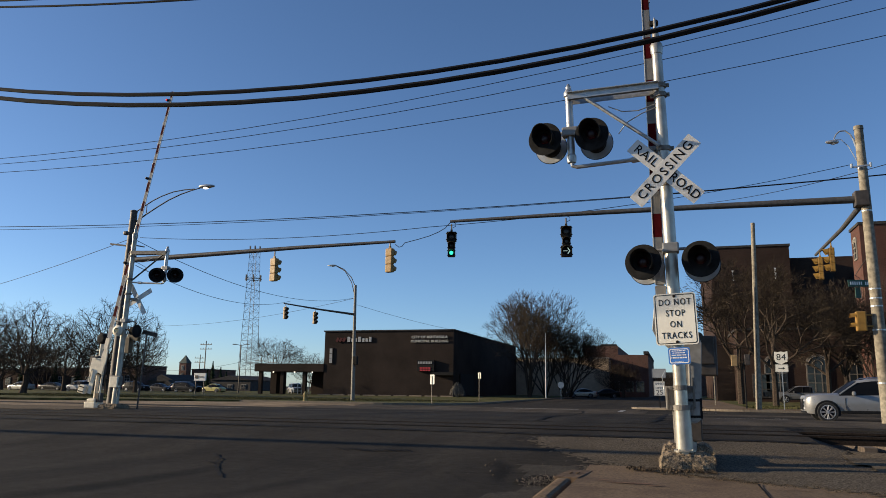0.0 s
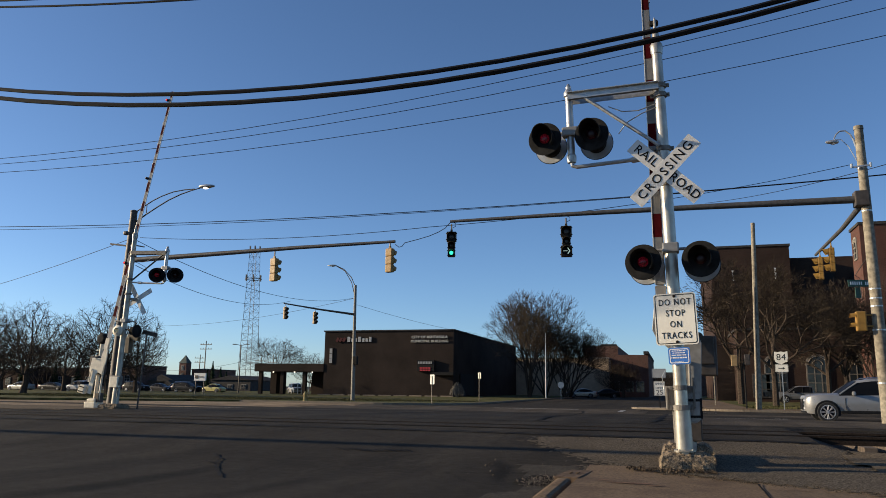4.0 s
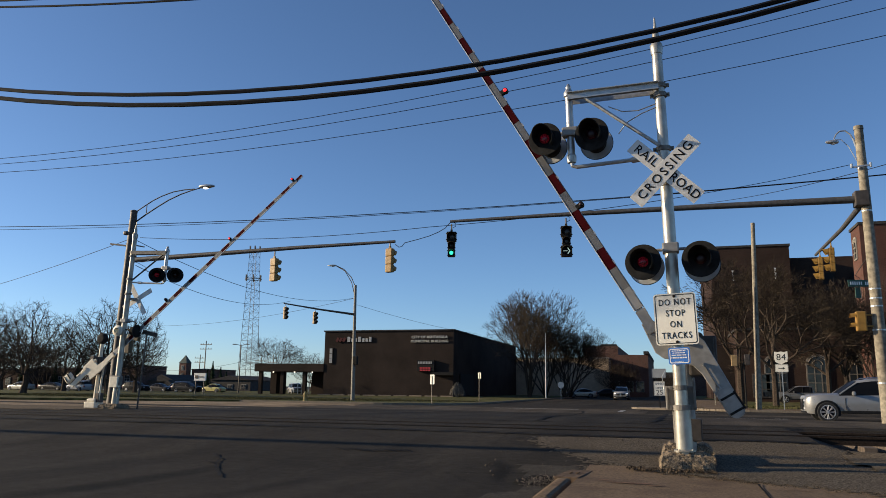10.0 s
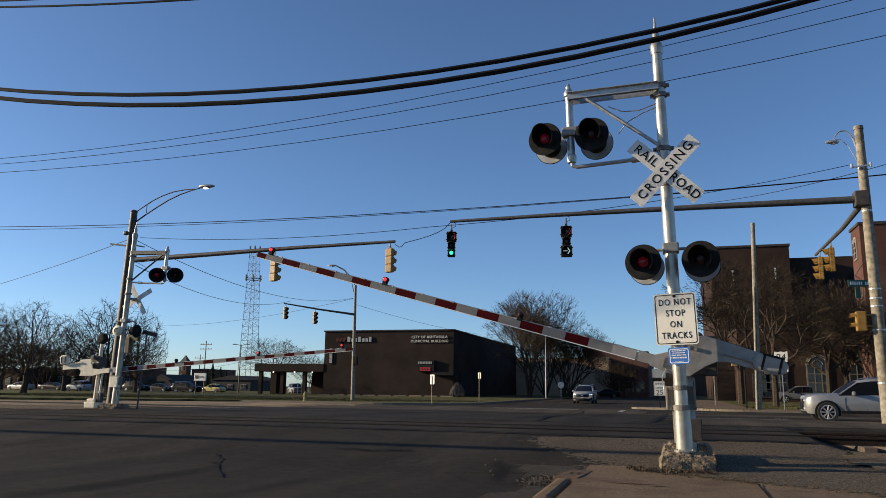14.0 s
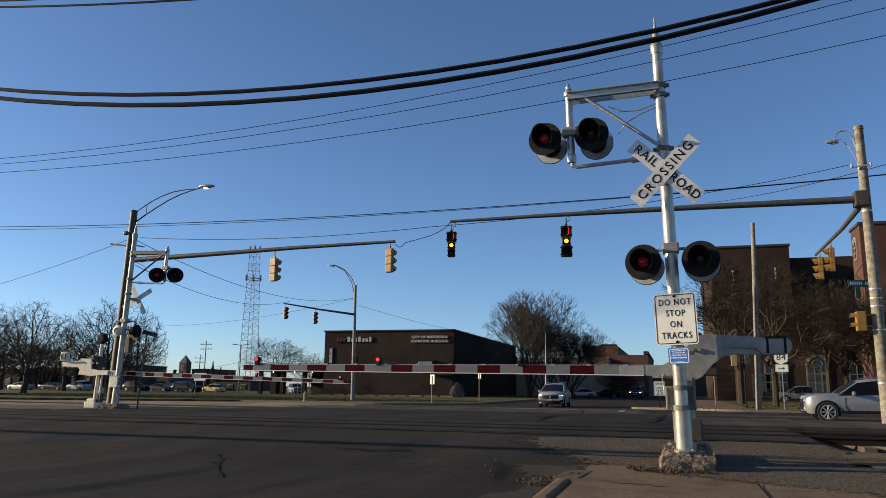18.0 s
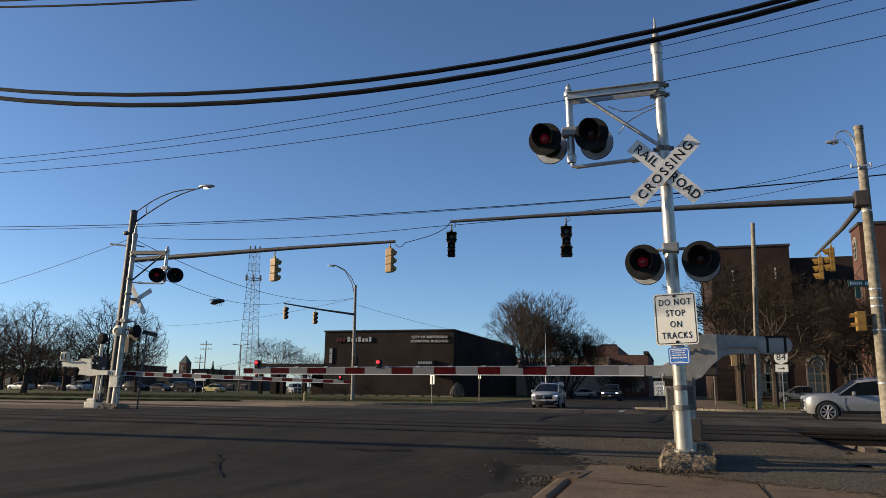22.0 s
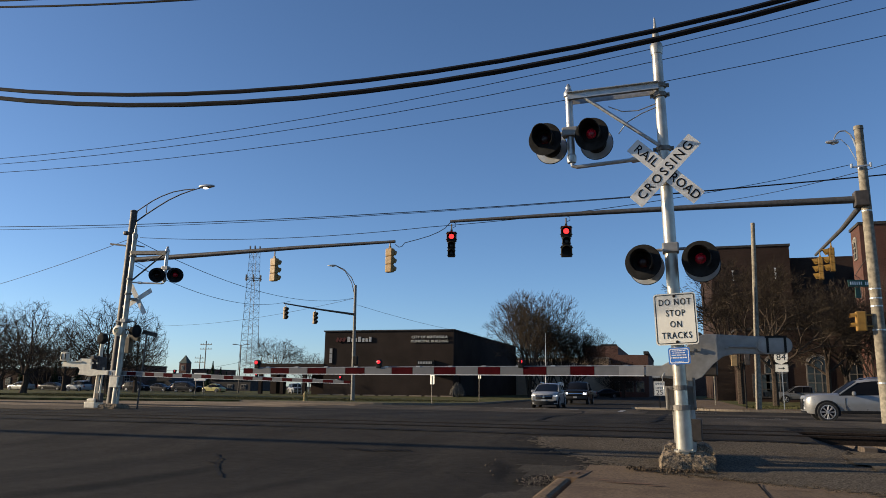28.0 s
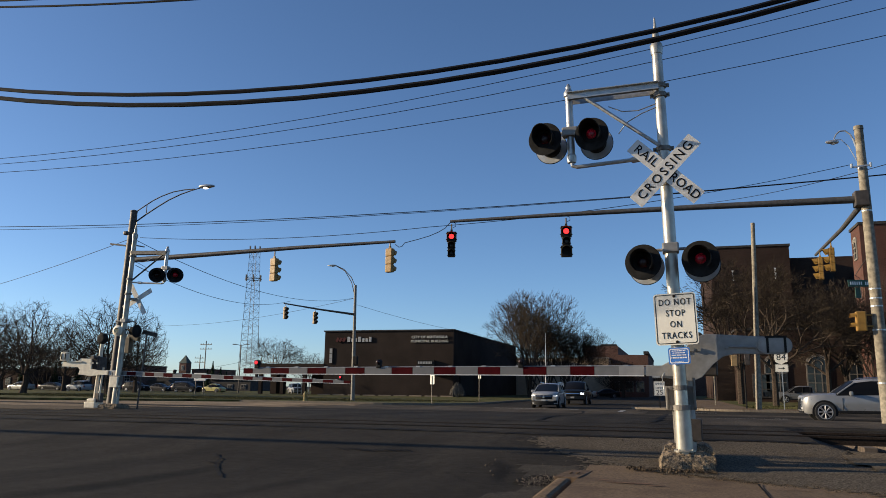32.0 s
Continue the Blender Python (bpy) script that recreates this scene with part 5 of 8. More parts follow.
for z in (3.0, 3.3):
    for k in range(9):
        a0, a1 = radians(20 * k), radians(20 * k + 20)
        q = [(-0.49 - e, -0.1 + 0.12 * math.cos(a), z + 0.12 * math.sin(a) - 0.12 * e) for a, e in ((a0, 0), (a1, 0), (a1, 0.16), (a0, 0.16))]
        bm.faces.new([bm.verts.new(v) for v in q])
part("pedestrian_signal", bm, YELLOW, east, "yellow pedestrian signal with two hoods")
for z in (1.2, 2.85, 3.6, 3.85, 4.15, 6.7, 8.15):
    bm = bmesh.new()
    rb = 0.206 - 0.0066 * z
    lathe(bm, [(rb - 0.02, z), (rb, z + 0.01), (rb, z + 0.05), (rb - 0.02, z + 0.06)], (0.19 - 0.008 * z, 0, 0), seg=14)
    part("band", bm, GALV, east)
bm = bmesh.new()
box(bm, (0.05, -0.17, 8.2), (0.62, 0.05, 0.06), (0, -4, 0), bevel=0.01)
for x in (-0.22, 0.34):
    cyl(bm, (x, -0.17, 8.16), (x, -0.17, 8.3), 0.04, seg=8)
part("insulator_arm", bm, GALV, east)
bm = bmesh.new()
tube(bm, [(-0.02, 0, 8.45), (-0.22, 0, 8.95), (-0.42, 0, 9.2), (-0.62, 0, 9.22)], 0.012, 6)
part("luminaire_brace", bm, GALV, east)
bm = bmesh.new()
box(bm, (0.84, 4.8, 5.0), (0.96, 0.03, 0.26), (0, 0, 16), bevel=0.01)
b2 = bmesh.new()
tube(b2, [(0.1, 0.1, 5.3), (0.5, 4.0, 5.2), (0.84, 4.86, 5.18), (0.84, 4.86, 4.4)], 0.014, 6)
part("sign_bracket", b2, ARMSTEEL, east)
box(bm, (0.74, 4.9, 4.66), (0.2, 0.03, 0.42), (0, 0, 16), bevel=0.01)
sgn = part("street_name_plate", bm, SIGNGREEN, east, "green street sign with white writing")
bm = bmesh.new()
for x in (-0.38, -0.3, -0.22, -0.14, -0.06, 0.02, 0.18, 0.26, 0.34):
    box(bm, (0.84 + x * 0.96, 4.78 + x * 0.28, 5.0), (0.05, 0.006, 0.12), (0, 0, 16))
part("writing", bm, WHITEPAINT, sgn)
bm = bmesh.new()
pts = [(-13.5 + 0.22 * k, 0.02, 7.12 + 0.07 + 0.015 * (k % 2)) for k in range(8)]
tube(bm, pts, 0.012, 5)
for x in (-13.9, -9.6):
    tube(bm, [(x + 0.02, 0, 7.12), (x + 0.16, 0, 7.06), (x + 0.16, 0, 6.95), (x + 0.05, 0, 6.88)], 0.012, 5)
part("signal_cable", bm, CABLE, east)

# west pole
W0 = Vector((-23.42, 27.5, rise(27.5)))
west = thing("signal_pole", Matrix.Translation(W0), "dark brown steel signal pole with mast arm", "signal pole", "signal poles")
bm = bmesh.new()
cyl(bm, (0, 0, -0.1), (0.28, 0, 8.65), 0.22, 0.15, 20)
lathe(bm, [(0.15, 8.62), (0.16, 8.64), (0.16, 8.7), (0.05, 8.75)], (0.28, 0, 0), seg=16)
part("pole", bm, DARKSTEEL, west, "dark brown tapering steel pole", True)
bm = bmesh.new()
tube(bm, [(0.2, 0, 6.42), (4.2, 0, 6.52), (8.7, 0, 6.64), (13.0, 0, 6.7)], 0.125, 12, 0.06)
part("mast_arm", bm, ARMSTEEL, west, "tapered grey steel arm", True)
for x, z in ((7.62, 6.22), (12.8, 6.42)):
    signal_head(west, (x, 0, z), 163, None, False, BLACKMATT, YELLOW)
luminaire(west, [(0.1, 0, 7.85), (0.45, 0, 8.2), (0.95, 0, 8.5), (1.5, 0, 8.8), (2.1, 0, 9.1), (2.7, 0, 9.32), (3.2, 0, 9.45), (3.7, 0, 9.55)], (4.0, 0, 9.6), 180, DARKSTEEL, True, 0.035)
bm = bmesh.new()
tube(bm, [(0.1, 0, 8.4), (0.45, 0, 8.68), (0.8, 0, 8.88), (1.25, 0, 9.12), (1.7, 0, 9.3), (2.3, 0, 9.46), (2.9, 0, 9.52), (3.4, 0, 9.52)], 0.025, 8)
tube(bm, [(0.95, 0, 8.5), (0.95, 0, 8.96)], 0.018, 6)
part("luminaire_brace", bm, DARKSTEEL, west)
bm = bmesh.new()
box(bm, (-0.35, 0, 7.15), (1.0, 0.08, 0.07), (0, 8, 0))
tube(bm, [(0, 0, 7.2), (1.0, 0, 7.0)], 0.03, 6)
lathe(bm, [(0.17, 7.6), (0.2, 7.62), (0.2, 7.72), (0.17, 7.74)], (0.05, 0, 0), seg=14)
part("insulator_arm", bm, DARKSTEEL, west)
bm = bmesh.new()
box(bm, (0.72, -0.1, 2.62), (0.24, 0.25, 0.7), bevel=0.03)
box(bm, (0.95, -0.1, 2.95), (0.6, 0.18, 0.2), (0, 15, 0), bevel=0.03)
tube(bm, [(0, 0, 3.3), (0.7, -0.1, 3.3)], 0.03, 6)
tube(bm, [(0, 0, 2.8), (0.7, -0.1, 2.8)], 0.03, 6)
part("pedestrian_signal", bm, DARKYELLOW, west, "yellow pedestrian signal seen side-on")

# push-button post by the far signal
bm = bmesh.new()
cyl(bm, (-17.9, 22.3, 0.38), (-17.75, 22.3, 3.0), 0.03, seg=8)
box(bm, (-17.62, 22.3, 3.02), (0.62, 0.04, 0.15), (0, 12, 0), bevel=0.015)
ob = part("slim_post", bm, DARKSTEEL)
tagged(ob, "slim dark leaning post beside the far signal", "post")

# north pole
N0 = Vector((-25.4, 58.0, 0.12))
north = thing("signal_pole", Matrix.Translation(N0), "slim grey signal pole with street light on the lawn", "signal pole", "signal poles")
bm = bmesh.new()
cyl(bm, (0, 0, -0.1), (-0.08, 0, 9.65), 0.17, 0.11, 16)
part("pole", bm, BOXGREY, north, "", True)
bm = bmesh.new()
tube(bm, [(-0.05, 0, 7.15), (-2.5, -1.6, 7.45), (-4.6, -4.0, 7.75)], 0.1, 10, 0.05)
part("mast_arm", bm, DARKSTEEL, north, "", True)
for x, y, z in ((-4.45, -3.9, 7.45), (-2.75, -2.0, 7.2)):
    signal_head(north, (x, y, z), 60, None, False, BLACKMATT, YELLOW, hood=0)
luminaire(north, [(-0.08, 0, 8.6), (-0.45, 0, 9.9), (-1.1, 0, 10.9), (-2.0, 0, 11.4)], (-2.3, 0, 11.42), 10, DARKSTEEL, False, 0.04)
bm = bmesh.new()
tube(bm, [(-0.08, 0, 9.5), (-0.5, 0, 10.35), (-1.2, 0, 11.05), (-2.0, 0, 11.42)], 0.035, 8)
part("luminaire_brace", bm, DARKSTEEL, north)
bm = bmesh.new()
box(bm, (0.22, -0.15, 3.3), (0.36, 0.3, 0.7), bevel=0.04)
part("pedestrian_signal", bm, BLACKMATT, north, "dark pedestrian signal box")


# ---- overhead wires ----
def wire(name, a, b, sag, r, label, n=36, material=CABLE):
    a, b = Vector(a), Vector(b)
    bm = bmesh.new()
    pts = []
    for k in range(n + 1):
        t = k / n
        p = a.lerp(b, t)
        p.z -= 4 * sag * t * (1 - t)
        pts.append(p)
    tube(bm, pts, r, 6)
    ob = part(name, bm, material, None, "", True)
    return tagged(ob, label, "cable", "overhead cables")


def through_points(p, q, s, x0, x1):
    """Ends and sag of a wire in the plane y = p.y that passes three places."""
    m = np.array([[v[0] ** 2, v[0], 1] for v in (p, q, s)])
    a, b, c = np.linalg.solve(m, np.array([v[2] for v in (p, q, s)]))
    f = lambda x: a * x * x + b * x + c
    return (x0, p[1], f(x0)), (x1, p[1], f(x1)), a * (x1 - x0) ** 2 / 4


def span(name, p, q, s, x0, x1, r, label, material=CABLE):
    a, b, sag = through_points(p, q, s, x0, x1)
    return wire(name, a, b, sag, r, label, material=material)


def nearer(p, k=0.879):
    """A place on the same line of sight at k times the distance."""
    return tuple(EYE + (Vector(p) - EYE) * k)


for pts, r in ((((-10.58, 9.10, 6.08), (-5.26, 9.10, 5.51), (0.01, 9.10, 5.71)), 0.028), (((-10.56, 9.10, 5.92), (-5.25, 9.10, 5.34), (0.01, 9.10, 5.59)), 0.032)):
    span("overhead_cable", *(nearer(p) for p in pts), -17.5, 14, r, "thick black overhead cable bundle")
for x0, x1, pts in ((-60, 30, ((-21.70, 19.00, 8.78), (-5.86, 19.00, 9.43), (4.51, 19.00, 10.71))), (-60, 30, ((-21.66, 19.00, 8.58), (-5.86, 19.00, 9.12), (5.32, 19.00, 10.42))), (-60, 30, ((-21.62, 19.00, 8.28), (-5.85, 19.00, 8.61), (5.26, 19.00, 9.71)))):
    span("overhead_wire", *pts, x0, x1, 0.009, "thin black overhead wire between poles")
span("overhead_wire", (-33.67, 30.00, 9.34), (-9.19, 30.00, 8.82), (7.84, 30.00, 9.17), -80, 60, 0.018, "twisted overhead service wire")
span("overhead_wire", (-33.65, 30.00, 9.18), (-9.19, 30.00, 8.77), (7.84, 30.00, 9.15), -80, 60, 0.012, "twisted overhead service wire")
for pts in (((-10.71, 9.00, 7.66), (-9.15, 9.00, 7.49), (-7.29, 9.00, 7.37)), ((-10.70, 9.00, 7.54), (-8.34, 9.00, 7.25), (-6.35, 9.00, 7.06))):
    span("overhead_wire", *pts, -20, 14, 0.017, "thick black overhead cable bundle")
# unseen western cables, overthick past x = -27, added to cast the street's shadow band
for dz in (-0.1, 0.1):
    wire("overhead_cable", (-17.5, 8.0, 8.0 + dz), (-27.0, 8.0, 7.93 + dz), 0.0, 0.03, "thick black overhead cable bundle")
    wire("overhead_cable", (-27.0, 8.0, 7.93 + dz), (-50.0, 8.0, 7.75 + dz), 0.0, 0.085, "thick black overhead cable bundle")
wire("overhead_wire", (-64.60, 42.99, 6.33), (-23.92, 28.24, 7.87), 0.8, 0.012, "thin black overhead wire between poles")
wire("overhead_wire", (-23.42, 28.39, 7.96), (-8.70, 26.62, 7.33), 0.25, 0.012, "thin black overhead wire between poles")
wire("overhead_wire", (-8.70, 26.62, 7.33), (6.89, 30.86, 9.87), 0.3, 0.012, "thin black overhead wire between poles")
wire("overhead_wire", (-23.61, 28.33, 7.85), (-26.89, 60.79, 9.02), 1.2, 0.014, "thin black overhead wire between poles")
wire("overhead_wire", (-23.51, 28.36, 6.65), (-30.22, 55.59, 8.25), 0.9, 0.014, "thin black overhead wire between poles")
wire("overhead_wire", (-59.02, 76.07, 8.20), (-26.75, 60.84, 9.02), 0.6, 0.014, "thin black overhead wire between poles")
wire("overhead_wire", (-26.54, 60.90, 8.42), (-25.06, 100.04, 8.58), 0.3, 0.014, "thin black overhead wire between poles")
wire("overhead_wire", (-60.27, 75.68, 3.61), (-109.77, 81.47, 5.72), 0.5, 0.014, "thin black overhead wire between poles")
wire("overhead_wire", (-104.20, 135.45, 4.29), (-65.35, 105.50, 5.03), 0.6, 0.02, "thin black overhead wire between poles")
wire("overhead_wire", (2.41, 47.79, 12.75), (8.30, 30.77, 9.82), 0.2, 0.014, "thin black overhead wire between poles")
bm = bmesh.new()
tube(bm, [(-10.39, 27.46, 6.88), (-10.22, 27.41, 6.75), (-10.06, 27.36, 6.78), (-9.94, 27.29, 6.89), (-9.36, 27.25, 7.00), (-8.88, 27.19, 7.10), (-8.48, 27.11, 7.22), (-8.17, 26.99, 7.34), (-7.79, 26.38, 7.41)], 0.014, 6)
tagged(part("loop_cable", bm, CABLE), "looped black cable between the signal arms", "cable")

# utility poles beyond the view that carry the wires
for px, py, ph in ((-60, 19, 14.5), (30, 19, 17.5), (-80, 30, 14.5), (60, 30, 14.5), (-50, 8.0, 9.4), (14, 8.0, 12.5), (-64.60, 42.99, 6.9)):
    bm = bmesh.new()
    cyl(bm, (px, py, -0.1), (px, py, ph), 0.2, 0.13, 12)
    box(bm, (px, py, ph - 0.6), (0.12, 2.4, 0.12))
    tagged(part("utility_pole", bm, WOODPOLE), "weathered wooden utility pole carrying wires", "utility pole")
# tall bare pole on the north-east corner
bm = bmesh.new()
cyl(bm, (5.2, 52.3, 0.05), (5.55, 52.3, 12.3), 0.19, 0.13, 16)
bare = part("wooden_pole", bm, CONCPOLE, None, "", True)
tagged(bare, "tall bare pale pole at the corner", "pole")
bm = bmesh.new()
tube(bm, [(5.1, 52.12, 0.1), (5.38, 52.14, 8.0)], 0.04, 6)
part("conduit", bm, DARKSTEEL, bare)


# ---- small street furniture ----
def post_sign(m, h, plates, label, post_r=0.03, material=GALV):
    root = thing("road_sign", m, label, "road sign", "road signs")
    bm = bmesh.new()
    box(bm, (0, 0.02, h / 2), (post_r * 2, post_r, h))
    part("sign_post", bm, material, root)
    for name, w, hh, z, face, border, words, size in plates:
        p = sign_plate(root, name, w, hh, 0.04, pose(0, -0.01, z), face, border)
        for k, wd in enumerate(words):
            lettering("letters", wd, size[k], pose(0, -0.006, hh * (0.32 - 0.3 * k) if len(words) > 1 else 0), BLACK, p, spacing=1.05)
    return root


post_sign(pose(-0.86, 53.0, 0.12, 0, 0, 0), 2.5, [("speed_plate", 0.72, 0.95, 1.27, SIGNWHITE, BLACK, ("SPEED", "LIMIT", "25"), (0.2, 0.2, 0.44)), ("upper_plate", 0.9, 0.62, 2.28, GREYSIGN, BLACK, (), ())], "black post with speed limit 25 sign on the island", 0.035, BLACKMATT)
r84 = post_sign(pose(6.86, 53.5, 0.12, 0, 0, -6), 3.6, [("arrow_plate", 0.78, 0.5, 2.66, SIGNWHITE, BLACK, (), ()), ("route_plate", 0.74, 0.6, 3.36, SIGNWHITE, None, ("84",), (0.58,))], "route 84 marker sign with arrow on a steel post")
bm = bmesh.new()
prism(bm, [(-0.2, 0.025), (0.06, 0.025), (0.06, 0.09), (0.2, 0), (0.06, -0.09), (0.06, -0.025), (-0.2, -0.025)], -0.02, -0.017)
bmesh.ops.translate(bm, verts=bm.verts[:], vec=(0, 0, 2.66))
part("arrow", bm, BLACK, r84)
bm = bmesh.new()
prism(bm, [(-0.40, 0.40), (-0.2, 0.37), (0.0, 0.41), (0.2, 0.37), (0.40, 0.42), (0.42, 0.0), (0.36, -0.22), (0.16, -0.34), (0.0, -0.42), (-0.2, -0.36), (-0.36, -0.26), (-0.42, 0.0)], -0.008, -0.004)
bmesh.ops.translate(bm, verts=bm.verts[:], vec=(0, 0, 3.34))
part("shield_plate", bm, SIGNWHITE, r84, "white state-outline shield")
post_sign(pose(-17.1, 53.6, 0.12, 0, 0, 145), 2.0, [("plate", 0.50, 0.72, 1.75, SIGNWHITE, None, (), ())], "back of a white plate on a thin brown post", 0.03, DARKSTEEL)
post_sign(pose(-15.6, 62.0, 0.12, 0, 0, 145), 2.4, [("plate", 0.32, 0.5, 2.2, SIGNWHITE, None, (), ())], "small white plate on a thin brown post", 0.03, DARKSTEEL)
bm = bmesh.new()
lathe(bm, [(0.17, 0.0), (0.17, 0.05), (0.11, 0.07), (0.105, 0.5), (0.14, 0.52), (0.14, 0.56), (0.11, 0.62), (0.05, 0.7), (0.03, 0.76)], (0, 0, 0), seg=14)
for sx in (-1, 1):
    cyl(bm, (0, 0, 0.4), (sx * 0.18, 0, 0.4), 0.06, seg=10)
cyl(bm, (0, 0, 0.42), (0, -0.18, 0.42), 0.075, seg=10)
stop_back = thing("road_sign", pose(-13.4, 95.0, 0.0, 0, 0, 8), "grey back of an eight-sided sign on a post", "road sign", "road signs")
b2 = bmesh.new()
prism(b2, [(0.42 * math.cos(radians(22.5 + 45 * k)), 1.8 + 0.42 * math.sin(radians(22.5 + 45 * k))) for k in range(8)], -0.02, -0.015)
part("plate", b2, SIGNBACK, stop_back)
b2 = bmesh.new()
box(b2, (0, 0.02, 1.05), (0.06, 0.05, 2.1))
part("sign_post", b2, GALV, stop_back)
hyd = part("fire_hydrant", bm, HYDRANT, None, "", True)
hyd.matrix_basis = pose(-27.4, 53.4, 0.12)
tagged(hyd, "faded yellow fire hydrant on the lawn edge", "fire hydrant")
bm = bmesh.new()
cyl(bm, (-15.6, 97.0, 0.1), (-15.6, 97.0, 8.4), 0.06, 0.03, 10)
tagged(part("flagpole", bm, WHITEPAINT), "bare white flagpole by the trees", "flagpole")
for x, y, h in ((3.3, 66.0, 3.4), (4.68, 54.6, 3.3)):
    root = thing("pedestrian_signal_post", pose(x, y, 0.12), "slim dark post with yellow pedestrian signals", "signal post", "pedestrian signal posts")
    bm = bmesh.new()
    cyl(bm, (0, 0, 0), (0, 0, h), 0.05, 0.045, 10)
    part("post", bm, BLACKMATT if y < 60 else CONCPOLE, root)
    if y < 60:
        bm = bmesh.new()
        box(bm, (-0.62, -0.05, h - 0.1), (0.4, 0.3, 0.75), bevel=0.04)
        tube(bm, [(-0.5, 0, h - 0.2), (0, 0, h - 0.2)], 0.03, 6)
        part("signal_box", bm, DULLYELLOW, root, "faded yellow signal box")
        bm = bmesh.new()
        box(bm, (0.2, -0.05, h - 0.05), (0.34, 0.3, 0.7), bevel=0.04)
        part("signal_box", bm, DARKSTEEL, root, "dark signal box")


# ---- buildings ----
def wall_box(bm, x0, x1, y0, y1, z0, z1):
    box(bm, ((x0 + x1) / 2, (y0 + y1) / 2, (z0 + z1) / 2), (x1 - x0, y1 - y0, z1 - z0))


def window(parent, x, y, z0, z1, w, face="south", pane=WINDOWGLASS, rim=STONE, arched=False, bars=1):
    root_bm = bmesh.new()
    h = z1 - z0
    poly = [(-w / 2, 0), (w / 2, 0), (w / 2, h)]
    if arched:
        poly += [(w / 2 * math.cos(radians(a)), h + w / 2 * math.sin(radians(a))) for a in range(15, 180, 15)]
    poly += [(-w / 2, h)]
    big = [(px * 1.0 + (0.1 if px > 0 else -0.1), pz + (0.1 if pz > h / 2 else -0.1)) for px, pz in poly]
    prism(root_bm, big, -0.06, 0.02)
    m = Matrix.Translation((x, y, z0)) @ pose(0, 0, 0, 0, 0, {"south": 0, "east": 90, "west": -90}[face])
    fr = part("window", root_bm, rim, parent, "tall arched window" if arched else "")
    fr.matrix_basis = m
    b2 = bmesh.new()
    prism(b2, poly, -0.085, -0.07)
    part("pane", b2, pane, fr)
    b3 = bmesh.new()
    for k in range(bars):
        box(b3, (-w / 2 + w * (k + 1) / (bars + 1), -0.095, h / 2), (0.07, 0.03, h))
    for k in range(2):
        box(b3, (0, -0.094, h * (k + 1) / 3), (w, 0.03, 0.06))
    if arched:
        for rr in (w * 0.46, w * 0.26):
            tube(b3, [(rr * math.cos(radians(a)), -0.095, h + rr * math.sin(radians(a))) for a in range(0, 181, 20)], 0.035, 4)
    part("glazing", b3, rim, fr)
    return fr


bank = thing("municipal_building", pose(0, 0, 0), "dark brown brick two-storey municipal building", "building")
bm = bmesh.new()
wall_box(bm, -46.6, -27.74, 96.1, 138, 0, 8.85)
part("main_block", bm, DARKBRICK, bank, "dark brown brick walls")
bm = bmesh.new()
wall_box(bm, -46.75, -27.6, 95.95, 138.1, 8.85, 9.02)
part("parapet_cap", bm, ROOFING, bank)
bm = bmesh.new()
wall_box(bm, -57.4, -56.4, 100.5, 103.5, 0, 4.3)
wall_box(bm, -50.6, -46.6, 100.5, 122, 0, 4.3)
wall_box(bm, -56.4, -50.6, 100.5, 103.5, 3.3, 4.3)
part("low_wing", bm, DARKBRICK, bank)
bm = bmesh.new()
wall_box(bm, -57.5, -46.6, 96.0, 101, 3.3, 4.4)
for x in (-57.0, -53.5, -50.0):
    wall_box(bm, x, x + 0.5, 96.4, 96.9, 0, 3.3)
part("drive_canopy", bm, DARKBRICK, bank, "low brick canopy over the drive-through")
bm = bmesh.new()
for x in (-55.2, -51.8, -49.0):
    ball(bm, (x, 97.4, 3.25), 0.1, 8)
part("canopy_lamp", bm, STREETGLOW, bank, "small lit canopy lamp")
window(bank, -45.55, 96.06, 4.5, 6.5, 0.42, pane=GREYSIGN, rim=DARKBRICK, bars=0)
for k in range(4):
    bm = bmesh.new()
    cyl(bm, (-53.4 + 0.62 * k, 101.6, 0.1), (-53.4 + 0.62 * k, 101.6, 1.75), 0.07, seg=10)
    tagged(part("bollard", bm, WHITEPAINT), "white round bollard under the canopy", "bollard", "bollards")
bm = bmesh.new()
wall_box(bm, -32.7, -30.3, 95.72, 96.1, 3.4, 4.9)
led = part("display_cabinet", bm, BLACKMATT, bank, "electronic display board on the wall")
bm = bmesh.new()
for z, w in ((4.55, 1.9),):
    for k in range(9):
        wall_box(bm, -32.55 + 0.22 * k, -32.4 + 0.22 * k, 95.66, 95.7, z - 0.16, z + 0.16)
part("writing", bm, GREYSIGN, led)
bm = bmesh.new()
for z in (3.55, 3.85):
    bm = bmesh.new()
    for k in range(7):
        wall_box(bm, -32.3 + 0.22 * k, -32.15 + 0.22 * k, 95.66, 95.7, z - 0.1, z + 0.1)
    part("lit_line", bm, SIGNLED, led, "red lit line of writing")
lettering("letters", "CITY OF ASHTABULA", 0.5, pose(-31.1, 95.98, 7.98), SIGNWHITE, bank, 0.05, 1.08, "white metal letters on the wall")
lettering("letters", "MUNICIPAL BUILDING", 0.5, pose(-31.1, 95.98, 7.42), SIGNWHITE, bank, 0.05, 1.08, "white metal letters on the wall")
bm = bmesh.new()
x = -43.1
for w, h in ((0.55, 0.7), (0.45, 0.48), (0.5, 0.5), (0.62, 0.7), (0.45, 0.48), (0.48, 0.48), (0.5, 0.68)):
    wall_box(bm, x, x + w * 0.72, 95.94, 96.05, 7.4, 7.4 + h)
    x += w + 0.03
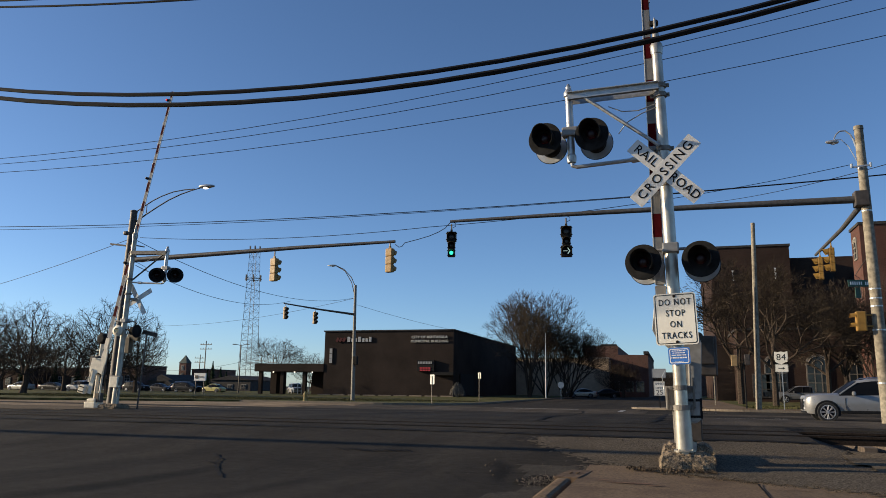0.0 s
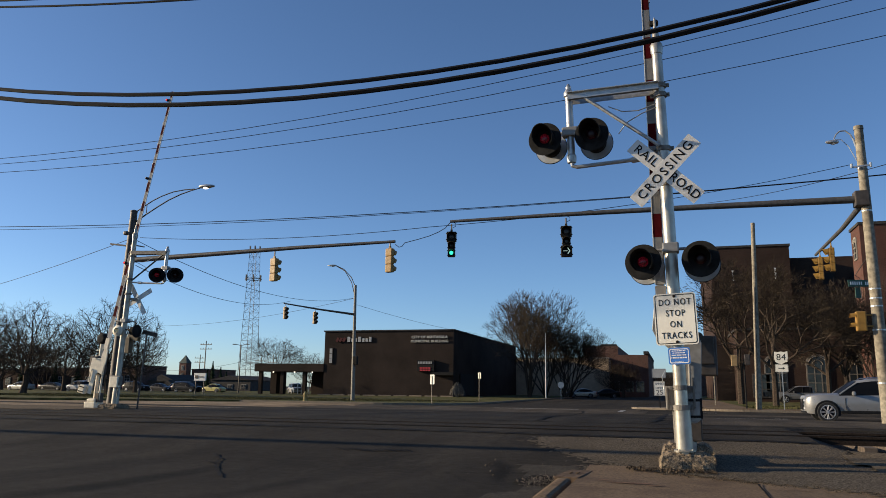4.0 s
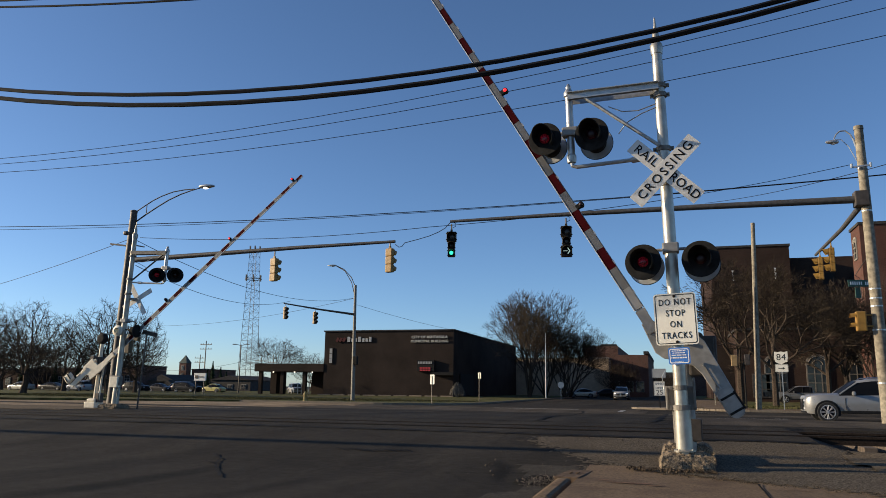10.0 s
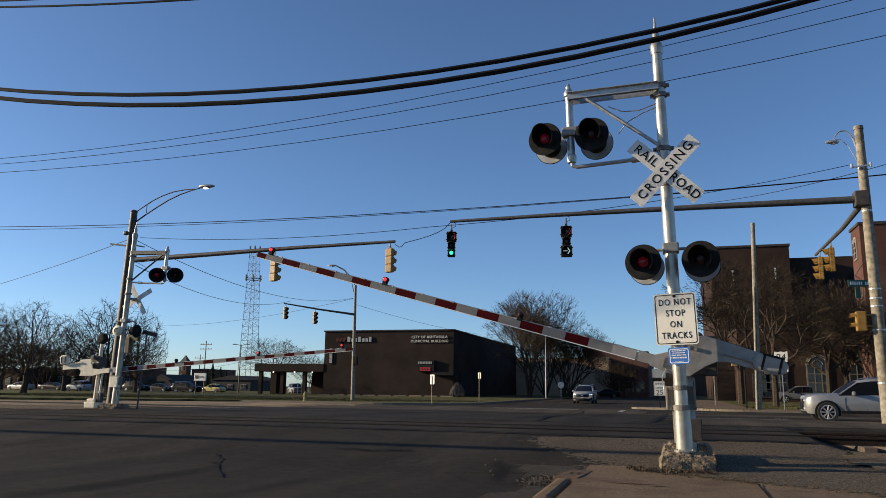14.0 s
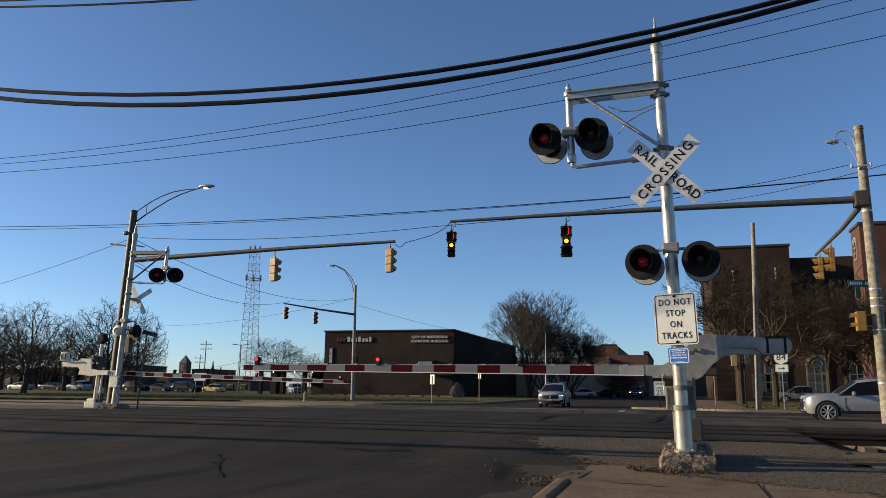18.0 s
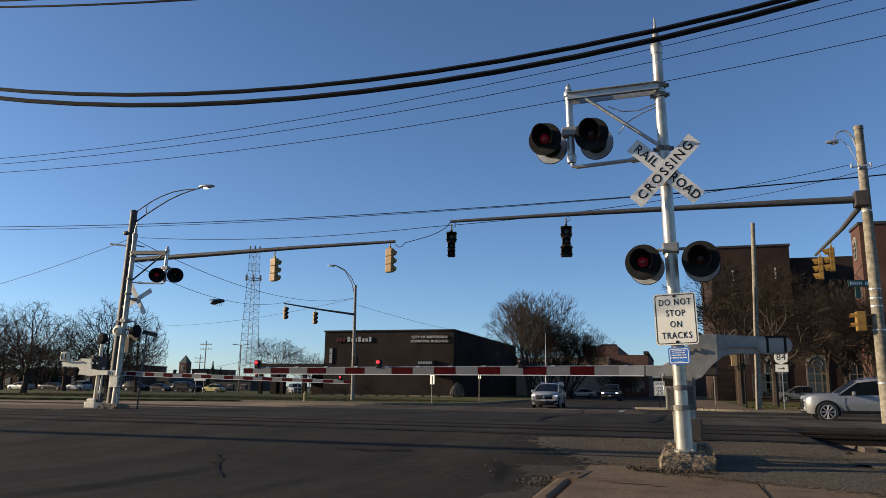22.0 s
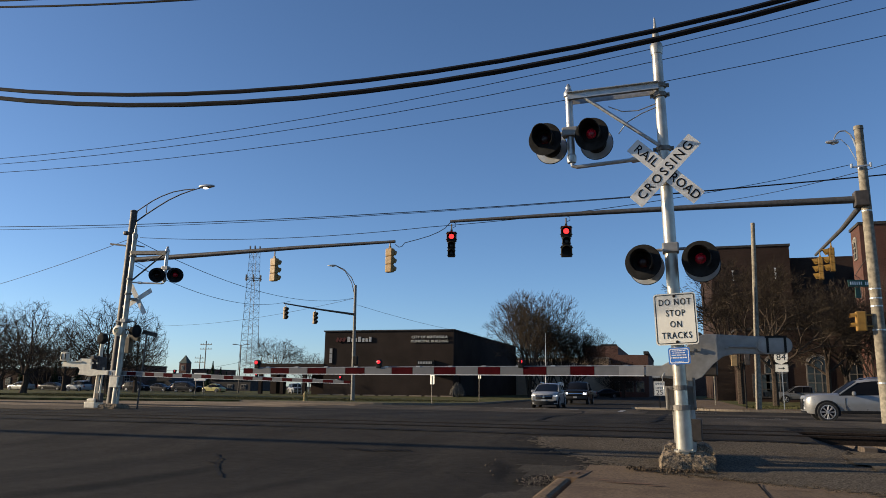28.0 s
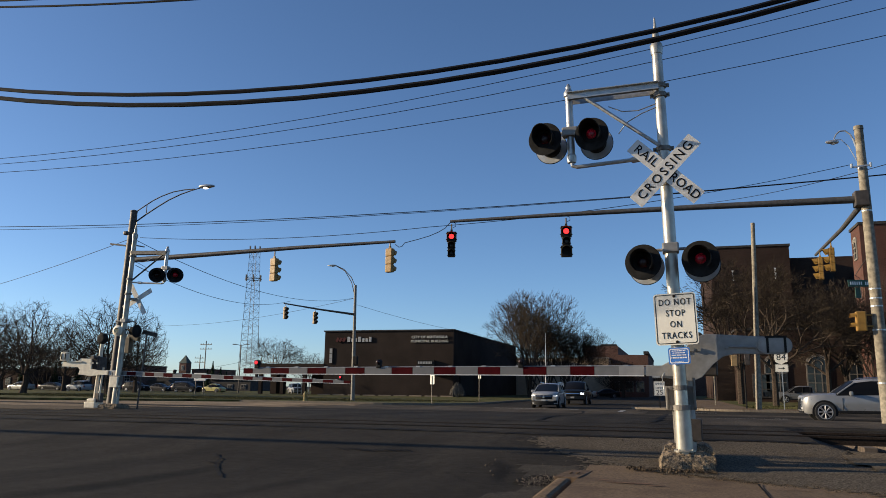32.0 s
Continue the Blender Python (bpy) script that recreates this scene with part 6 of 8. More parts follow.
part("bank_sign_bars", bm, GREYSIGN, bank, "pale bank name as plain bars")
bm = bmesh.new()
for k in range(3):
    box(bm, (-44.6 + 0.5 * k, 95.98, 7.7), (0.36, 0.1, 0.6), (0, 30, 0))
part("bank_sign_mark", bm, DARKRED, bank, "dark red sign mark")
# solid black blocks on the wall paint the shade of an entrance recess
bm = bmesh.new()
for z0, z1, x0, x1 in ((0.0, 3.0, -27.78, -27.6),):
    wall_box(bm, -30.5, -27.5, 95.2, 96.2, 2.9, 3.3)
wall_box(bm, -28.6, -27.55, 99, 106, 0.3, 3.2)
part("entrance_recess", bm, BLACKMATT, bank, "black blocks standing in for the shade of a recessed entrance")

# brick hall on the north-east block
hall = thing("brick_hall", Matrix.Translation(EYE) @ Matrix.Diagonal((1.45, 1.45, 1.45, 1)) @ Matrix.Translation(-EYE), "large red-brown brick hall with arched windows", "building")
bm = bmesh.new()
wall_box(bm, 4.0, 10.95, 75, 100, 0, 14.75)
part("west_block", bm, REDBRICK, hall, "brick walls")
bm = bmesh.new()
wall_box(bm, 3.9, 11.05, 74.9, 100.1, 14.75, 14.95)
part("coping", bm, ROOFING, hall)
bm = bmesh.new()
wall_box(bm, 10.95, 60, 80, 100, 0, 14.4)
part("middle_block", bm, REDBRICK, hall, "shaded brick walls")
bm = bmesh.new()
# walls in the lighter brick that stands in for a sunlit flank
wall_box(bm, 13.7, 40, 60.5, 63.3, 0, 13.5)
part("east_block", bm, SUNBRICK, hall, "brick walls")
bm = bmesh.new()
wall_box(bm, 13.6, 40, 60.4, 63.4, 13.5, 13.7)
part("coping", bm, ROOFING, hall)
bm = bmesh.new()
wall_box(bm, 5.2, 15.0, 66, 76, 0, 6.2)
part("front_wing", bm, REDBRICK, hall, "lower brick wing")
bm = bmesh.new()
wall_box(bm, 5.1, 15.1, 65.9, 76, 6.2, 6.4)
part("coping", bm, ROOFING, hall)
for x, z in ((5.9, 11.55), (9.62, 11.65)):
    window(hall, x, 74.98, z, z + 1.05, 0.16, pane=LIGHTPANEL, rim=REDBRICK, bars=0)
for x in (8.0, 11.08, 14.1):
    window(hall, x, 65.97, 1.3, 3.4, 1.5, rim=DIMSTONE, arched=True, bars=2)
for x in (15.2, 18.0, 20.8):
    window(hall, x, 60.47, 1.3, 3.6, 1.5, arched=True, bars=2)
window(hall, 13.67, 62.0, 11.2, 12.4, 0.7, "west", WINDOWGLASS, STONE, True)
for x in (12.4, 15.0, 17.6):
    for z in (8.0, 11.0):
        window(hall, x, 79.97, z, z + 1.7, 1.1, pane=DULLGLASS, rim=DARKBRICK, bars=0)
window(hall, 6.9, 65.97, 0.9, 2.6, 1.2, rim=DARKSTEEL, bars=1)
bm = bmesh.new()
wall_box(bm, 3.7, 5.2, 70, 75, 0, 5.0)
part("porch", bm, DARKBRICK, hall, "dark porch")

# low buildings up the side street
shop = thing("tan_shop", pose(0, 0, 0), "low tan stuccoed shop building with blank side wall", "building")
bm = bmesh.new()
wall_box(bm, -30.5, -11.0, 140, 149.9, 0, 6.9)
part("house_wall", bm, TANWALL, shop)
bm = bmesh.new()
wall_box(bm, -30.6, -10.9, 139.9, 149.9, 6.9, 7.1)
part("coping", bm, STONE, shop)
row = thing("brick_row", pose(0, 0, 0), "old brick commercial row with flat parapets", "building")
bm = bmesh.new()
wall_box(bm, -16.6, -9.9, 150, 190, 0, 9.7)
part("taller_house", bm, OLDBRICK, row)
bm = bmesh.new()
wall_box(bm, -10.8, -4.2, 146, 149.98, 0, 7.7)
wall_box(bm, -9.9, -4.2, 149.98, 190, 0, 8.0)
part("front_house", bm, OLDBRICK, row)
bm = bmesh.new()
wall_box(bm, -5.0, -4.1, 145.8, 190, 8.0, 8.5)
wall_box(bm, -13.0, -10.2, 150.2, 153, 9.7, 10.1)
part("parapet", bm, ROOFING, row)
for x in (-9.6, -7.7, -5.8):
    window(row, x, 145.98, 1.0, 2.8, 1.3, pane=WINDOWGLASS, rim=STONE)
for k in range(3):
    ob = thing("street_house", pose(4.0 + 5 * k, 190 + 45 * k, 0), "distant brick house on the side street", "building", "distant houses")
    bm = bmesh.new()
    wall_box(bm, 0, 9, 0, 20, 0, 7.5 - k)
    part("house_wall", bm, OLDBRICK if k != 1 else PALEWALL, ob)
    bm = bmesh.new()
    prism(bm, [(-0.3, 7.5 - k), (9.3, 7.5 - k), (4.5, 9.8 - k)], -0.3, 20.3)
    part("roof", bm, ROOFING, ob)
ob = thing("street_house", pose(-34, 230, 0), "distant pale house closing the street", "building", "distant houses")
bm = bmesh.new()
wall_box(bm, 0, 40, 150, 165, 0, 7)
part("house_wall", bm, GREYWALL, ob)
bm = bmesh.new()
prism(bm, [(-0.3, 7), (40.3, 7), (34, 10), (6, 10)], 149.5, 165.5)
part("roof", bm, ROOFING, ob)

# western skyline
def house(x, y, w, d, h, roof_h, wall, roof, label, windows=2):
    ob = thing("distant_house", pose(x, y, 0), label, "building", "distant houses")
    bm = bmesh.new()
    wall_box(bm, 0, w, 0, d, 0, h)
    part("house_wall", bm, wall, ob)
    bm = bmesh.new()
    if roof_h > 0:
        prism(bm, [(-0.3, h), (w + 0.3, h), (w / 2, h + roof_h)], -0.3, d + 0.3)
    else:
        wall_box(bm, -0.1, w + 0.1, -0.1, d + 0.1, h, h + 0.25)
    part("roof", bm, roof, ob)
    for k in range(windows):
        window(ob, w * (k + 0.5) / windows, -0.02, h * 0.25, h * 0.6, 1.1, bars=1)
    return ob


def stair_tower(x, y, h, w):
    ob = thing("stair_tower", pose(x, y, 0), "square brick stair tower with grey pyramid roof", "tower")
    bm = bmesh.new()
    wall_box(bm, -w / 2, w / 2, -w / 2, w / 2, 0, h)
    part("wall", bm, OLDBRICK, ob)
    bm = bmesh.new()
    bmesh.ops.create_cone(bm, cap_ends=True, segments=4, radius1=w * 0.78, radius2=0.02, depth=2.0, matrix=Matrix.Translation((0, 0, h + 1.0)) @ pose(0, 0, 0, 0, 0, 45))
    part("roof", bm, GREENROOF, ob)
    for z in (h - 1.6, h - 3.4):
        window(ob, 0, -w / 2 - 0.01, z, z + 0.9, 0.5, bars=0)
    return ob


house(-140.7, 122.2, 15.3, 12.0, 3.8, 0.0, REDBRICK, ROOFING, "long low brick flat-roofed building behind the lot", 5)
house(-127.7, 128.3, 13.7, 12.0, 4.3, 0.0, REDBRICK, ROOFING, "long low dark flat-roofed building behind the lot", 4)
house(-116.7, 133.7, 8.4, 10.0, 5.0, 0.0, OLDBRICK, ROOFING, "low brick building behind the lot", 2)
house(-105.9, 134.9, 6.7, 10.0, 1.9, 1.5, GREYWALL, ROOFING, "grey house with dark gable roof", 2)
stair_tower(-114.2, 158.5, 6.49, 2.00)
house(-113.2, 159.9, 4.8, 12.0, 4.9, 0.0, OLDBRICK, ROOFING, "old brick hall beside a tower", 2)
house(-96.3, 143.1, 9.8, 14.0, 2.4, 1.0, GREYWALL, ROOFING, "dark low house with shallow roof", 3)
house(-96.8, 127.3, 3.0, 8.0, 0.6, 1.6, PALEWALL, ROOFING, "pale cottage with gable", 1)


# lattice mast
def lattice_tower(cx, cy, h, w0, w1):
    root = thing("lattice_tower", pose(cx, cy, 0), "tall grey steel lattice radio tower", "tower")
    corner = lambda k, z: Vector((((w0 + (w1 - w0) * z / h) / 2) * (1 if k in (0, 1) else -1), ((w0 + (w1 - w0) * z / h) / 2) * (1 if k in (1, 2) else -1), z))
    for k in range(4):
        bm = bmesh.new()
        tube(bm, [corner(k, 0), corner(k, h)], 0.06, 6, 0.045)
        part("leg", bm, ARMSTEEL, root)
    n = 20
    for k in range(4):
        bm = bmesh.new()
        for i in range(n):
            z0, z1 = h * i / n, h * (i + 1) / n
            tube(bm, [corner(k, z0), corner((k + 1) % 4, z1)], 0.024, 4)
            tube(bm, [corner((k + 1) % 4, z0), corner(k, z1)], 0.024, 4) if i % 2 else None
            tube(bm, [corner(k, z1), corner((k + 1) % 4, z1)], 0.024, 4)
        part("bracing", bm, ARMSTEEL, root)
    for z, r in ((h * 0.79, 1.9), (h, 1.3)):
        bm = bmesh.new()
        tube(bm, [(r * math.cos(radians(a)), r * math.sin(radians(a)), z) for a in range(0, 361, 30)], 0.08, 5)
        for a in range(0, 360, 60):
            box(bm, (r * math.cos(radians(a)), r * math.sin(radians(a)), z + 0.3), (0.25, 0.25, 1.3))
        part("antenna_ring", bm, ARMSTEEL, root)
    return root


lattice_tower(-94.1, 154.3, 33.0, 3.5, 1.7)

for x, y, h, both in ((-65.8, 105.4, 7.7, True), (-61, 150, 9.5, True)):
    root = thing("parking_lamp", pose(x, y, 0), "slim parking lot light pole", "street lamp", "parking lamps")
    bm = bmesh.new()
    cyl(bm, (0, 0, 0), (0, 0, h), 0.1, 0.07, 10)
    part("pole", bm, DARKSTEEL, root)
    bm = bmesh.new()
    for s in (-1, 1):
        tube(bm, [(0, 0, h - 0.2), (s * 0.6, 0, h), (s * 1.0, 0, h + 0.05)], 0.04, 6)
        box(bm, (s * 1.2, 0, h + 0.05), (0.6, 0.3, 0.14), bevel=0.03)
    part("lamp_head", bm, DARKSTEEL, root)
for x, y, h in ((-120, 175, 13), (-108, 190, 10), (-100, 170, 8.5), (-132, 190, 10)):
    root = thing("distant_utility_pole", pose(x, y, 0), "distant wooden utility pole with crossarms", "utility pole", "distant utility poles")
    bm = bmesh.new()
    cyl(bm, (0, 0, 0), (0, 0, h), 0.18, 0.12, 8)
    part("pole", bm, WOODPOLE, root)
    for z in (h - 1.0, h - 2.2):
        bm = bmesh.new()
        box(bm, (0, 0, z), (3.6, 0.14, 0.16))
        for q in (-1.6, -0.8, 0.8, 1.6):
            cyl(bm, (q, 0, z), (q, 0, z + 0.35), 0.06, seg=6)
        part("crossarm", bm, WOODPOLE, root)
bm = bmesh.new()
box(bm, (-57.31, 82.8, 2.26), (1.7, 0.2, 0.95), bevel=0.03)
bs = part("board_sign", bm, WHITEPAINT)
tagged(bs, "white bank sign board on two posts", "sign board")
for x in (-57.91, -56.71):
    bm = bmesh.new()
    cyl(bm, (x, 82.8, 0), (x, 82.8, 1.85), 0.06, seg=8)
    part("sign_post", bm, DARKSTEEL, bs)
bm = bmesh.new()
box(bm, (-57.76, 82.68, 2.26), (0.45, 0.03, 0.4), (0, 0, 0), bevel=0.01)
box(bm, (-57.11, 82.68, 2.26), (0.75, 0.03, 0.14))
part("sign_mark", bm, DARKSTEEL, bs, "dark plain sign mark")


# ---- trees ----
def bare_tree(seed, h, rad, cz, rz, stems=1, count=1500, thin=0.017, low=0.2):
    """Trunk mesh and crown mesh of a leafless tree that grows towards points spread in a dome."""
    rng = np.random.default_rng(seed)
    step = 0.36
    pts = rng.normal(size=(count * 3, 3))
    pts /= np.linalg.norm(pts, axis=1)[:, None]
    pts *= (rng.random(count * 3) ** 0.42)[:, None]
    lump = 1 + 0.16 * np.sin(3 * np.arctan2(pts[:, 1], pts[:, 0]) + seed) * np.cos(2.2 * pts[:, 2] + seed)
    pts = pts * lump[:, None] * np.array([rad, rad, rz]) + np.array([0, 0, cz])
    pts = pts[pts[:, 2] > low * h][:count]
    pos, par = [], []
    for k in range(stems):
        a = 6.283 * k / stems + rng.uniform(-0.4, 0.4)
        lean = 0.04 if stems == 1 else rng.uniform(0.15, 0.5)
        p = np.array([0.18 * (stems > 1) * math.cos(a), 0.18 * (stems > 1) * math.sin(a), -0.15])
        d = np.array([lean * math.cos(a), lean * math.sin(a), 1.0])
        last = -1
        for i in range(int((low * h * (1.0 if stems == 1 else 1.15)) / step) + 1):
            pos.append(p.copy())
            par.append(last)
            last = len(pos) - 1
            p = p + (d + rng.normal(0, 0.09, 3)) * step
    near = np.zeros(len(pts), int)
    dist = np.full(len(pts), 1e9)

    def update(first):
        q = np.array(pos[first:])
        m = np.linalg.norm(pts[:, None, :] - q[None, :, :], axis=2)
        j = m.argmin(axis=1)
        v = m[np.arange(len(pts)), j]
        better = v < dist
        near[better] = j[better] + first
        dist[better] = v[better]

    update(0)
    for it in range(90):
        if len(pts) < 4:
            break
        reach = dist < (30 if it < 6 else 5.0)
        if not reach.any():
            break
        first = len(pos)
        pull = {}
        for i in np.nonzero(reach)[0]:
            g = pts[i] - pos[near[i]]
            v = g / (np.linalg.norm(g) + 1e-6)
            pull[near[i]] = pull.get(near[i], 0) + v
        for k, v in pull.items():
            v = v / (np.linalg.norm(v) + 1e-6) + rng.normal(0, 0.22, 3) + np.array([0, 0, 0.12])
            pos.append(pos[k] + v / np.linalg.norm(v) * step)
            par.append(k)
        update(first)
        keep = dist > 0.62
        pts, near, dist = pts[keep], near[keep], dist[keep]
    n = len(pos)
    kids = [[] for _ in range(n)]
    for i, p in enumerate(par):
        if p >= 0:
            kids[p].append(i)
    power = np.zeros(n)
    for i in range(n - 1, -1, -1):
        power[i] = thin ** 2.1 if not kids[i] else power[i]
        if par[i] >= 0:
            power[par[i]] += power[i]
    size = np.minimum(power ** (1 / 2.1) * 1.15, 0.42)
    chains = []
    starts = [(i, None) for i in range(n) if par[i] < 0]
    while starts:
        i, root = starts.pop()
        line, rr = ([pos[root]], [size[i]]) if root is not None else ([], [])
        while True:
            line.append(pos[i])
            rr.append(size[i])
            if not kids[i]:
                break
            ks = sorted(kids[i], key=lambda k: -size[k])
            starts += [(k, i) for k in ks[1:]]
            i = ks[0]
        chains.append((line, rr))
    # fine twigs at and near the ends
    for i in range(n):
        if size[i] < thin * 2.4 and par[i] >= 0:
            d = pos[i] - pos[par[i]]
            d = d / (np.linalg.norm(d) + 1e-6)
            for _ in range(4 if not kids[i] else 2):
                v = d * 0.7 + rng.normal(0, 0.62, 3)
                v[2] += 0.15
                v /= np.linalg.norm(v)
                ln = rng.uniform(0.35, 0.85)
                m = pos[i] + v * ln * 0.5 + rng.normal(0, 0.05, 3)
                chains.append(([pos[i], m, m + (v + rng.normal(0, 0.35, 3)) * ln * 0.5], [thin * 0.8, thin * 0.7, thin * 0.4]))
    f = h / max(p[2] for line, _ in chains for p in line)

    def mesh_of(name, thick, material):
        vs, fs = [], []
        for line, rr in chains:
            if (rr[0] > 0.075) != thick:
                continue
            seg = 7 if thick else 3
            base = len(vs)
            for i, p in enumerate(line):
                d = Vector(line[min(i + 1, len(line) - 1)] - line[max(i - 1, 0)])
                u = d.orthogonal().normalized()
                v = d.cross(u).normalized()
                flare = 1 + 0.5 * math.exp(-p[2] * 2.5) if thick else 1
                for k in range(seg):
                    c, s = math.cos(2 * math.pi * k / seg), math.sin(2 * math.pi * k / seg)
                    w = Vector(p) * f + (u * c + v * s) * rr[i] * flare
                    vs.append((w.x, w.y, w.z))
            for i in range(len(line) - 1):
                for k in range(seg):
                    a, b = base + i * seg + k, base + i * seg + (k + 1) % seg
                    fs.append((a, b, b + seg, a + seg))
        me = bpy.data.meshes.new(name)
        me.from_pydata(vs, [], fs)
        me.materials.append(material)
        return me

    return mesh_of("trunk", True, BARK), mesh_of("crown", False, TWIG)


def fan_tree(seed, h, stems, lean, trunk, levels=7, ratio=0.79, spread=(16, 36), thick=0.15, droop=0.0):
    """Trunk mesh and crown mesh of a leafless tree whose limbs fork again and again into fine radiating twigs."""
    rng = random.Random(seed)
    chains = []
    first = (h - trunk) * (1 - ratio) / (1 - ratio ** (levels + 1)) * 1.12

    def turned(d, angle, roll):
        u = d.orthogonal().normalized()
        side = u * math.cos(roll) + d.cross(u).normalized() * math.sin(roll)
        return (d * math.cos(angle) + side * math.sin(angle)).normalized()

    def limb(p, d, length, r, level):
        line, rr = [p.copy()], [r]
        n = 3 if level < 4 else 2
        for k in range(n):
            d = (d + Vector((rng.gauss(0, 0.09), rng.gauss(0, 0.09), rng.gauss(0.05, 0.06) - droop * level * 0.03))).normalized()
            p = p + d * length / n
            line.append(p.copy())
            rr.append(r * (1 - 0.28 * (k + 1) / n))
            if level >= 2 and k < n - 1 and rng.random() < 0.62:
                limb(p, turned(d, radians(rng.uniform(30, 58)), rng.uniform(0, 6.283)), length * rng.uniform(0.45, 0.7), r * 0.45, min(levels, level + 2))
        chains.append((line, rr))
        if level >= levels:
            for _ in range(4):
                v = turned(d, radians(rng.uniform(8, 50)), rng.uniform(0, 6.283))
                q = p + v * length * rng.uniform(0.4, 0.8)
                chains.append(([p, q, q + (v + Vector((0, 0, 0.25))) * length * 0.3], [r * 0.75, r * 0.65, r * 0.45]))
            return
        roll = rng.uniform(0, 6.283)
        forks = 3 if rng.random() < 0.2 else 2
        for k in range(forks):
            limb(p, turned(d, radians(rng.uniform(*spread)), roll + 6.283 * k / forks + rng.uniform(-0.4, 0.4)), length * ratio * rng.uniform(0.82, 1.12), max(0.016, r * rng.uniform(0.64, 0.74)), level + 1)

    top = Vector((0, 0, trunk))
    if trunk > 0.5:
        chains.append(([Vector((0, 0, -0.15)), Vector((0.04, 0.02, trunk * 0.5)), top], [thick * 2.0, thick * 1.75, thick * 1.65]))
    for k in range(stems):
        a = 6.283 * (k + rng.uniform(-0.3, 0.3)) / stems
        t = rng.uniform(*lean) if k else lean[0] * 0.5
        start = top + Vector((math.cos(a), math.sin(a), 0)) * (0.16 if trunk < 0.5 else 0.05) - Vector((0, 0, 0.15 if trunk < 0.5 else rng.uniform(0, 0.25) * trunk))
        limb(start, Vector((math.cos(a) * math.sin(t), math.sin(a) * math.sin(t), math.cos(t))), first * (1.0 if trunk < 0.5 else rng.uniform(0.9, 1.1)), thick * rng.uniform(0.85, 1.1), 0)
    f = h / max(p.z for line, _ in chains for p in line)

    def mesh_of(name, big, material):
        vs, fs = [], []
        for line, rr in chains:
            if (rr[0] > 0.06) != big:
                continue
            seg = 7 if big else 3
            base = len(vs)
            for i, p in enumerate(line):
                d = line[min(i + 1, len(line) - 1)] - line[max(i - 1, 0)]
                u = d.orthogonal().normalized()
                v = d.cross(u).normalized()
                for k in range(seg):
                    c, q = math.cos(2 * math.pi * k / seg), math.sin(2 * math.pi * k / seg)
                    vs.append(tuple(p * f + (u * c + v * q) * rr[i]))
            for i in range(len(line) - 1):
                for k in range(seg):
                    a, b = base + i * seg + k, base + i * seg + (k + 1) % seg
                    fs.append((a, b, b + seg, a + seg))
        me = bpy.data.meshes.new(name)
        me.from_pydata(vs, [], fs)
        me.materials.append(material)
        return me

    return mesh_of("trunk", True, BARK), mesh_of("crown", False, TWIG)


def plant(meshes, m, label):
    root = thing("tree", m, label, "tree", "bare street trees")
    for name, me in zip(("trunk", "crown"), meshes):
        o = new(name, me)
        o.parent = root
    return root


T_WIDE = bare_tree(11, 11.0, 6.2, 6.4, 4.6, 1, 2300)
T_WIDE2 = bare_tree(23, 11.0, 5.8, 6.2, 4.8, 1, 2200)
T_DOME = fan_tree(7, 14.6, 9, (0.15, 0.85), 0.3, 6, 0.77, (14, 34), 0.15)
T_MULTI = fan_tree(5, 12.5, 7, (0.2, 0.9), 0.3, 6, 0.77, (14, 34), 0.13)
T_TALL = fan_tree(41, 14.6, 5, (0.25, 0.95), 4.6, 6, 0.79, (16, 38), 0.15, 0.4)
T_STREET = fan_tree(63, 12.6, 5, (0.4, 1.05), 3.9, 6, 0.79, (16, 38), 0.14, 0.5)
T_BELT = fan_tree(19, 12.0, 5, (0.3, 0.9), 1.6, 5, 0.78, (16, 40), 0.13, 0.3)


def conifer(m, h):
    """A dark narrow evergreen: trunk and many drooping sprays."""
    root = thing("evergreen", m, "dark narrow distant evergreen tree", "tree", "evergreens")
    bm = bmesh.new()
    cyl(bm, (0, 0, -0.1), (0, 0, h * 0.9), 0.14, 0.03, 8)
    part("trunk", bm, BARK, root)
    rng = random.Random(int(h * 100))
    bm = bmesh.new()
    for _ in range(420):
        t = rng.random() ** 0.8
        z = h * (0.1 + 0.9 * t)
        rr = h * 0.2 * (1 - t) * rng.uniform(0.5, 1.1) + 0.05
        a = rng.uniform(0, 6.28)
        c, e = Vector((rr * 0.3 * math.cos(a), rr * 0.3 * math.sin(a), z + 0.1)), Vector((rr * math.cos(a), rr * math.sin(a), z - 0.15))
        s = Vector((-math.sin(a), math.cos(a), 0.2)) * (0.12 + 0.12 * (1 - t))
        bm.faces.new([bm.verts.new(v) for v in (c + s, c - s, e - s * 0.5, e + s * 0.5)])
    part("crown", bm, EVERGREEN, root)
    return root


def shrub(m, h):
    """A rounded leafless shrub of many arching stems."""
    root = thing("shrub", m, "grey leafless rounded shrub by the building", "shrub")
    rng = random.Random(9)
    bm = bmesh.new()
    for _ in range(300):
        a, b = rng.uniform(0, 6.28), rng.uniform(0.1, 1.0)
        pts = [(0.1 * math.cos(a), 0.1 * math.sin(a), 0), (0.6 * b * math.cos(a), 0.6 * b * math.sin(a), h * 0.72 * (1.1 - 0.3 * b)), (0.95 * b * math.cos(a), 0.95 * b * math.sin(a), h * rng.uniform(0.75, 1.0) * (1.0 - 0.6 * b * b)), (1.02 * b * math.cos(a), 1.02 * b * math.sin(a), h * rng.uniform(0.1, 0.5) * (1.0 - 0.6 * b * b))]
        tube(bm, pts, 0.016, 3, 0.008, False)
    part("stems", bm, SHRUB, root)
    return root


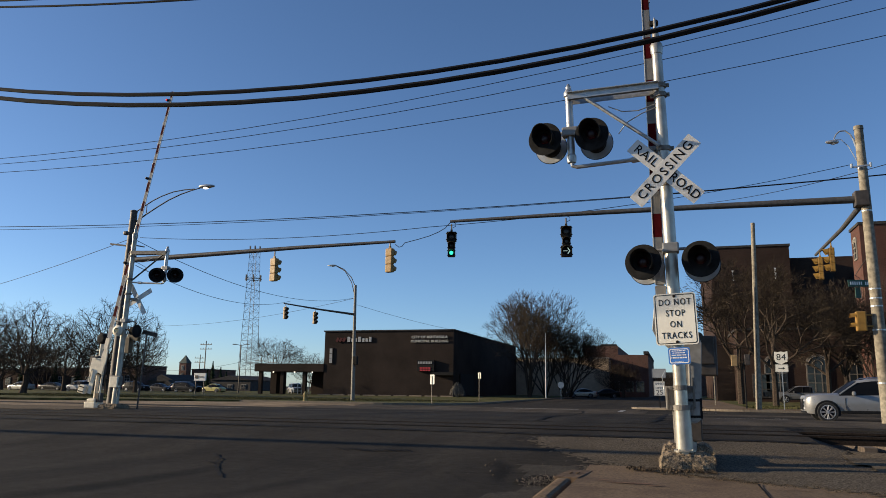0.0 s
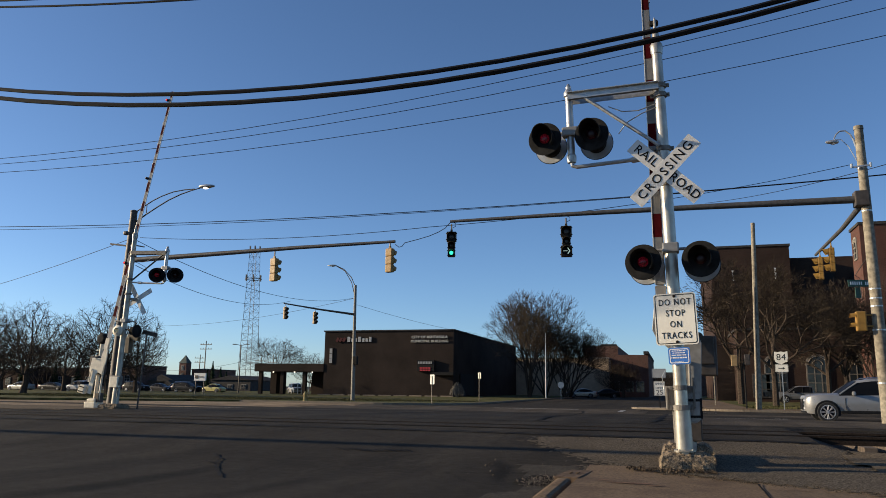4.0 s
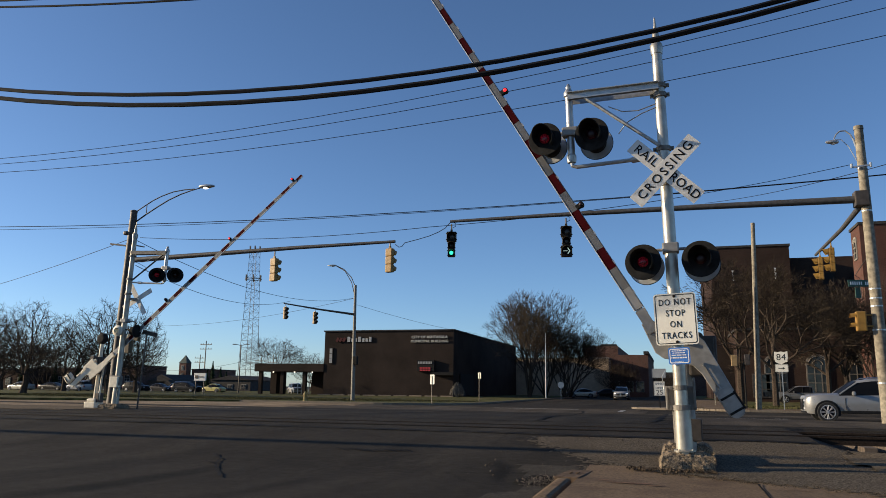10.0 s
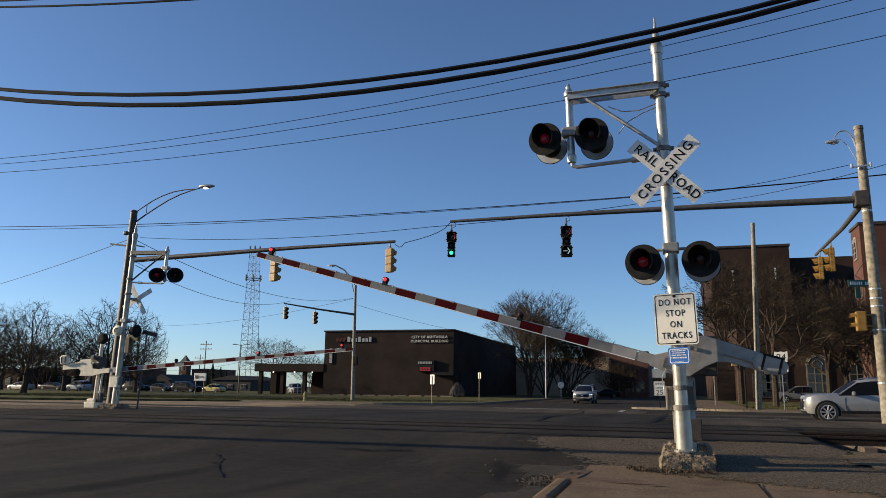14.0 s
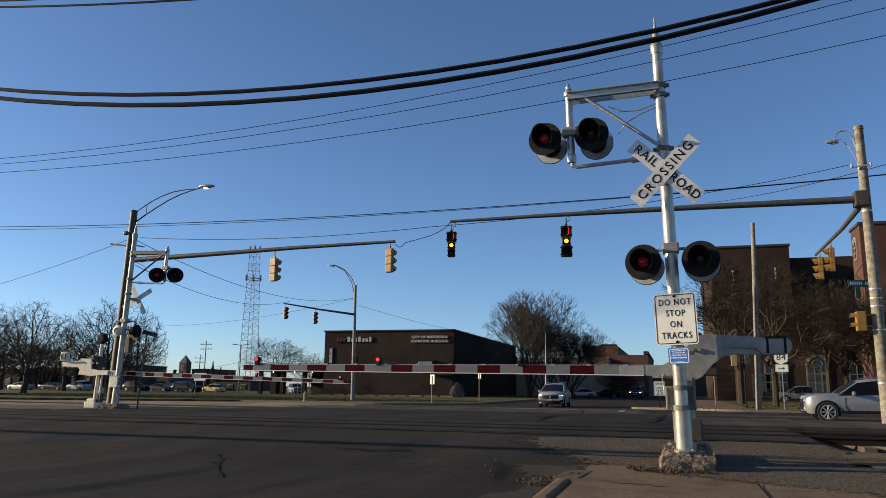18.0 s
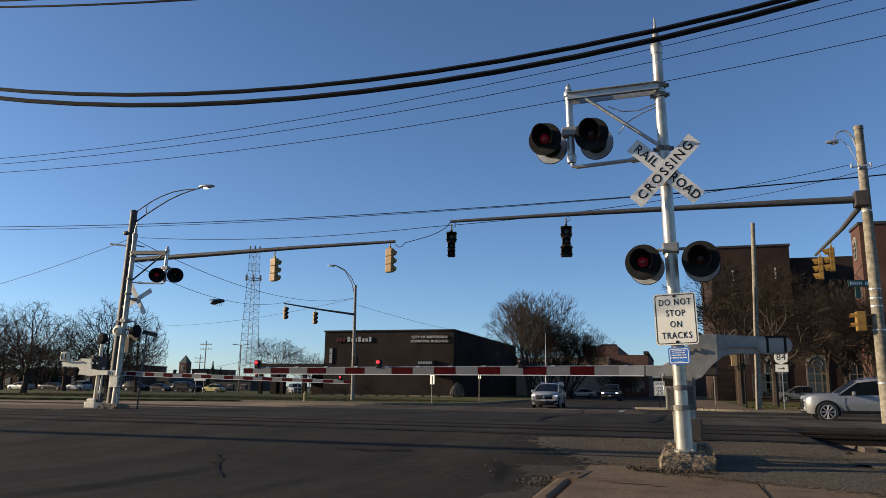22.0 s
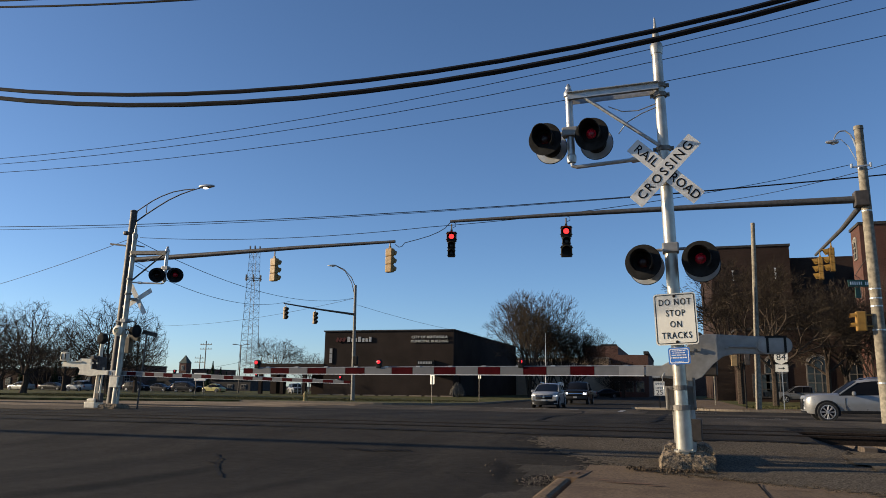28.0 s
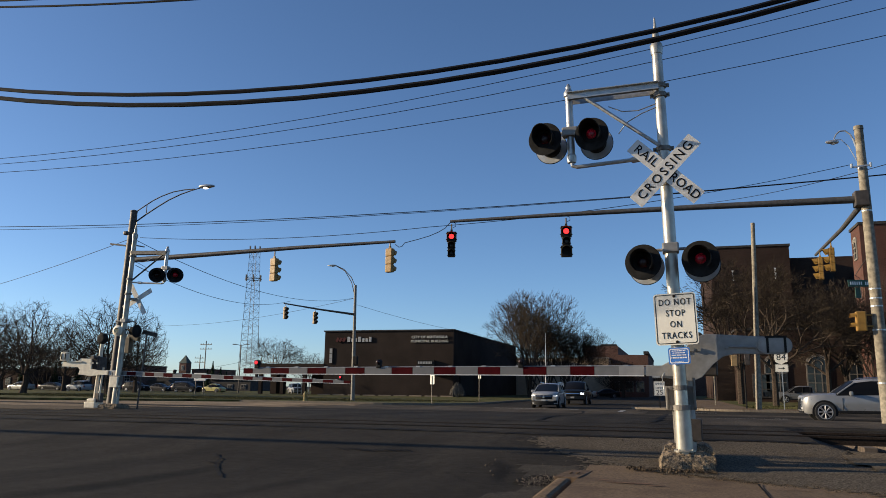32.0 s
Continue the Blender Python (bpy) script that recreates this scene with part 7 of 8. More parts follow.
plant(T_WIDE, pose(-68.8, 66.8, 0.1, 0, 0, 20) @ Matrix.Diagonal((0.99, 0.99, 0.99, 1)), "bare leafless tree with spreading twiggy crown on the lawn")
plant(T_WIDE2, pose(-80.7, 71.5, 0.1, 0, 0, 80) @ Matrix.Diagonal((1.03, 1.03, 1.03, 1)), "bare leafless tree with spreading twiggy crown on the lawn")
plant(T_WIDE2, pose(-86.1, 90.8, 0.1, 0, 0, 130) @ Matrix.Diagonal((0.88, 0.88, 0.98, 1)), "bare leafless tree with spreading twiggy crown on the lawn")
plant(T_WIDE, pose(-58.5, 67.9, 0.1, 0, 0, 200) @ Matrix.Diagonal((0.93, 0.93, 0.98, 1)), "bare leafless tree with spreading twiggy crown on the lawn")
plant(T_WIDE2, pose(-71.3, 88.0, 0.1, 0, 0, 300) @ Matrix.Diagonal((0.80, 0.80, 1.00, 1)), "bare leafless tree with spreading twiggy crown on the lawn")
plant(T_WIDE2, pose(-103.5, 95.9, 0.1, 0, 0, 10) @ Matrix.Diagonal((1.05, 1.05, 0.96, 1)), "bare leafless tree with spreading twiggy crown on the lawn")
plant(T_DOME, pose(-18.8, 102.9, 0.1, 0, 0, 0) @ Matrix.Diagonal((1.01, 1.01, 1.04, 1)), "bare multi-stemmed tree beside the municipal building")
plant(T_MULTI, pose(-14.8, 108.5, 0.1, 0, 0, 140) @ Matrix.Diagonal((0.92, 0.92, 0.93, 1)), "bare multi-stemmed tree beside the municipal building")
plant(T_MULTI, pose(-18.0, 111.6, 0.1, 0, 0, 250) @ Matrix.Diagonal((0.97, 0.97, 0.97, 1)), "bare multi-stemmed tree beside the municipal building")
plant(T_MULTI, pose(-14.4, 111.5, 0.1, 0, 0, 65) @ Matrix.Diagonal((0.75, 0.75, 0.8, 1)), "bare multi-stemmed tree beside the municipal building")
plant(T_TALL, pose(7.9, 66.2, 0.1, 0, 0, 30) @ Matrix.Diagonal((0.88, 0.88, 0.83, 1)), "bare street tree before the brick hall")
plant(T_STREET, pose(6.0, 74.5, 0.1, 0, 0, 75) @ Matrix.Diagonal((1.2, 1.2, 1.16, 1)), "bare street tree before the brick hall")
plant(T_TALL, pose(13.2, 73.6, 0.1, 0, 0, 220) @ Matrix.Diagonal((0.86, 0.86, 0.78, 1)), "bare street tree before the brick hall")
plant(T_STREET, pose(15.0, 75.7, 0.1, 0, 0, 280) @ Matrix.Diagonal((0.93, 0.93, 0.93, 1)), "bare street tree before the brick hall")
plant(T_MULTI, pose(16.7, 72.0, 0.1, 0, 0, 200) @ Matrix.Diagonal((0.67, 0.67, 0.74, 1)), "bare street tree before the brick hall")
plant(T_TALL, pose(-91.8, 165.4, 0.1, 0, 0, 0) @ Matrix.Diagonal((1.00, 1.00, 0.91, 1)), "distant bare tree on the skyline")
plant(T_WIDE, pose(-86.7, 172.2, 0.1, 0, 0, 0) @ Matrix.Diagonal((1.00, 1.00, 0.91, 1)), "distant bare tree on the skyline")
plant(T_WIDE, pose(-9.7, 138.2, 0.1, 0, 0, 0) @ Matrix.Diagonal((0.69, 0.69, 0.57, 1)), "small dark tree before the brick row")
plant(T_WIDE2, pose(-8.1, 133.5, 0.1, 0, 0, 70) @ Matrix.Diagonal((0.61, 0.61, 0.61, 1)), "small dark tree before the brick row")
plant(T_WIDE2, pose(-3.1, 176.8, 0.1, 0, 0, 0) @ Matrix.Diagonal((0.64, 0.64, 0.53, 1)), "distant bare tree on the skyline")
plant(T_WIDE2, pose(-0.5, 125.3, 0.1, 0, 0, 40) @ Matrix.Diagonal((0.44, 0.44, 0.37, 1)), "distant bare tree on the skyline")
plant(T_WIDE2, pose(-112.5, 143.4, 0.1, 0, 0, 0) @ Matrix.Diagonal((0.49, 0.49, 0.41, 1)), "distant bare tree on the skyline")
plant(T_WIDE, pose(-110.5, 164.9, 0.1, 0, 0, 0) @ Matrix.Diagonal((0.63, 0.63, 0.52, 1)), "distant bare tree on the skyline")
for k, (x, y, q) in enumerate(((-122.0, 112.0, 0.62), (-114.5, 113.5, 0.7), (-108.5, 110.0, 0.58), (-103.0, 113.0, 0.66), (-97.5, 111.5, 0.55), (-93.5, 115.0, 0.6), (-118.0, 118.0, 0.66))):
    q *= 1.4
    plant(T_BELT, pose(x, y, 0.1, 0, 0, 67 * k) @ Matrix.Diagonal((q, q, q * 0.86, 1)), "dense bare tree behind the parking lot")
for x, y, h in ((-119.0, 109.0, 5.2), (-112.0, 108.0, 6.0), (-106.0, 109.5, 4.8), (-100.5, 109.0, 5.6), (-96.0, 113.0, 5.0)):
    conifer(pose(x, y, 0.1), h)
conifer(pose(-99.0, 147.5, 0), 6.5)
conifer(pose(-98.4, 149.8, 0), 5.3)
conifer(pose(-103.0, 151.5, 0), 4.7)
conifer(pose(-99.4, 153.6, 0), 4.4)
shrub(pose(-25.7, 90.9, 0.1), 2.0)


# ---- vehicles ----
def wheel_set(root, y, hw, wr, spokes, name="wheel"):
    """Both wheels of an axle, each in a dark arch."""
    for s in (-1, 1):
        bm = bmesh.new()
        arc = [radians(a) for a in range(-18, 199, 12)]
        outer = [bm.verts.new((s * (hw + 0.006), y + (wr + 0.07) * math.cos(a), wr + (wr + 0.07) * math.sin(a))) for a in arc]
        inner = [bm.verts.new((s * (hw - 0.14), y + (wr + 0.07) * math.cos(a), wr + (wr + 0.07) * math.sin(a))) for a in arc]
        bm.faces.new(outer)
        for k in range(len(arc) - 1):
            bm.faces.new((outer[k], outer[k + 1], inner[k + 1], inner[k]))
        bmesh.ops.recalc_face_normals(bm, faces=bm.faces[:])
        part("wheel_arch", bm, PLASTIC, root)
        bm = bmesh.new()
        lathe(bm, [(wr * 0.68, -0.1), (wr * 0.93, -0.115), (wr * 0.99, -0.08), (wr, 0.0), (wr * 0.99, 0.08), (wr * 0.93, 0.115), (wr * 0.72, 0.11), (wr * 0.68, 0.09)], (0, 0, 0), "X", 32)
        w = part(name, bm, TYRE, root, "black tyre on alloy rim", True)
        w.matrix_basis = pose(s * (hw - 0.085), y, wr, 0, 0, 0 if s > 0 else 180)
        bm = bmesh.new()
        lathe(bm, [(wr * 0.69, 0.07), (wr * 0.71, 0.118), (wr * 0.64, 0.12), (wr * 0.62, 0.08)], (0, 0, 0), "X", 28)
        for k in range(spokes):
            a = 2 * math.pi * k / spokes
            for da in (-0.1, 0.1):
                p, q = Vector((0.112, 0.05 * math.cos(a), 0.05 * math.sin(a))), Vector((0.108, wr * 0.65 * math.cos(a + da), wr * 0.65 * math.sin(a + da)))
                tube(bm, [p, q], 0.014, 4)
        lathe(bm, [(0.07, 0.07), (0.07, 0.118), (0.04, 0.126), (0.001, 0.127)], (0, 0, 0), "X", 14)
        part("rim", bm, ALLOY, w)
        bm = bmesh.new()
        cyl(bm, (0.045, 0, 0), (0.055, 0, 0), wr * 0.67, seg=22)
        part("brake", bm, PLASTIC, w)


def shaped_car(kind, m, label, paint, category, W, H, front, rows, axles, wr, curve, glass, face, lit, spokes=7):
    """A car that faces -y, lofted from bumper to bumper; rows: y, sill, belt, top, roof half width (0: bonnet or deck)."""
    root = thing(kind, m, label, category)
    hw = W / 2
    bend = lambda x, y: y + curve * (abs(x) / hw) ** 2.4 * max(0.0, 1 - (y - front) / 0.9)
    bm = bmesh.new()
    rings = []
    for y, sill, belt, top, roof, k in rows:
        if roof:
            side = [(0.0, sill), (0.86, sill), (0.965, sill + 0.1), (1.0, sill + (belt - sill) * 0.5), (0.99, sill + (belt - sill) * 0.82), (0.95, belt), (roof + 0.03, top - 0.085), (roof - 0.1, top - 0.012), (0.0, top + 0.015)]
        else:
            side = [(0.0, sill), (0.86, sill), (0.965, sill + 0.1), (1.0, sill + (top - sill) * 0.5), (0.99, sill + (top - sill) * 0.8), (0.95, top - 0.045), (0.86, top - 0.01), (0.55, top + 0.012), (0.0, top + 0.025)]
        half = [(x * k * hw, z) for x, z in side]
        ring = half + [(-x, z) for x, z in half[-2:0:-1]]
        rings.append([bm.verts.new((x, bend(x, y), z)) for x, z in ring])
    n = len(rings[0])
    for i, (a, b) in enumerate(zip(rings, rings[1:])):
        for q in range(n):
            f = bm.faces.new((a[q], a[(q + 1) % n], b[(q + 1) % n], b[q]))
            if (i, "side") in glass and q in (5, n - 6) or (i, "top") in glass and 6 <= q <= n - 7:
                f.material_index = 1
    bm.faces.new(rings[0])
    bm.faces.new(rings[-1][::-1])
    bmesh.ops.recalc_face_normals(bm, faces=bm.faces[:])
    part("body", bm, [paint, CARGLASS], root, "painted body with dark windows", True)

    def strip(x0, x1, z0, z1, off=0.012, n=10, depth=0.03, lean=0.0):
        b = bmesh.new()
        low = []
        for q in range(n + 1):
            x = x0 + (x1 - x0) * q / n
            y = bend(x, front) - off
            low.append([b.verts.new((x, y, z0)), b.verts.new((x, y + lean, z1)), b.verts.new((x, y + depth + lean, z1)), b.verts.new((x, y + depth, z0))])
        for p, q in zip(low, low[1:]):
            for e in range(4):
                b.faces.new((p[e], p[(e + 1) % 4], q[(e + 1) % 4], q[e]))
        b.faces.new(low[0][::-1])
        b.faces.new(low[-1])
        bmesh.ops.recalc_face_normals(b, faces=b.faces[:])
        return b

    for name, material, x0, x1, z0, z1, off, lean, words in face:
        for s in (1,) if x0 < 0 else (-1, 1):
            part(name, strip(s * x0, s * x1, z0, z1, off, lean=lean, depth=0.1 if "light" in name else 0.04), material, root, words)
    for y in axles:
        wheel_set(root, y, hw, wr, spokes)
    roofs = [r for r in rows if r[4]]
    y0, y1 = roofs[1][0], roofs[-2][0]
    cowl, lead = rows[rows.index(roofs[0])], roofs[1]
    for s in (-1, 1):
        bm = bmesh.new()
        tube(bm, [(s * hw * 0.9, cowl[0] + 0.02, cowl[3] - 0.03), (s * hw * (lead[4] + 0.03), lead[0], lead[3] - 0.07)], 0.035, 6)
        part("pillar", bm, paint, root)
        for y in ((y0 + y1) / 2 - 0.12, y1 - 0.25):
            b0 = roofs[1][2]
            bm = bmesh.new()
            tube(bm, [(s * hw * 0.955, y, b0), (s * hw * (lead[4] + 0.045), y + 0.06, lead[3] - 0.06)], 0.04, 6)
            part("pillar", bm, PLASTIC, root)
        bm = bmesh.new()
        box(bm, (s * (hw + 0.1), cowl[0] + 0.52, cowl[2] + 0.1), (0.22, 0.13, 0.17), bevel=0.045)
        box(bm, (s * (hw + 0.0), cowl[0] + 0.54, cowl[2] + 0.03), (0.12, 0.06, 0.05))
        part("wing_mirror", bm, paint, root)
        for y in ((y0 + y1) / 2 - 0.34, (y0 + y1) / 2 + 0.62):
            bm = bmesh.new()
            box(bm, (s * (hw + 0.004), y, roofs[1][2] - 0.15), (0.035, 0.2, 0.04), bevel=0.01)
            part("door_handle", bm, paint, root)
        for y in (y0 - 0.5, (y0 + y1) / 2 - 0.1):
            bm = bmesh.new()
            box(bm, (s * (hw - 0.004), y, roofs[1][2] * 0.5 + 0.2), (0.018, 0.012, roofs[1][2] - 0.62))
            part("door_seam", bm, PLASTIC, root)
        bm = bmesh.new()
        box(bm, (s * (hw - 0.03), sum(axles) / 2, rows[5][1] + 0.07), (0.12, axles[1] - axles[0] - 2 * wr - 0.16, 0.13), bevel=0.025)
        part("sill", bm, PLASTIC, root)
        if kind == "suv":
            bm = bmesh.new()
            zr = max(r[3] for r in roofs)
            tube(bm, [(s * hw * 0.66, y0 + 0.3, zr - 0.02), (s * hw * 0.66, y0 + 0.45, zr + 0.055), (s * hw * 0.66, y1 - 0.3, zr + 0.05), (s * hw * 0.66, y1 - 0.1, zr - 0.04)], 0.022, 6)
            part("roof_rail", bm, CHROME, root)
        last = rows[-1]
        bm = bmesh.new()
        box(bm, (s * hw * 0.84, last[0] - 0.05, last[3] - 0.14), (0.24, 0.14, 0.26), bevel=0.03)
        part("tail_light", bm, PAINT_RED, root, "red tail light")
    return root


# silver off-road wagon at the junction
silver_wagon = shaped_car("suv", pose(7.80, 36.2, 0.03, 0, 0, -90), "silver large off-road wagon waiting at the junction", PAINT_SILVER, "car", 1.9, 1.80, -2.475,
    [(-2.475, 0.44, 0.8, 0.98, 0, 0.66), (-2.43, 0.36, 0.9, 1.06, 0, 0.78), (-2.26, 0.32, 1.0, 1.12, 0, 0.93), (-1.9, 0.34, 1.05, 1.16, 0, 0.99), (-1.45, 0.36, 1.08, 1.17, 0, 1.0),
     (-1.12, 0.36, 1.10, 1.20, 0.86, 1.0), (-0.42, 0.36, 1.12, 1.72, 0.80, 1.0), (0.2, 0.36, 1.13, 1.80, 0.80, 1.0), (1.3, 0.36, 1.15, 1.80, 0.79, 1.0), (2.1, 0.36, 1.16, 1.75, 0.77, 0.99), (2.32, 0.38, 1.15, 1.25, 0.80, 0.98), (2.44, 0.42, 1.0, 1.12, 0, 0.95), (2.475, 0.5, 0.9, 1.0, 0, 0.9)],
    (-1.615, 1.50), 0.42, 0.22, {(5, "side"), (6, "side"), (7, "side"), (8, "side"), (5, "top"), (9, "top")},
    [("grille", PLASTIC, -0.34, 0.34, 0.50, 0.95, 0.012, 0.02, "large dark spindle grille"), ("grille_surround", CHROME, 0.36, 0.41, 0.46, 1.0, 0.02, 0.02, "bright grille edge"),
     ("headlight", CLEARLAMP, 0.42, 0.62, 0.86, 0.96, 0.012, 0.04, "clear headlight cluster"), ("fog_light", CLEARLAMP, 0.44, 0.58, 0.52, 0.60, 0.012, 0.0, "clear fog lamp"), ("skid_plate", PLASTIC, -0.6, 0.6, 0.36, 0.44, 0.0, 0.0, "")], False, 8)
white_suv = shaped_car("suv", pose(-8.3, 250, 0), "pearl white compact off-road wagon with lit headlights", PAINT_PEARL, "car", 1.86, 1.69, -2.3,
    [(-2.3, 0.34, 0.7, 0.82, 0, 0.86), (-2.26, 0.24, 0.8, 0.93, 0, 0.92), (-2.08, 0.21, 0.9, 1.01, 0, 0.97), (-1.75, 0.21, 0.95, 1.06, 0, 0.99), (-1.35, 0.21, 1.0, 1.09, 0, 1.0),
     (-1.12, 0.21, 1.02, 1.11, 0.84, 1.0), (-0.28, 0.21, 1.03, 1.60, 0.71, 1.0), (0.4, 0.21, 1.05, 1.68, 0.71, 1.0), (1.2, 0.21, 1.07, 1.66, 0.70, 1.0), (1.85, 0.23, 1.10, 1.56, 0.68, 0.98), (2.18, 0.26, 1.10, 1.18, 0.75, 0.96), (2.27, 0.34, 0.95, 1.06, 0, 0.93), (2.3, 0.44, 0.85, 0.95, 0, 0.88)],
    (-1.38, 1.30), 0.36, 0.34, {(5, "side"), (6, "side"), (7, "side"), (8, "side"), (5, "top"), (9, "top")},
    [("grille", PLASTIC, -0.56, 0.56, 0.60, 0.86, 0.015, 0.02, "dark grille"), ("grille_bar", CHROME, -0.54, 0.54, 0.785, 0.81, 0.03, 0.01, "chrome bar across the grille"), ("badge", CHROME, -0.07, 0.07, 0.67, 0.77, 0.04, 0.0, ""),
     ("headlight", HEADLAMP, 0.62, 0.86, 0.80, 0.87, 0.015, 0.06, "lit headlight"), ("air_intake", PLASTIC, -0.66, 0.66, 0.29, 0.47, 0.012, 0.0, "dark lower air intake"), ("fog_light", PLASTIC, 0.64, 0.86, 0.36, 0.52, 0.012, 0.0, ""), ("lower_lip", PLASTIC, -0.85, 0.85, 0.21, 0.30, -0.02, 0.0, "black lower bumper"), ("number_plate", GREYSIGN, -0.15, 0.15, 0.475, 0.58, 0.03, 0.0, "plain number plate")], True, 5)
dark_pickup = shaped_car("pickup_truck", pose(-8.3, 300, 0), "black pickup truck with lit headlights", PAINT_BLACK, "truck", 2.05, 1.95, -2.9,
    [(-2.9, 0.46, 0.9, 1.05, 0, 0.90), (-2.86, 0.38, 1.0, 1.14, 0, 0.95), (-2.7, 0.36, 1.1, 1.20, 0, 0.98), (-2.3, 0.36, 1.12, 1.23, 0, 0.99), (-1.9, 0.36, 1.15, 1.25, 0, 1.0),
     (-1.62, 0.36, 1.17, 1.27, 0.84, 1.0), (-0.85, 0.36, 1.18, 1.86, 0.74, 1.0), (-0.3, 0.36, 1.2, 1.95, 0.74, 1.0), (0.5, 0.36, 1.2, 1.95, 0.74, 1.0), (0.95, 0.36, 1.2, 1.88, 0.73, 1.0), (1.15, 0.36, 1.18, 1.26, 0.84, 1.0), (1.3, 0.36, 1.1, 1.22, 0, 1.0), (2.8, 0.38, 1.1, 1.22, 0, 0.99), (2.9, 0.46, 1.05, 1.16, 0, 0.97)],
    (-1.95, 1.70), 0.40, 0.18, {(5, "side"), (6, "side"), (7, "side"), (8, "side"), (5, "top"), (9, "top")},
    [("grille", PLASTIC, -0.60, 0.60, 0.78, 1.08, 0.015, 0.02, "dark grille"), ("grille_bar", CHROME, -0.60, 0.60, 0.90, 0.95, 0.03, 0.01, "chrome bar across the grille"), ("headlight", HEADLAMP, 0.66, 0.94, 0.84, 1.02, 0.015, 0.03, "lit headlight"), ("bumper", PAINT_GREY, -0.95, 0.95, 0.50, 0.70, 0.04, 0.0, "bright front bumper"), ("number_plate", GREYSIGN, -0.15, 0.15, 0.54, 0.67, 0.06, 0.0, "plain number plate")], True, 6)
bm = bmesh.new()
wall_box(bm, -0.88, 0.88, 1.36, 2.76, 1.235, 1.262)
part("load_bed", bm, PLASTIC, dark_pickup, "dark load bed cover")
BODIES = {
    "sedan": (1.8, 1.45, [(-2.3, 0.3, 0.6, 0.68, 0, 0.84), (-2.26, 0.2, 0.7, 0.76, 0, 0.9), (-2.1, 0.17, 0.75, 0.82, 0, 0.96), (-1.7, 0.17, 0.8, 0.88, 0, 0.99), (-1.3, 0.17, 0.85, 0.93, 0, 1.0), (-1.05, 0.17, 0.88, 0.96, 0.84, 1.0), (-0.3, 0.17, 0.9, 1.37, 0.68, 1.0), (0.3, 0.17, 0.91, 1.45, 0.68, 1.0), (0.8, 0.17, 0.93, 1.42, 0.67, 1.0), (1.15, 0.17, 0.95, 1.32, 0.67, 1.0), (1.75, 0.18, 0.95, 1.03, 0.8, 0.99), (2.2, 0.24, 0.9, 0.99, 0, 0.95), (2.3, 0.36, 0.8, 0.9, 0, 0.88)], (-1.4, 1.3), 0.32, 0.3),
    "suv": (1.86, 1.7, [(-2.3, 0.36, 0.7, 0.86, 0, 0.86), (-2.26, 0.26, 0.8, 0.96, 0, 0.92), (-2.08, 0.23, 0.9, 1.03, 0, 0.97), (-1.75, 0.23, 0.95, 1.07, 0, 0.99), (-1.35, 0.23, 1.0, 1.1, 0, 1.0), (-1.12, 0.23, 1.02, 1.12, 0.84, 1.0), (-0.38, 0.23, 1.04, 1.62, 0.73, 1.0), (0.3, 0.23, 1.05, 1.7, 0.73, 1.0), (1.2, 0.23, 1.07, 1.69, 0.73, 1.0), (1.95, 0.24, 1.1, 1.62, 0.7, 0.99), (2.2, 0.26, 1.1, 1.2, 0.78, 0.97), (2.27, 0.34, 0.95, 1.06, 0, 0.93), (2.3, 0.44, 0.85, 0.95, 0, 0.88)], (-1.38, 1.32), 0.36, 0.3),
    "beetle": (1.75, 1.5, [(-2.05, 0.3, 0.55, 0.62, 0, 0.7), (-2.0, 0.22, 0.65, 0.74, 0, 0.8), (-1.8, 0.18, 0.75, 0.86, 0, 0.92), (-1.4, 0.18, 0.85, 0.97, 0, 0.98), (-1.1, 0.18, 0.9, 1.02, 0, 1.0), (-0.9, 0.18, 0.92, 1.05, 0.8, 1.0), (-0.35, 0.18, 0.93, 1.4, 0.68, 1.0), (0.1, 0.18, 0.94, 1.5, 0.68, 1.0), (0.6, 0.18, 0.95, 1.46, 0.66, 1.0), (1.1, 0.18, 0.95, 1.28, 0.64, 1.0), (1.55, 0.2, 0.92, 1.0, 0.7, 0.96), (1.9, 0.26, 0.75, 0.84, 0, 0.86), (2.05, 0.36, 0.6, 0.68, 0, 0.72)], (-1.27, 1.25), 0.33, 0.4),
}


def parked_car(x, y, z, yaw, label, paint, style, lit=False, stretch=1.0):
    """A parked car of one of the plain body shapes."""
    W, H, rows, axles, wr, curve = BODIES[style]
    rows = [(r[0] * stretch, *r[1:]) for r in rows]
    front = rows[0][0]
    low = rows[1][3]
    car = shaped_car({"sedan": "sedan", "suv": "suv", "beetle": "small_car"}[style], pose(x, y, z, 0, 0, yaw), label, paint, "car", W, H, front, rows, tuple(a * stretch for a in axles), wr, curve,
        {(5, "side"), (6, "side"), (7, "side"), (8, "side"), (9, "side"), (5, "top"), (9, "top")},
        [("grille", PLASTIC, -0.4, 0.4, low - 0.22, low - 0.06, 0.012, 0.01, "dark grille"), ("headlight", HEADLAMP if lit else CLEARLAMP, 0.5, 0.8, low - 0.2, low - 0.07, 0.012, 0.04, "lit headlight" if lit else "clear headlight"), ("lower_lip", PLASTIC, -0.75, 0.75, 0.24, 0.36, 0.0, 0.0, "dark lower bumper")], lit, 5)
    return tagged(car, label, "car", "parked cars")


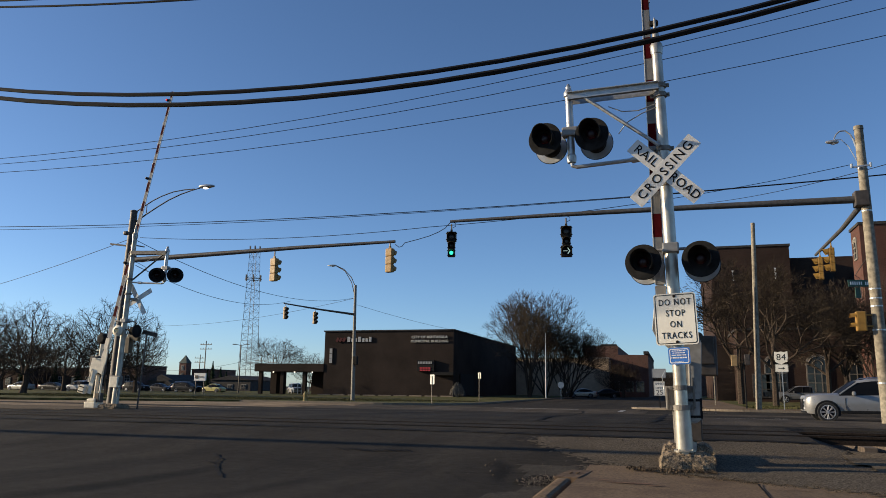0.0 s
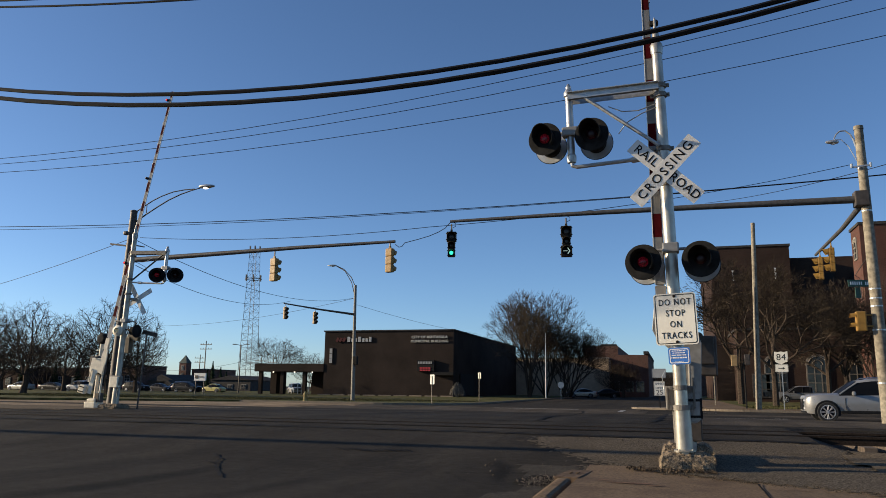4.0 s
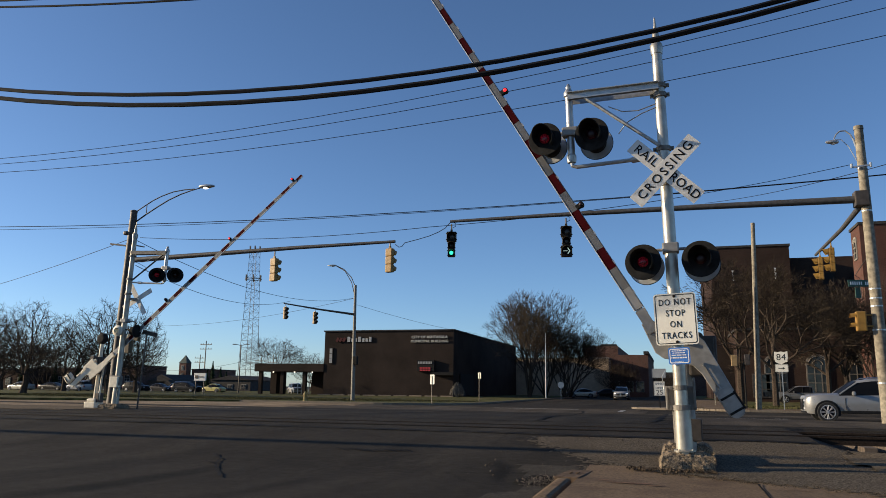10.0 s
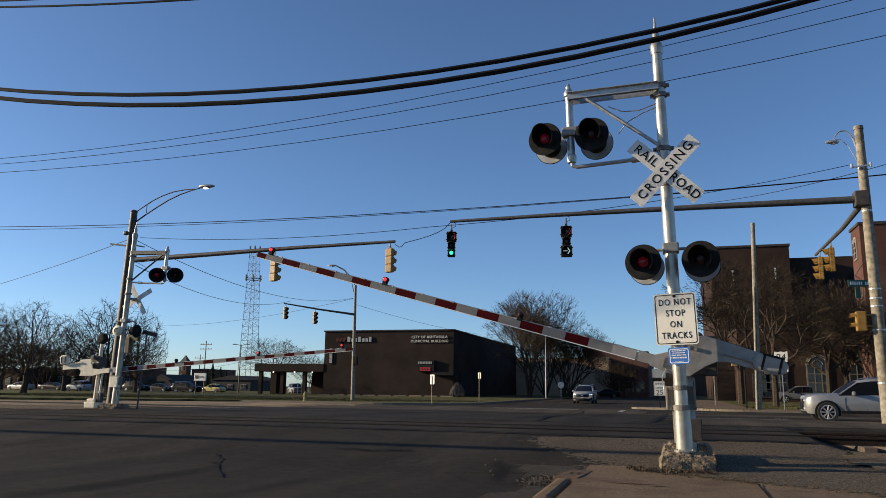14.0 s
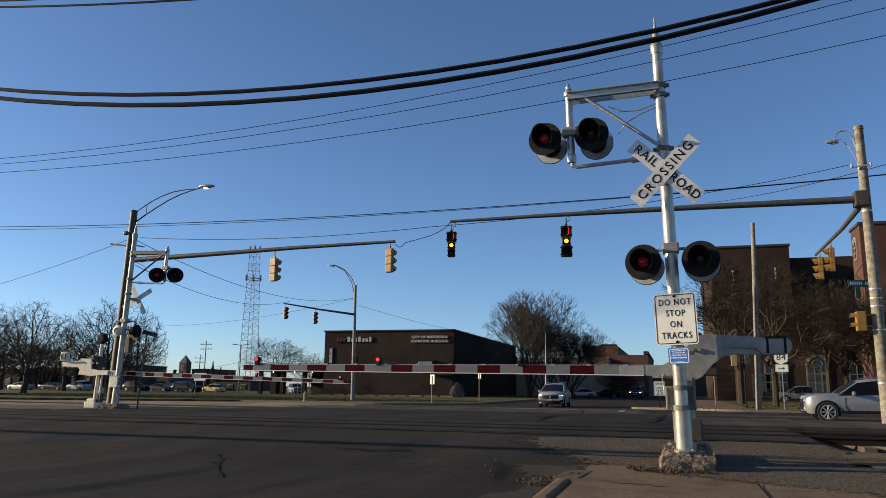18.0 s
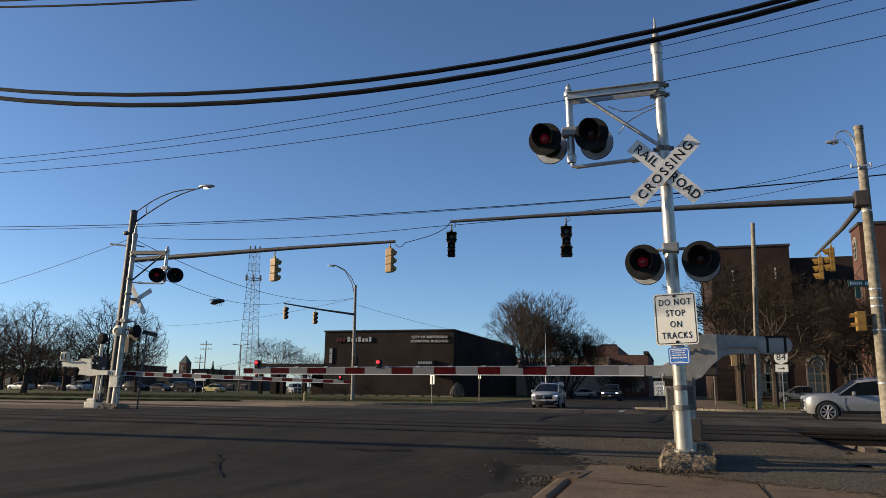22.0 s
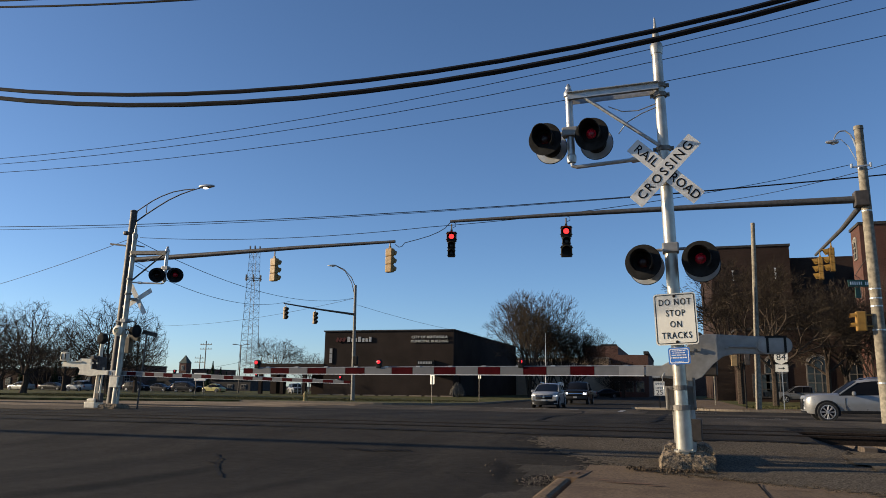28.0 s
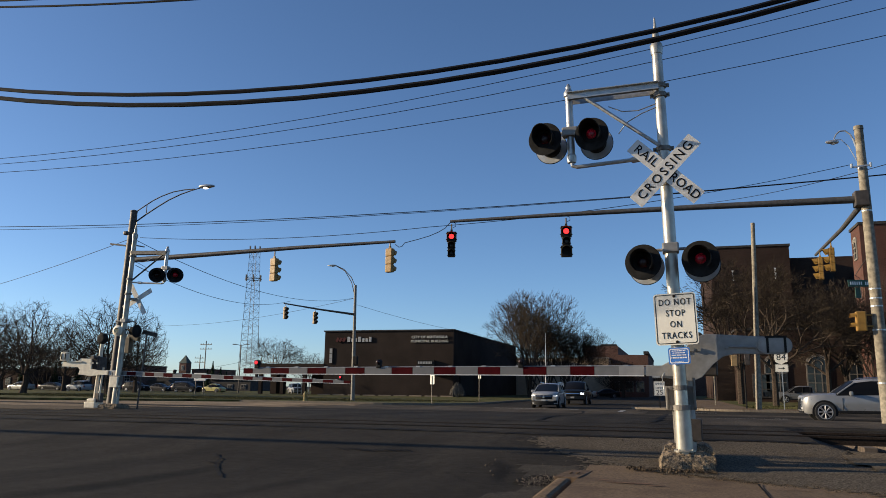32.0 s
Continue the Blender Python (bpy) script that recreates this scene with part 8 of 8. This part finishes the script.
for args in ((-104.2, 100.6, 0.0, -95, "silver sedan parked in the lot", PAINT_BEIGE, "sedan", False, 1.05),
             (-99.6, 103.0, 0.0, 85, "black sedan parked in the lot", PAINT_BLACK, "sedan", False, 1.25),
             (-92.0, 100.2, 0.0, -95, "white small wagon parked in the lot", PAINT_PEARL, "suv", False, 0.88),
             (-95.9, 109.9, 0.0, 85, "black car parked in the lot", PAINT_BLACK, "sedan"),
             (-85.0, 105.4, 0.0, 85, "black off-road wagon parked in the lot", PAINT_BLACK, "suv"),
             (-84.1, 110.4, 0.0, 85, "dark grey sedan parked in the lot", PAINT_GREY, "sedan"),
             (-83.0, 112.6, 0.0, 30, "pale car parked nose out behind the dark cars", PAINT_PEARL, "sedan"),
             (-75.0, 105.0, 0.0, 85, "large black wagon parked in the lot", PAINT_BLACK, "suv", False, 1.1),
             (-72.2, 108.2, 0.0, -95, "pale yellow rounded small car parked in the lot", PAINT_YELLOW, "beetle"),
             (-57.6, 109.0, 0.0, 40, "white car beyond the bank canopy", PAINT_PEARL, "suv", False, 0.95),
             (-101.6, 136.3, 0.0, 85, "red sedan parked in the lot", PAINT_RED, "sedan"),
             (-13.7, 119.2, 0.0, -70, "champagne sedan parked with lit headlight", PAINT_BEIGE, "sedan", True),
             (-10.5, 124.4, 0.0, -70, "black sedan parked on the side street", PAINT_BLACK, "sedan"),
             (-6.1, 196.8, 0.0, -10, "distant white car on the side street", PAINT_PEARL, "suv", True),
             (-3.2, 182.0, 0.0, -5, "distant dark car on the side street", PAINT_BLACK, "suv")):
    parked_car(*args)
# grey pickup before the brick hall
hall_pickup = shaped_car("pickup_truck", pose(13.08, 87.65, 0.12, 0, 0, -90), "grey pickup truck parked before the brick hall", PAINT_DULL, "truck", 1.95, 1.8, -2.7,
    [(-2.7, 0.44, 0.85, 0.96, 0, 0.88), (-2.66, 0.36, 0.9, 1.04, 0, 0.94), (-2.5, 0.34, 1.0, 1.08, 0, 0.98), (-2.1, 0.34, 1.02, 1.11, 0, 0.99), (-1.75, 0.34, 1.05, 1.13, 0, 1.0),
     (-1.5, 0.34, 1.07, 1.15, 0.84, 1.0), (-0.8, 0.34, 1.08, 1.72, 0.74, 1.0), (-0.3, 0.34, 1.1, 1.8, 0.74, 1.0), (0.4, 0.34, 1.1, 1.8, 0.74, 1.0), (0.85, 0.34, 1.1, 1.74, 0.73, 1.0), (1.02, 0.34, 1.08, 1.16, 0.84, 1.0), (1.15, 0.34, 1.0, 1.12, 0, 1.0), (2.6, 0.36, 1.0, 1.12, 0, 0.99), (2.7, 0.44, 0.95, 1.06, 0, 0.97)],
    (-1.8, 1.6), 0.38, 0.18, {(5, "side"), (6, "side"), (7, "side"), (8, "side"), (5, "top"), (9, "top")},
    [("grille", PLASTIC, -0.55, 0.55, 0.7, 0.95, 0.015, 0.02, "dark grille"), ("headlight", CLEARLAMP, 0.6, 0.88, 0.78, 0.92, 0.015, 0.03, "clear headlight"), ("bumper", CHROME, -0.9, 0.9, 0.46, 0.62, 0.04, 0.0, "bright front bumper")], False, 6)


# a fly that crosses close before the camera
FLY = mat("blue_black_fly", (0.012, 0.014, 0.02), 0.35, 0, 0.2, 900.0)
FLYWING = mat("smoky_fly_wing", (0.10, 0.10, 0.105), 0.4, 0, 0.2, 700.0)
fly = thing("fly", pose(-3.0, -2.0, 1.6), "small dark blue-black fly in the air", "insect")
bm = bmesh.new()
bmesh.ops.create_uvsphere(bm, u_segments=14, v_segments=8, radius=1, matrix=pose(-0.0024, 0, 0) @ Matrix.Diagonal((0.0036, 0.0021, 0.0019, 1)))
part("abdomen", bm, FLY, fly)
bm = bmesh.new()
bmesh.ops.create_uvsphere(bm, u_segments=14, v_segments=8, radius=1, matrix=pose(0.0018, 0, 0.0003) @ Matrix.Diagonal((0.0024, 0.0019, 0.0019, 1)))
part("thorax", bm, FLY, fly)
bm = bmesh.new()
bmesh.ops.create_uvsphere(bm, u_segments=12, v_segments=8, radius=1, matrix=pose(0.0046, 0, 0.0001) @ Matrix.Diagonal((0.0011, 0.0017, 0.0014, 1)))
part("head", bm, FLY, fly)
for side in (-1, 1):
    bm = bmesh.new()
    bmesh.ops.create_uvsphere(bm, u_segments=12, v_segments=6, radius=1, matrix=pose(-0.0024, side * 0.0028, 0.0019, side * 8, 0, -side * 32) @ Matrix.Diagonal((0.0042, 0.0014, 0.00006, 1)))
    part("wing", bm, FLYWING, fly, "smoky clear wing")
    for k in range(3):
        bm = bmesh.new()
        x = 0.0034 - 0.0018 * k
        tube(bm, [(x, side * 0.001, -0.0012), (x - 0.0006, side * 0.0026, -0.0016), (x - 0.0016, side * 0.0024, -0.0034)], 0.00016, 4)
        part("leg", bm, FLY, fly)


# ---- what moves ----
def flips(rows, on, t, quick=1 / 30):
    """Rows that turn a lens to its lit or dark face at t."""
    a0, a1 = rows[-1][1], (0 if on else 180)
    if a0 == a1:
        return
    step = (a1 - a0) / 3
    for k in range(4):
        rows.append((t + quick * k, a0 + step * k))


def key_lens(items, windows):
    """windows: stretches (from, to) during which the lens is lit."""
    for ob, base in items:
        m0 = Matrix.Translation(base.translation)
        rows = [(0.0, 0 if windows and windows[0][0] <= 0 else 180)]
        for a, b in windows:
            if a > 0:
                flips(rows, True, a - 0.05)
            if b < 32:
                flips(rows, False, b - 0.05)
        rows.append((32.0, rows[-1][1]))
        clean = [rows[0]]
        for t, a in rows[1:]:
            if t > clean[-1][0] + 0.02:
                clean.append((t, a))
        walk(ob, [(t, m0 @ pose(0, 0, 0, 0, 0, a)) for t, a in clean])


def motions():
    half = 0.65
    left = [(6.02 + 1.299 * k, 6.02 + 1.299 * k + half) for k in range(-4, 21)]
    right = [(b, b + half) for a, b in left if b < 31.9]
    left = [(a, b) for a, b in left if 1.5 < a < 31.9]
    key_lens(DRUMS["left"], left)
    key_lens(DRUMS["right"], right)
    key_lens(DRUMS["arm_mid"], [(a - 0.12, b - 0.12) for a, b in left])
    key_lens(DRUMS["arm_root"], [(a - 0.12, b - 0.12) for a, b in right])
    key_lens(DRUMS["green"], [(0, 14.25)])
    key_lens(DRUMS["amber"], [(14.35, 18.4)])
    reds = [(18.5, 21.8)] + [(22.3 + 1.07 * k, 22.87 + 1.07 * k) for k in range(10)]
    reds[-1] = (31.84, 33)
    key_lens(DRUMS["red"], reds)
    near = ((0, 89.3), (5.2, 89.3), (5.6, 88.3), (6, 85.2), (6.5, 81.8), (7, 78.4), (8, 71.9), (9, 66.2), (10, 59.2), (11, 47.0), (12, 35.9), (13, 25.0), (14, 15.4), (14.5, 10.9), (15.5, 5.6), (16.5, 2.8), (17, 1.4), (17.6, 0.5), (18.4, -0.1), (19, -0.3), (32, -0.3))
    walk(near_arm, [(t, pose(0, 0, 0, 0, a, 0)) for t, a in near])
    far = ((0, 78.6), (5.4, 78.6), (6, 76.2), (7, 68.2), (8, 60.6), (9, 52.8), (10, 40.5), (11, 28.5), (12, 16.6), (13, 9.6), (14, 4.4), (14.5, 2.4), (15.5, -0.4), (16.5, -1.4), (19, -1.5), (32, -1.5))
    walk(far_arm, [(t, pose(0, 0, 0, 0, -a, 0)) for t, a in far])
    walk(silver_wagon, [(t, pose(x, 36.2, 0.03, 0, 0, -90)) for t, x in ((0, 7.80), (28.0, 7.80), (28.2, 7.77), (28.45, 7.71), (28.8, 7.70), (32, 7.70))])
    walk(white_suv, [(t, pose(x, y, 0)) for t, x, y in ((0, -5.50, 206.6), (6, -5.50, 146.5), (7, -5.63, 135.2), (8, -5.86, 124.3), (9, -6.12, 111.8), (10, -6.39, 101.4), (11, -6.89, 93.8), (12, -7.35, 86.9), (13, -7.77, 80.0), (14, -7.94, 72.4), (14.5, -8.02, 69.2), (16.5, -8.22, 60.3), (17, -8.26, 58.5), (17.5, -8.29, 57.0), (18, -8.30, 55.7), (18.5, -8.30, 54.8), (19, -8.30, 54.1), (20, -8.30, 53.1), (21, -8.30, 52.9), (23, -8.30, 52.9), (32, -8.30, 52.9))])
    walk(dark_pickup, [(t, pose(x, y, 0)) for t, x, y in ((0, -5.50, 285.5), (17, -5.60, 137.1), (18, -5.79, 127.8), (19, -6.05, 115.2), (20, -6.25, 105.3), (21, -6.58, 98.5), (22, -6.99, 92.3), (23, -7.41, 86.0), (24, -7.70, 81.5), (25, -7.85, 76.3), (25.5, -7.91, 73.9), (27.5, -8.02, 69.1), (28, -8.03, 68.4), (29, -8.05, 67.8), (30, -8.06, 67.4), (32, -8.07, 66.9))])

    walk(fly, [(t, pose(x, y, z, 0, tip, yaw)) for t, x, y, z, tip, yaw in ((0, -3.0, -2.0, 1.6, 0, 40), (12, -2.2, -2.4, 1.4, 0, 60), (20, -2.4, -1.4, 1.3, 0, 50), (21.6, -1.5, 0.0, 1.25, -5, 25), (21.9, -0.64, 0.43, 1.28, -10, 17),
        (22.0, -0.348, 0.519, 1.316, -10, 17), (22.05, -0.38, 0.30, 1.28, 0, -60), (22.1, -0.50, -0.10, 1.20, 0, -110), (22.6, -1.5, -2.0, 1.3, 0, -110), (32, -4.0, -5.0, 1.8, 0, -110))])


motions()
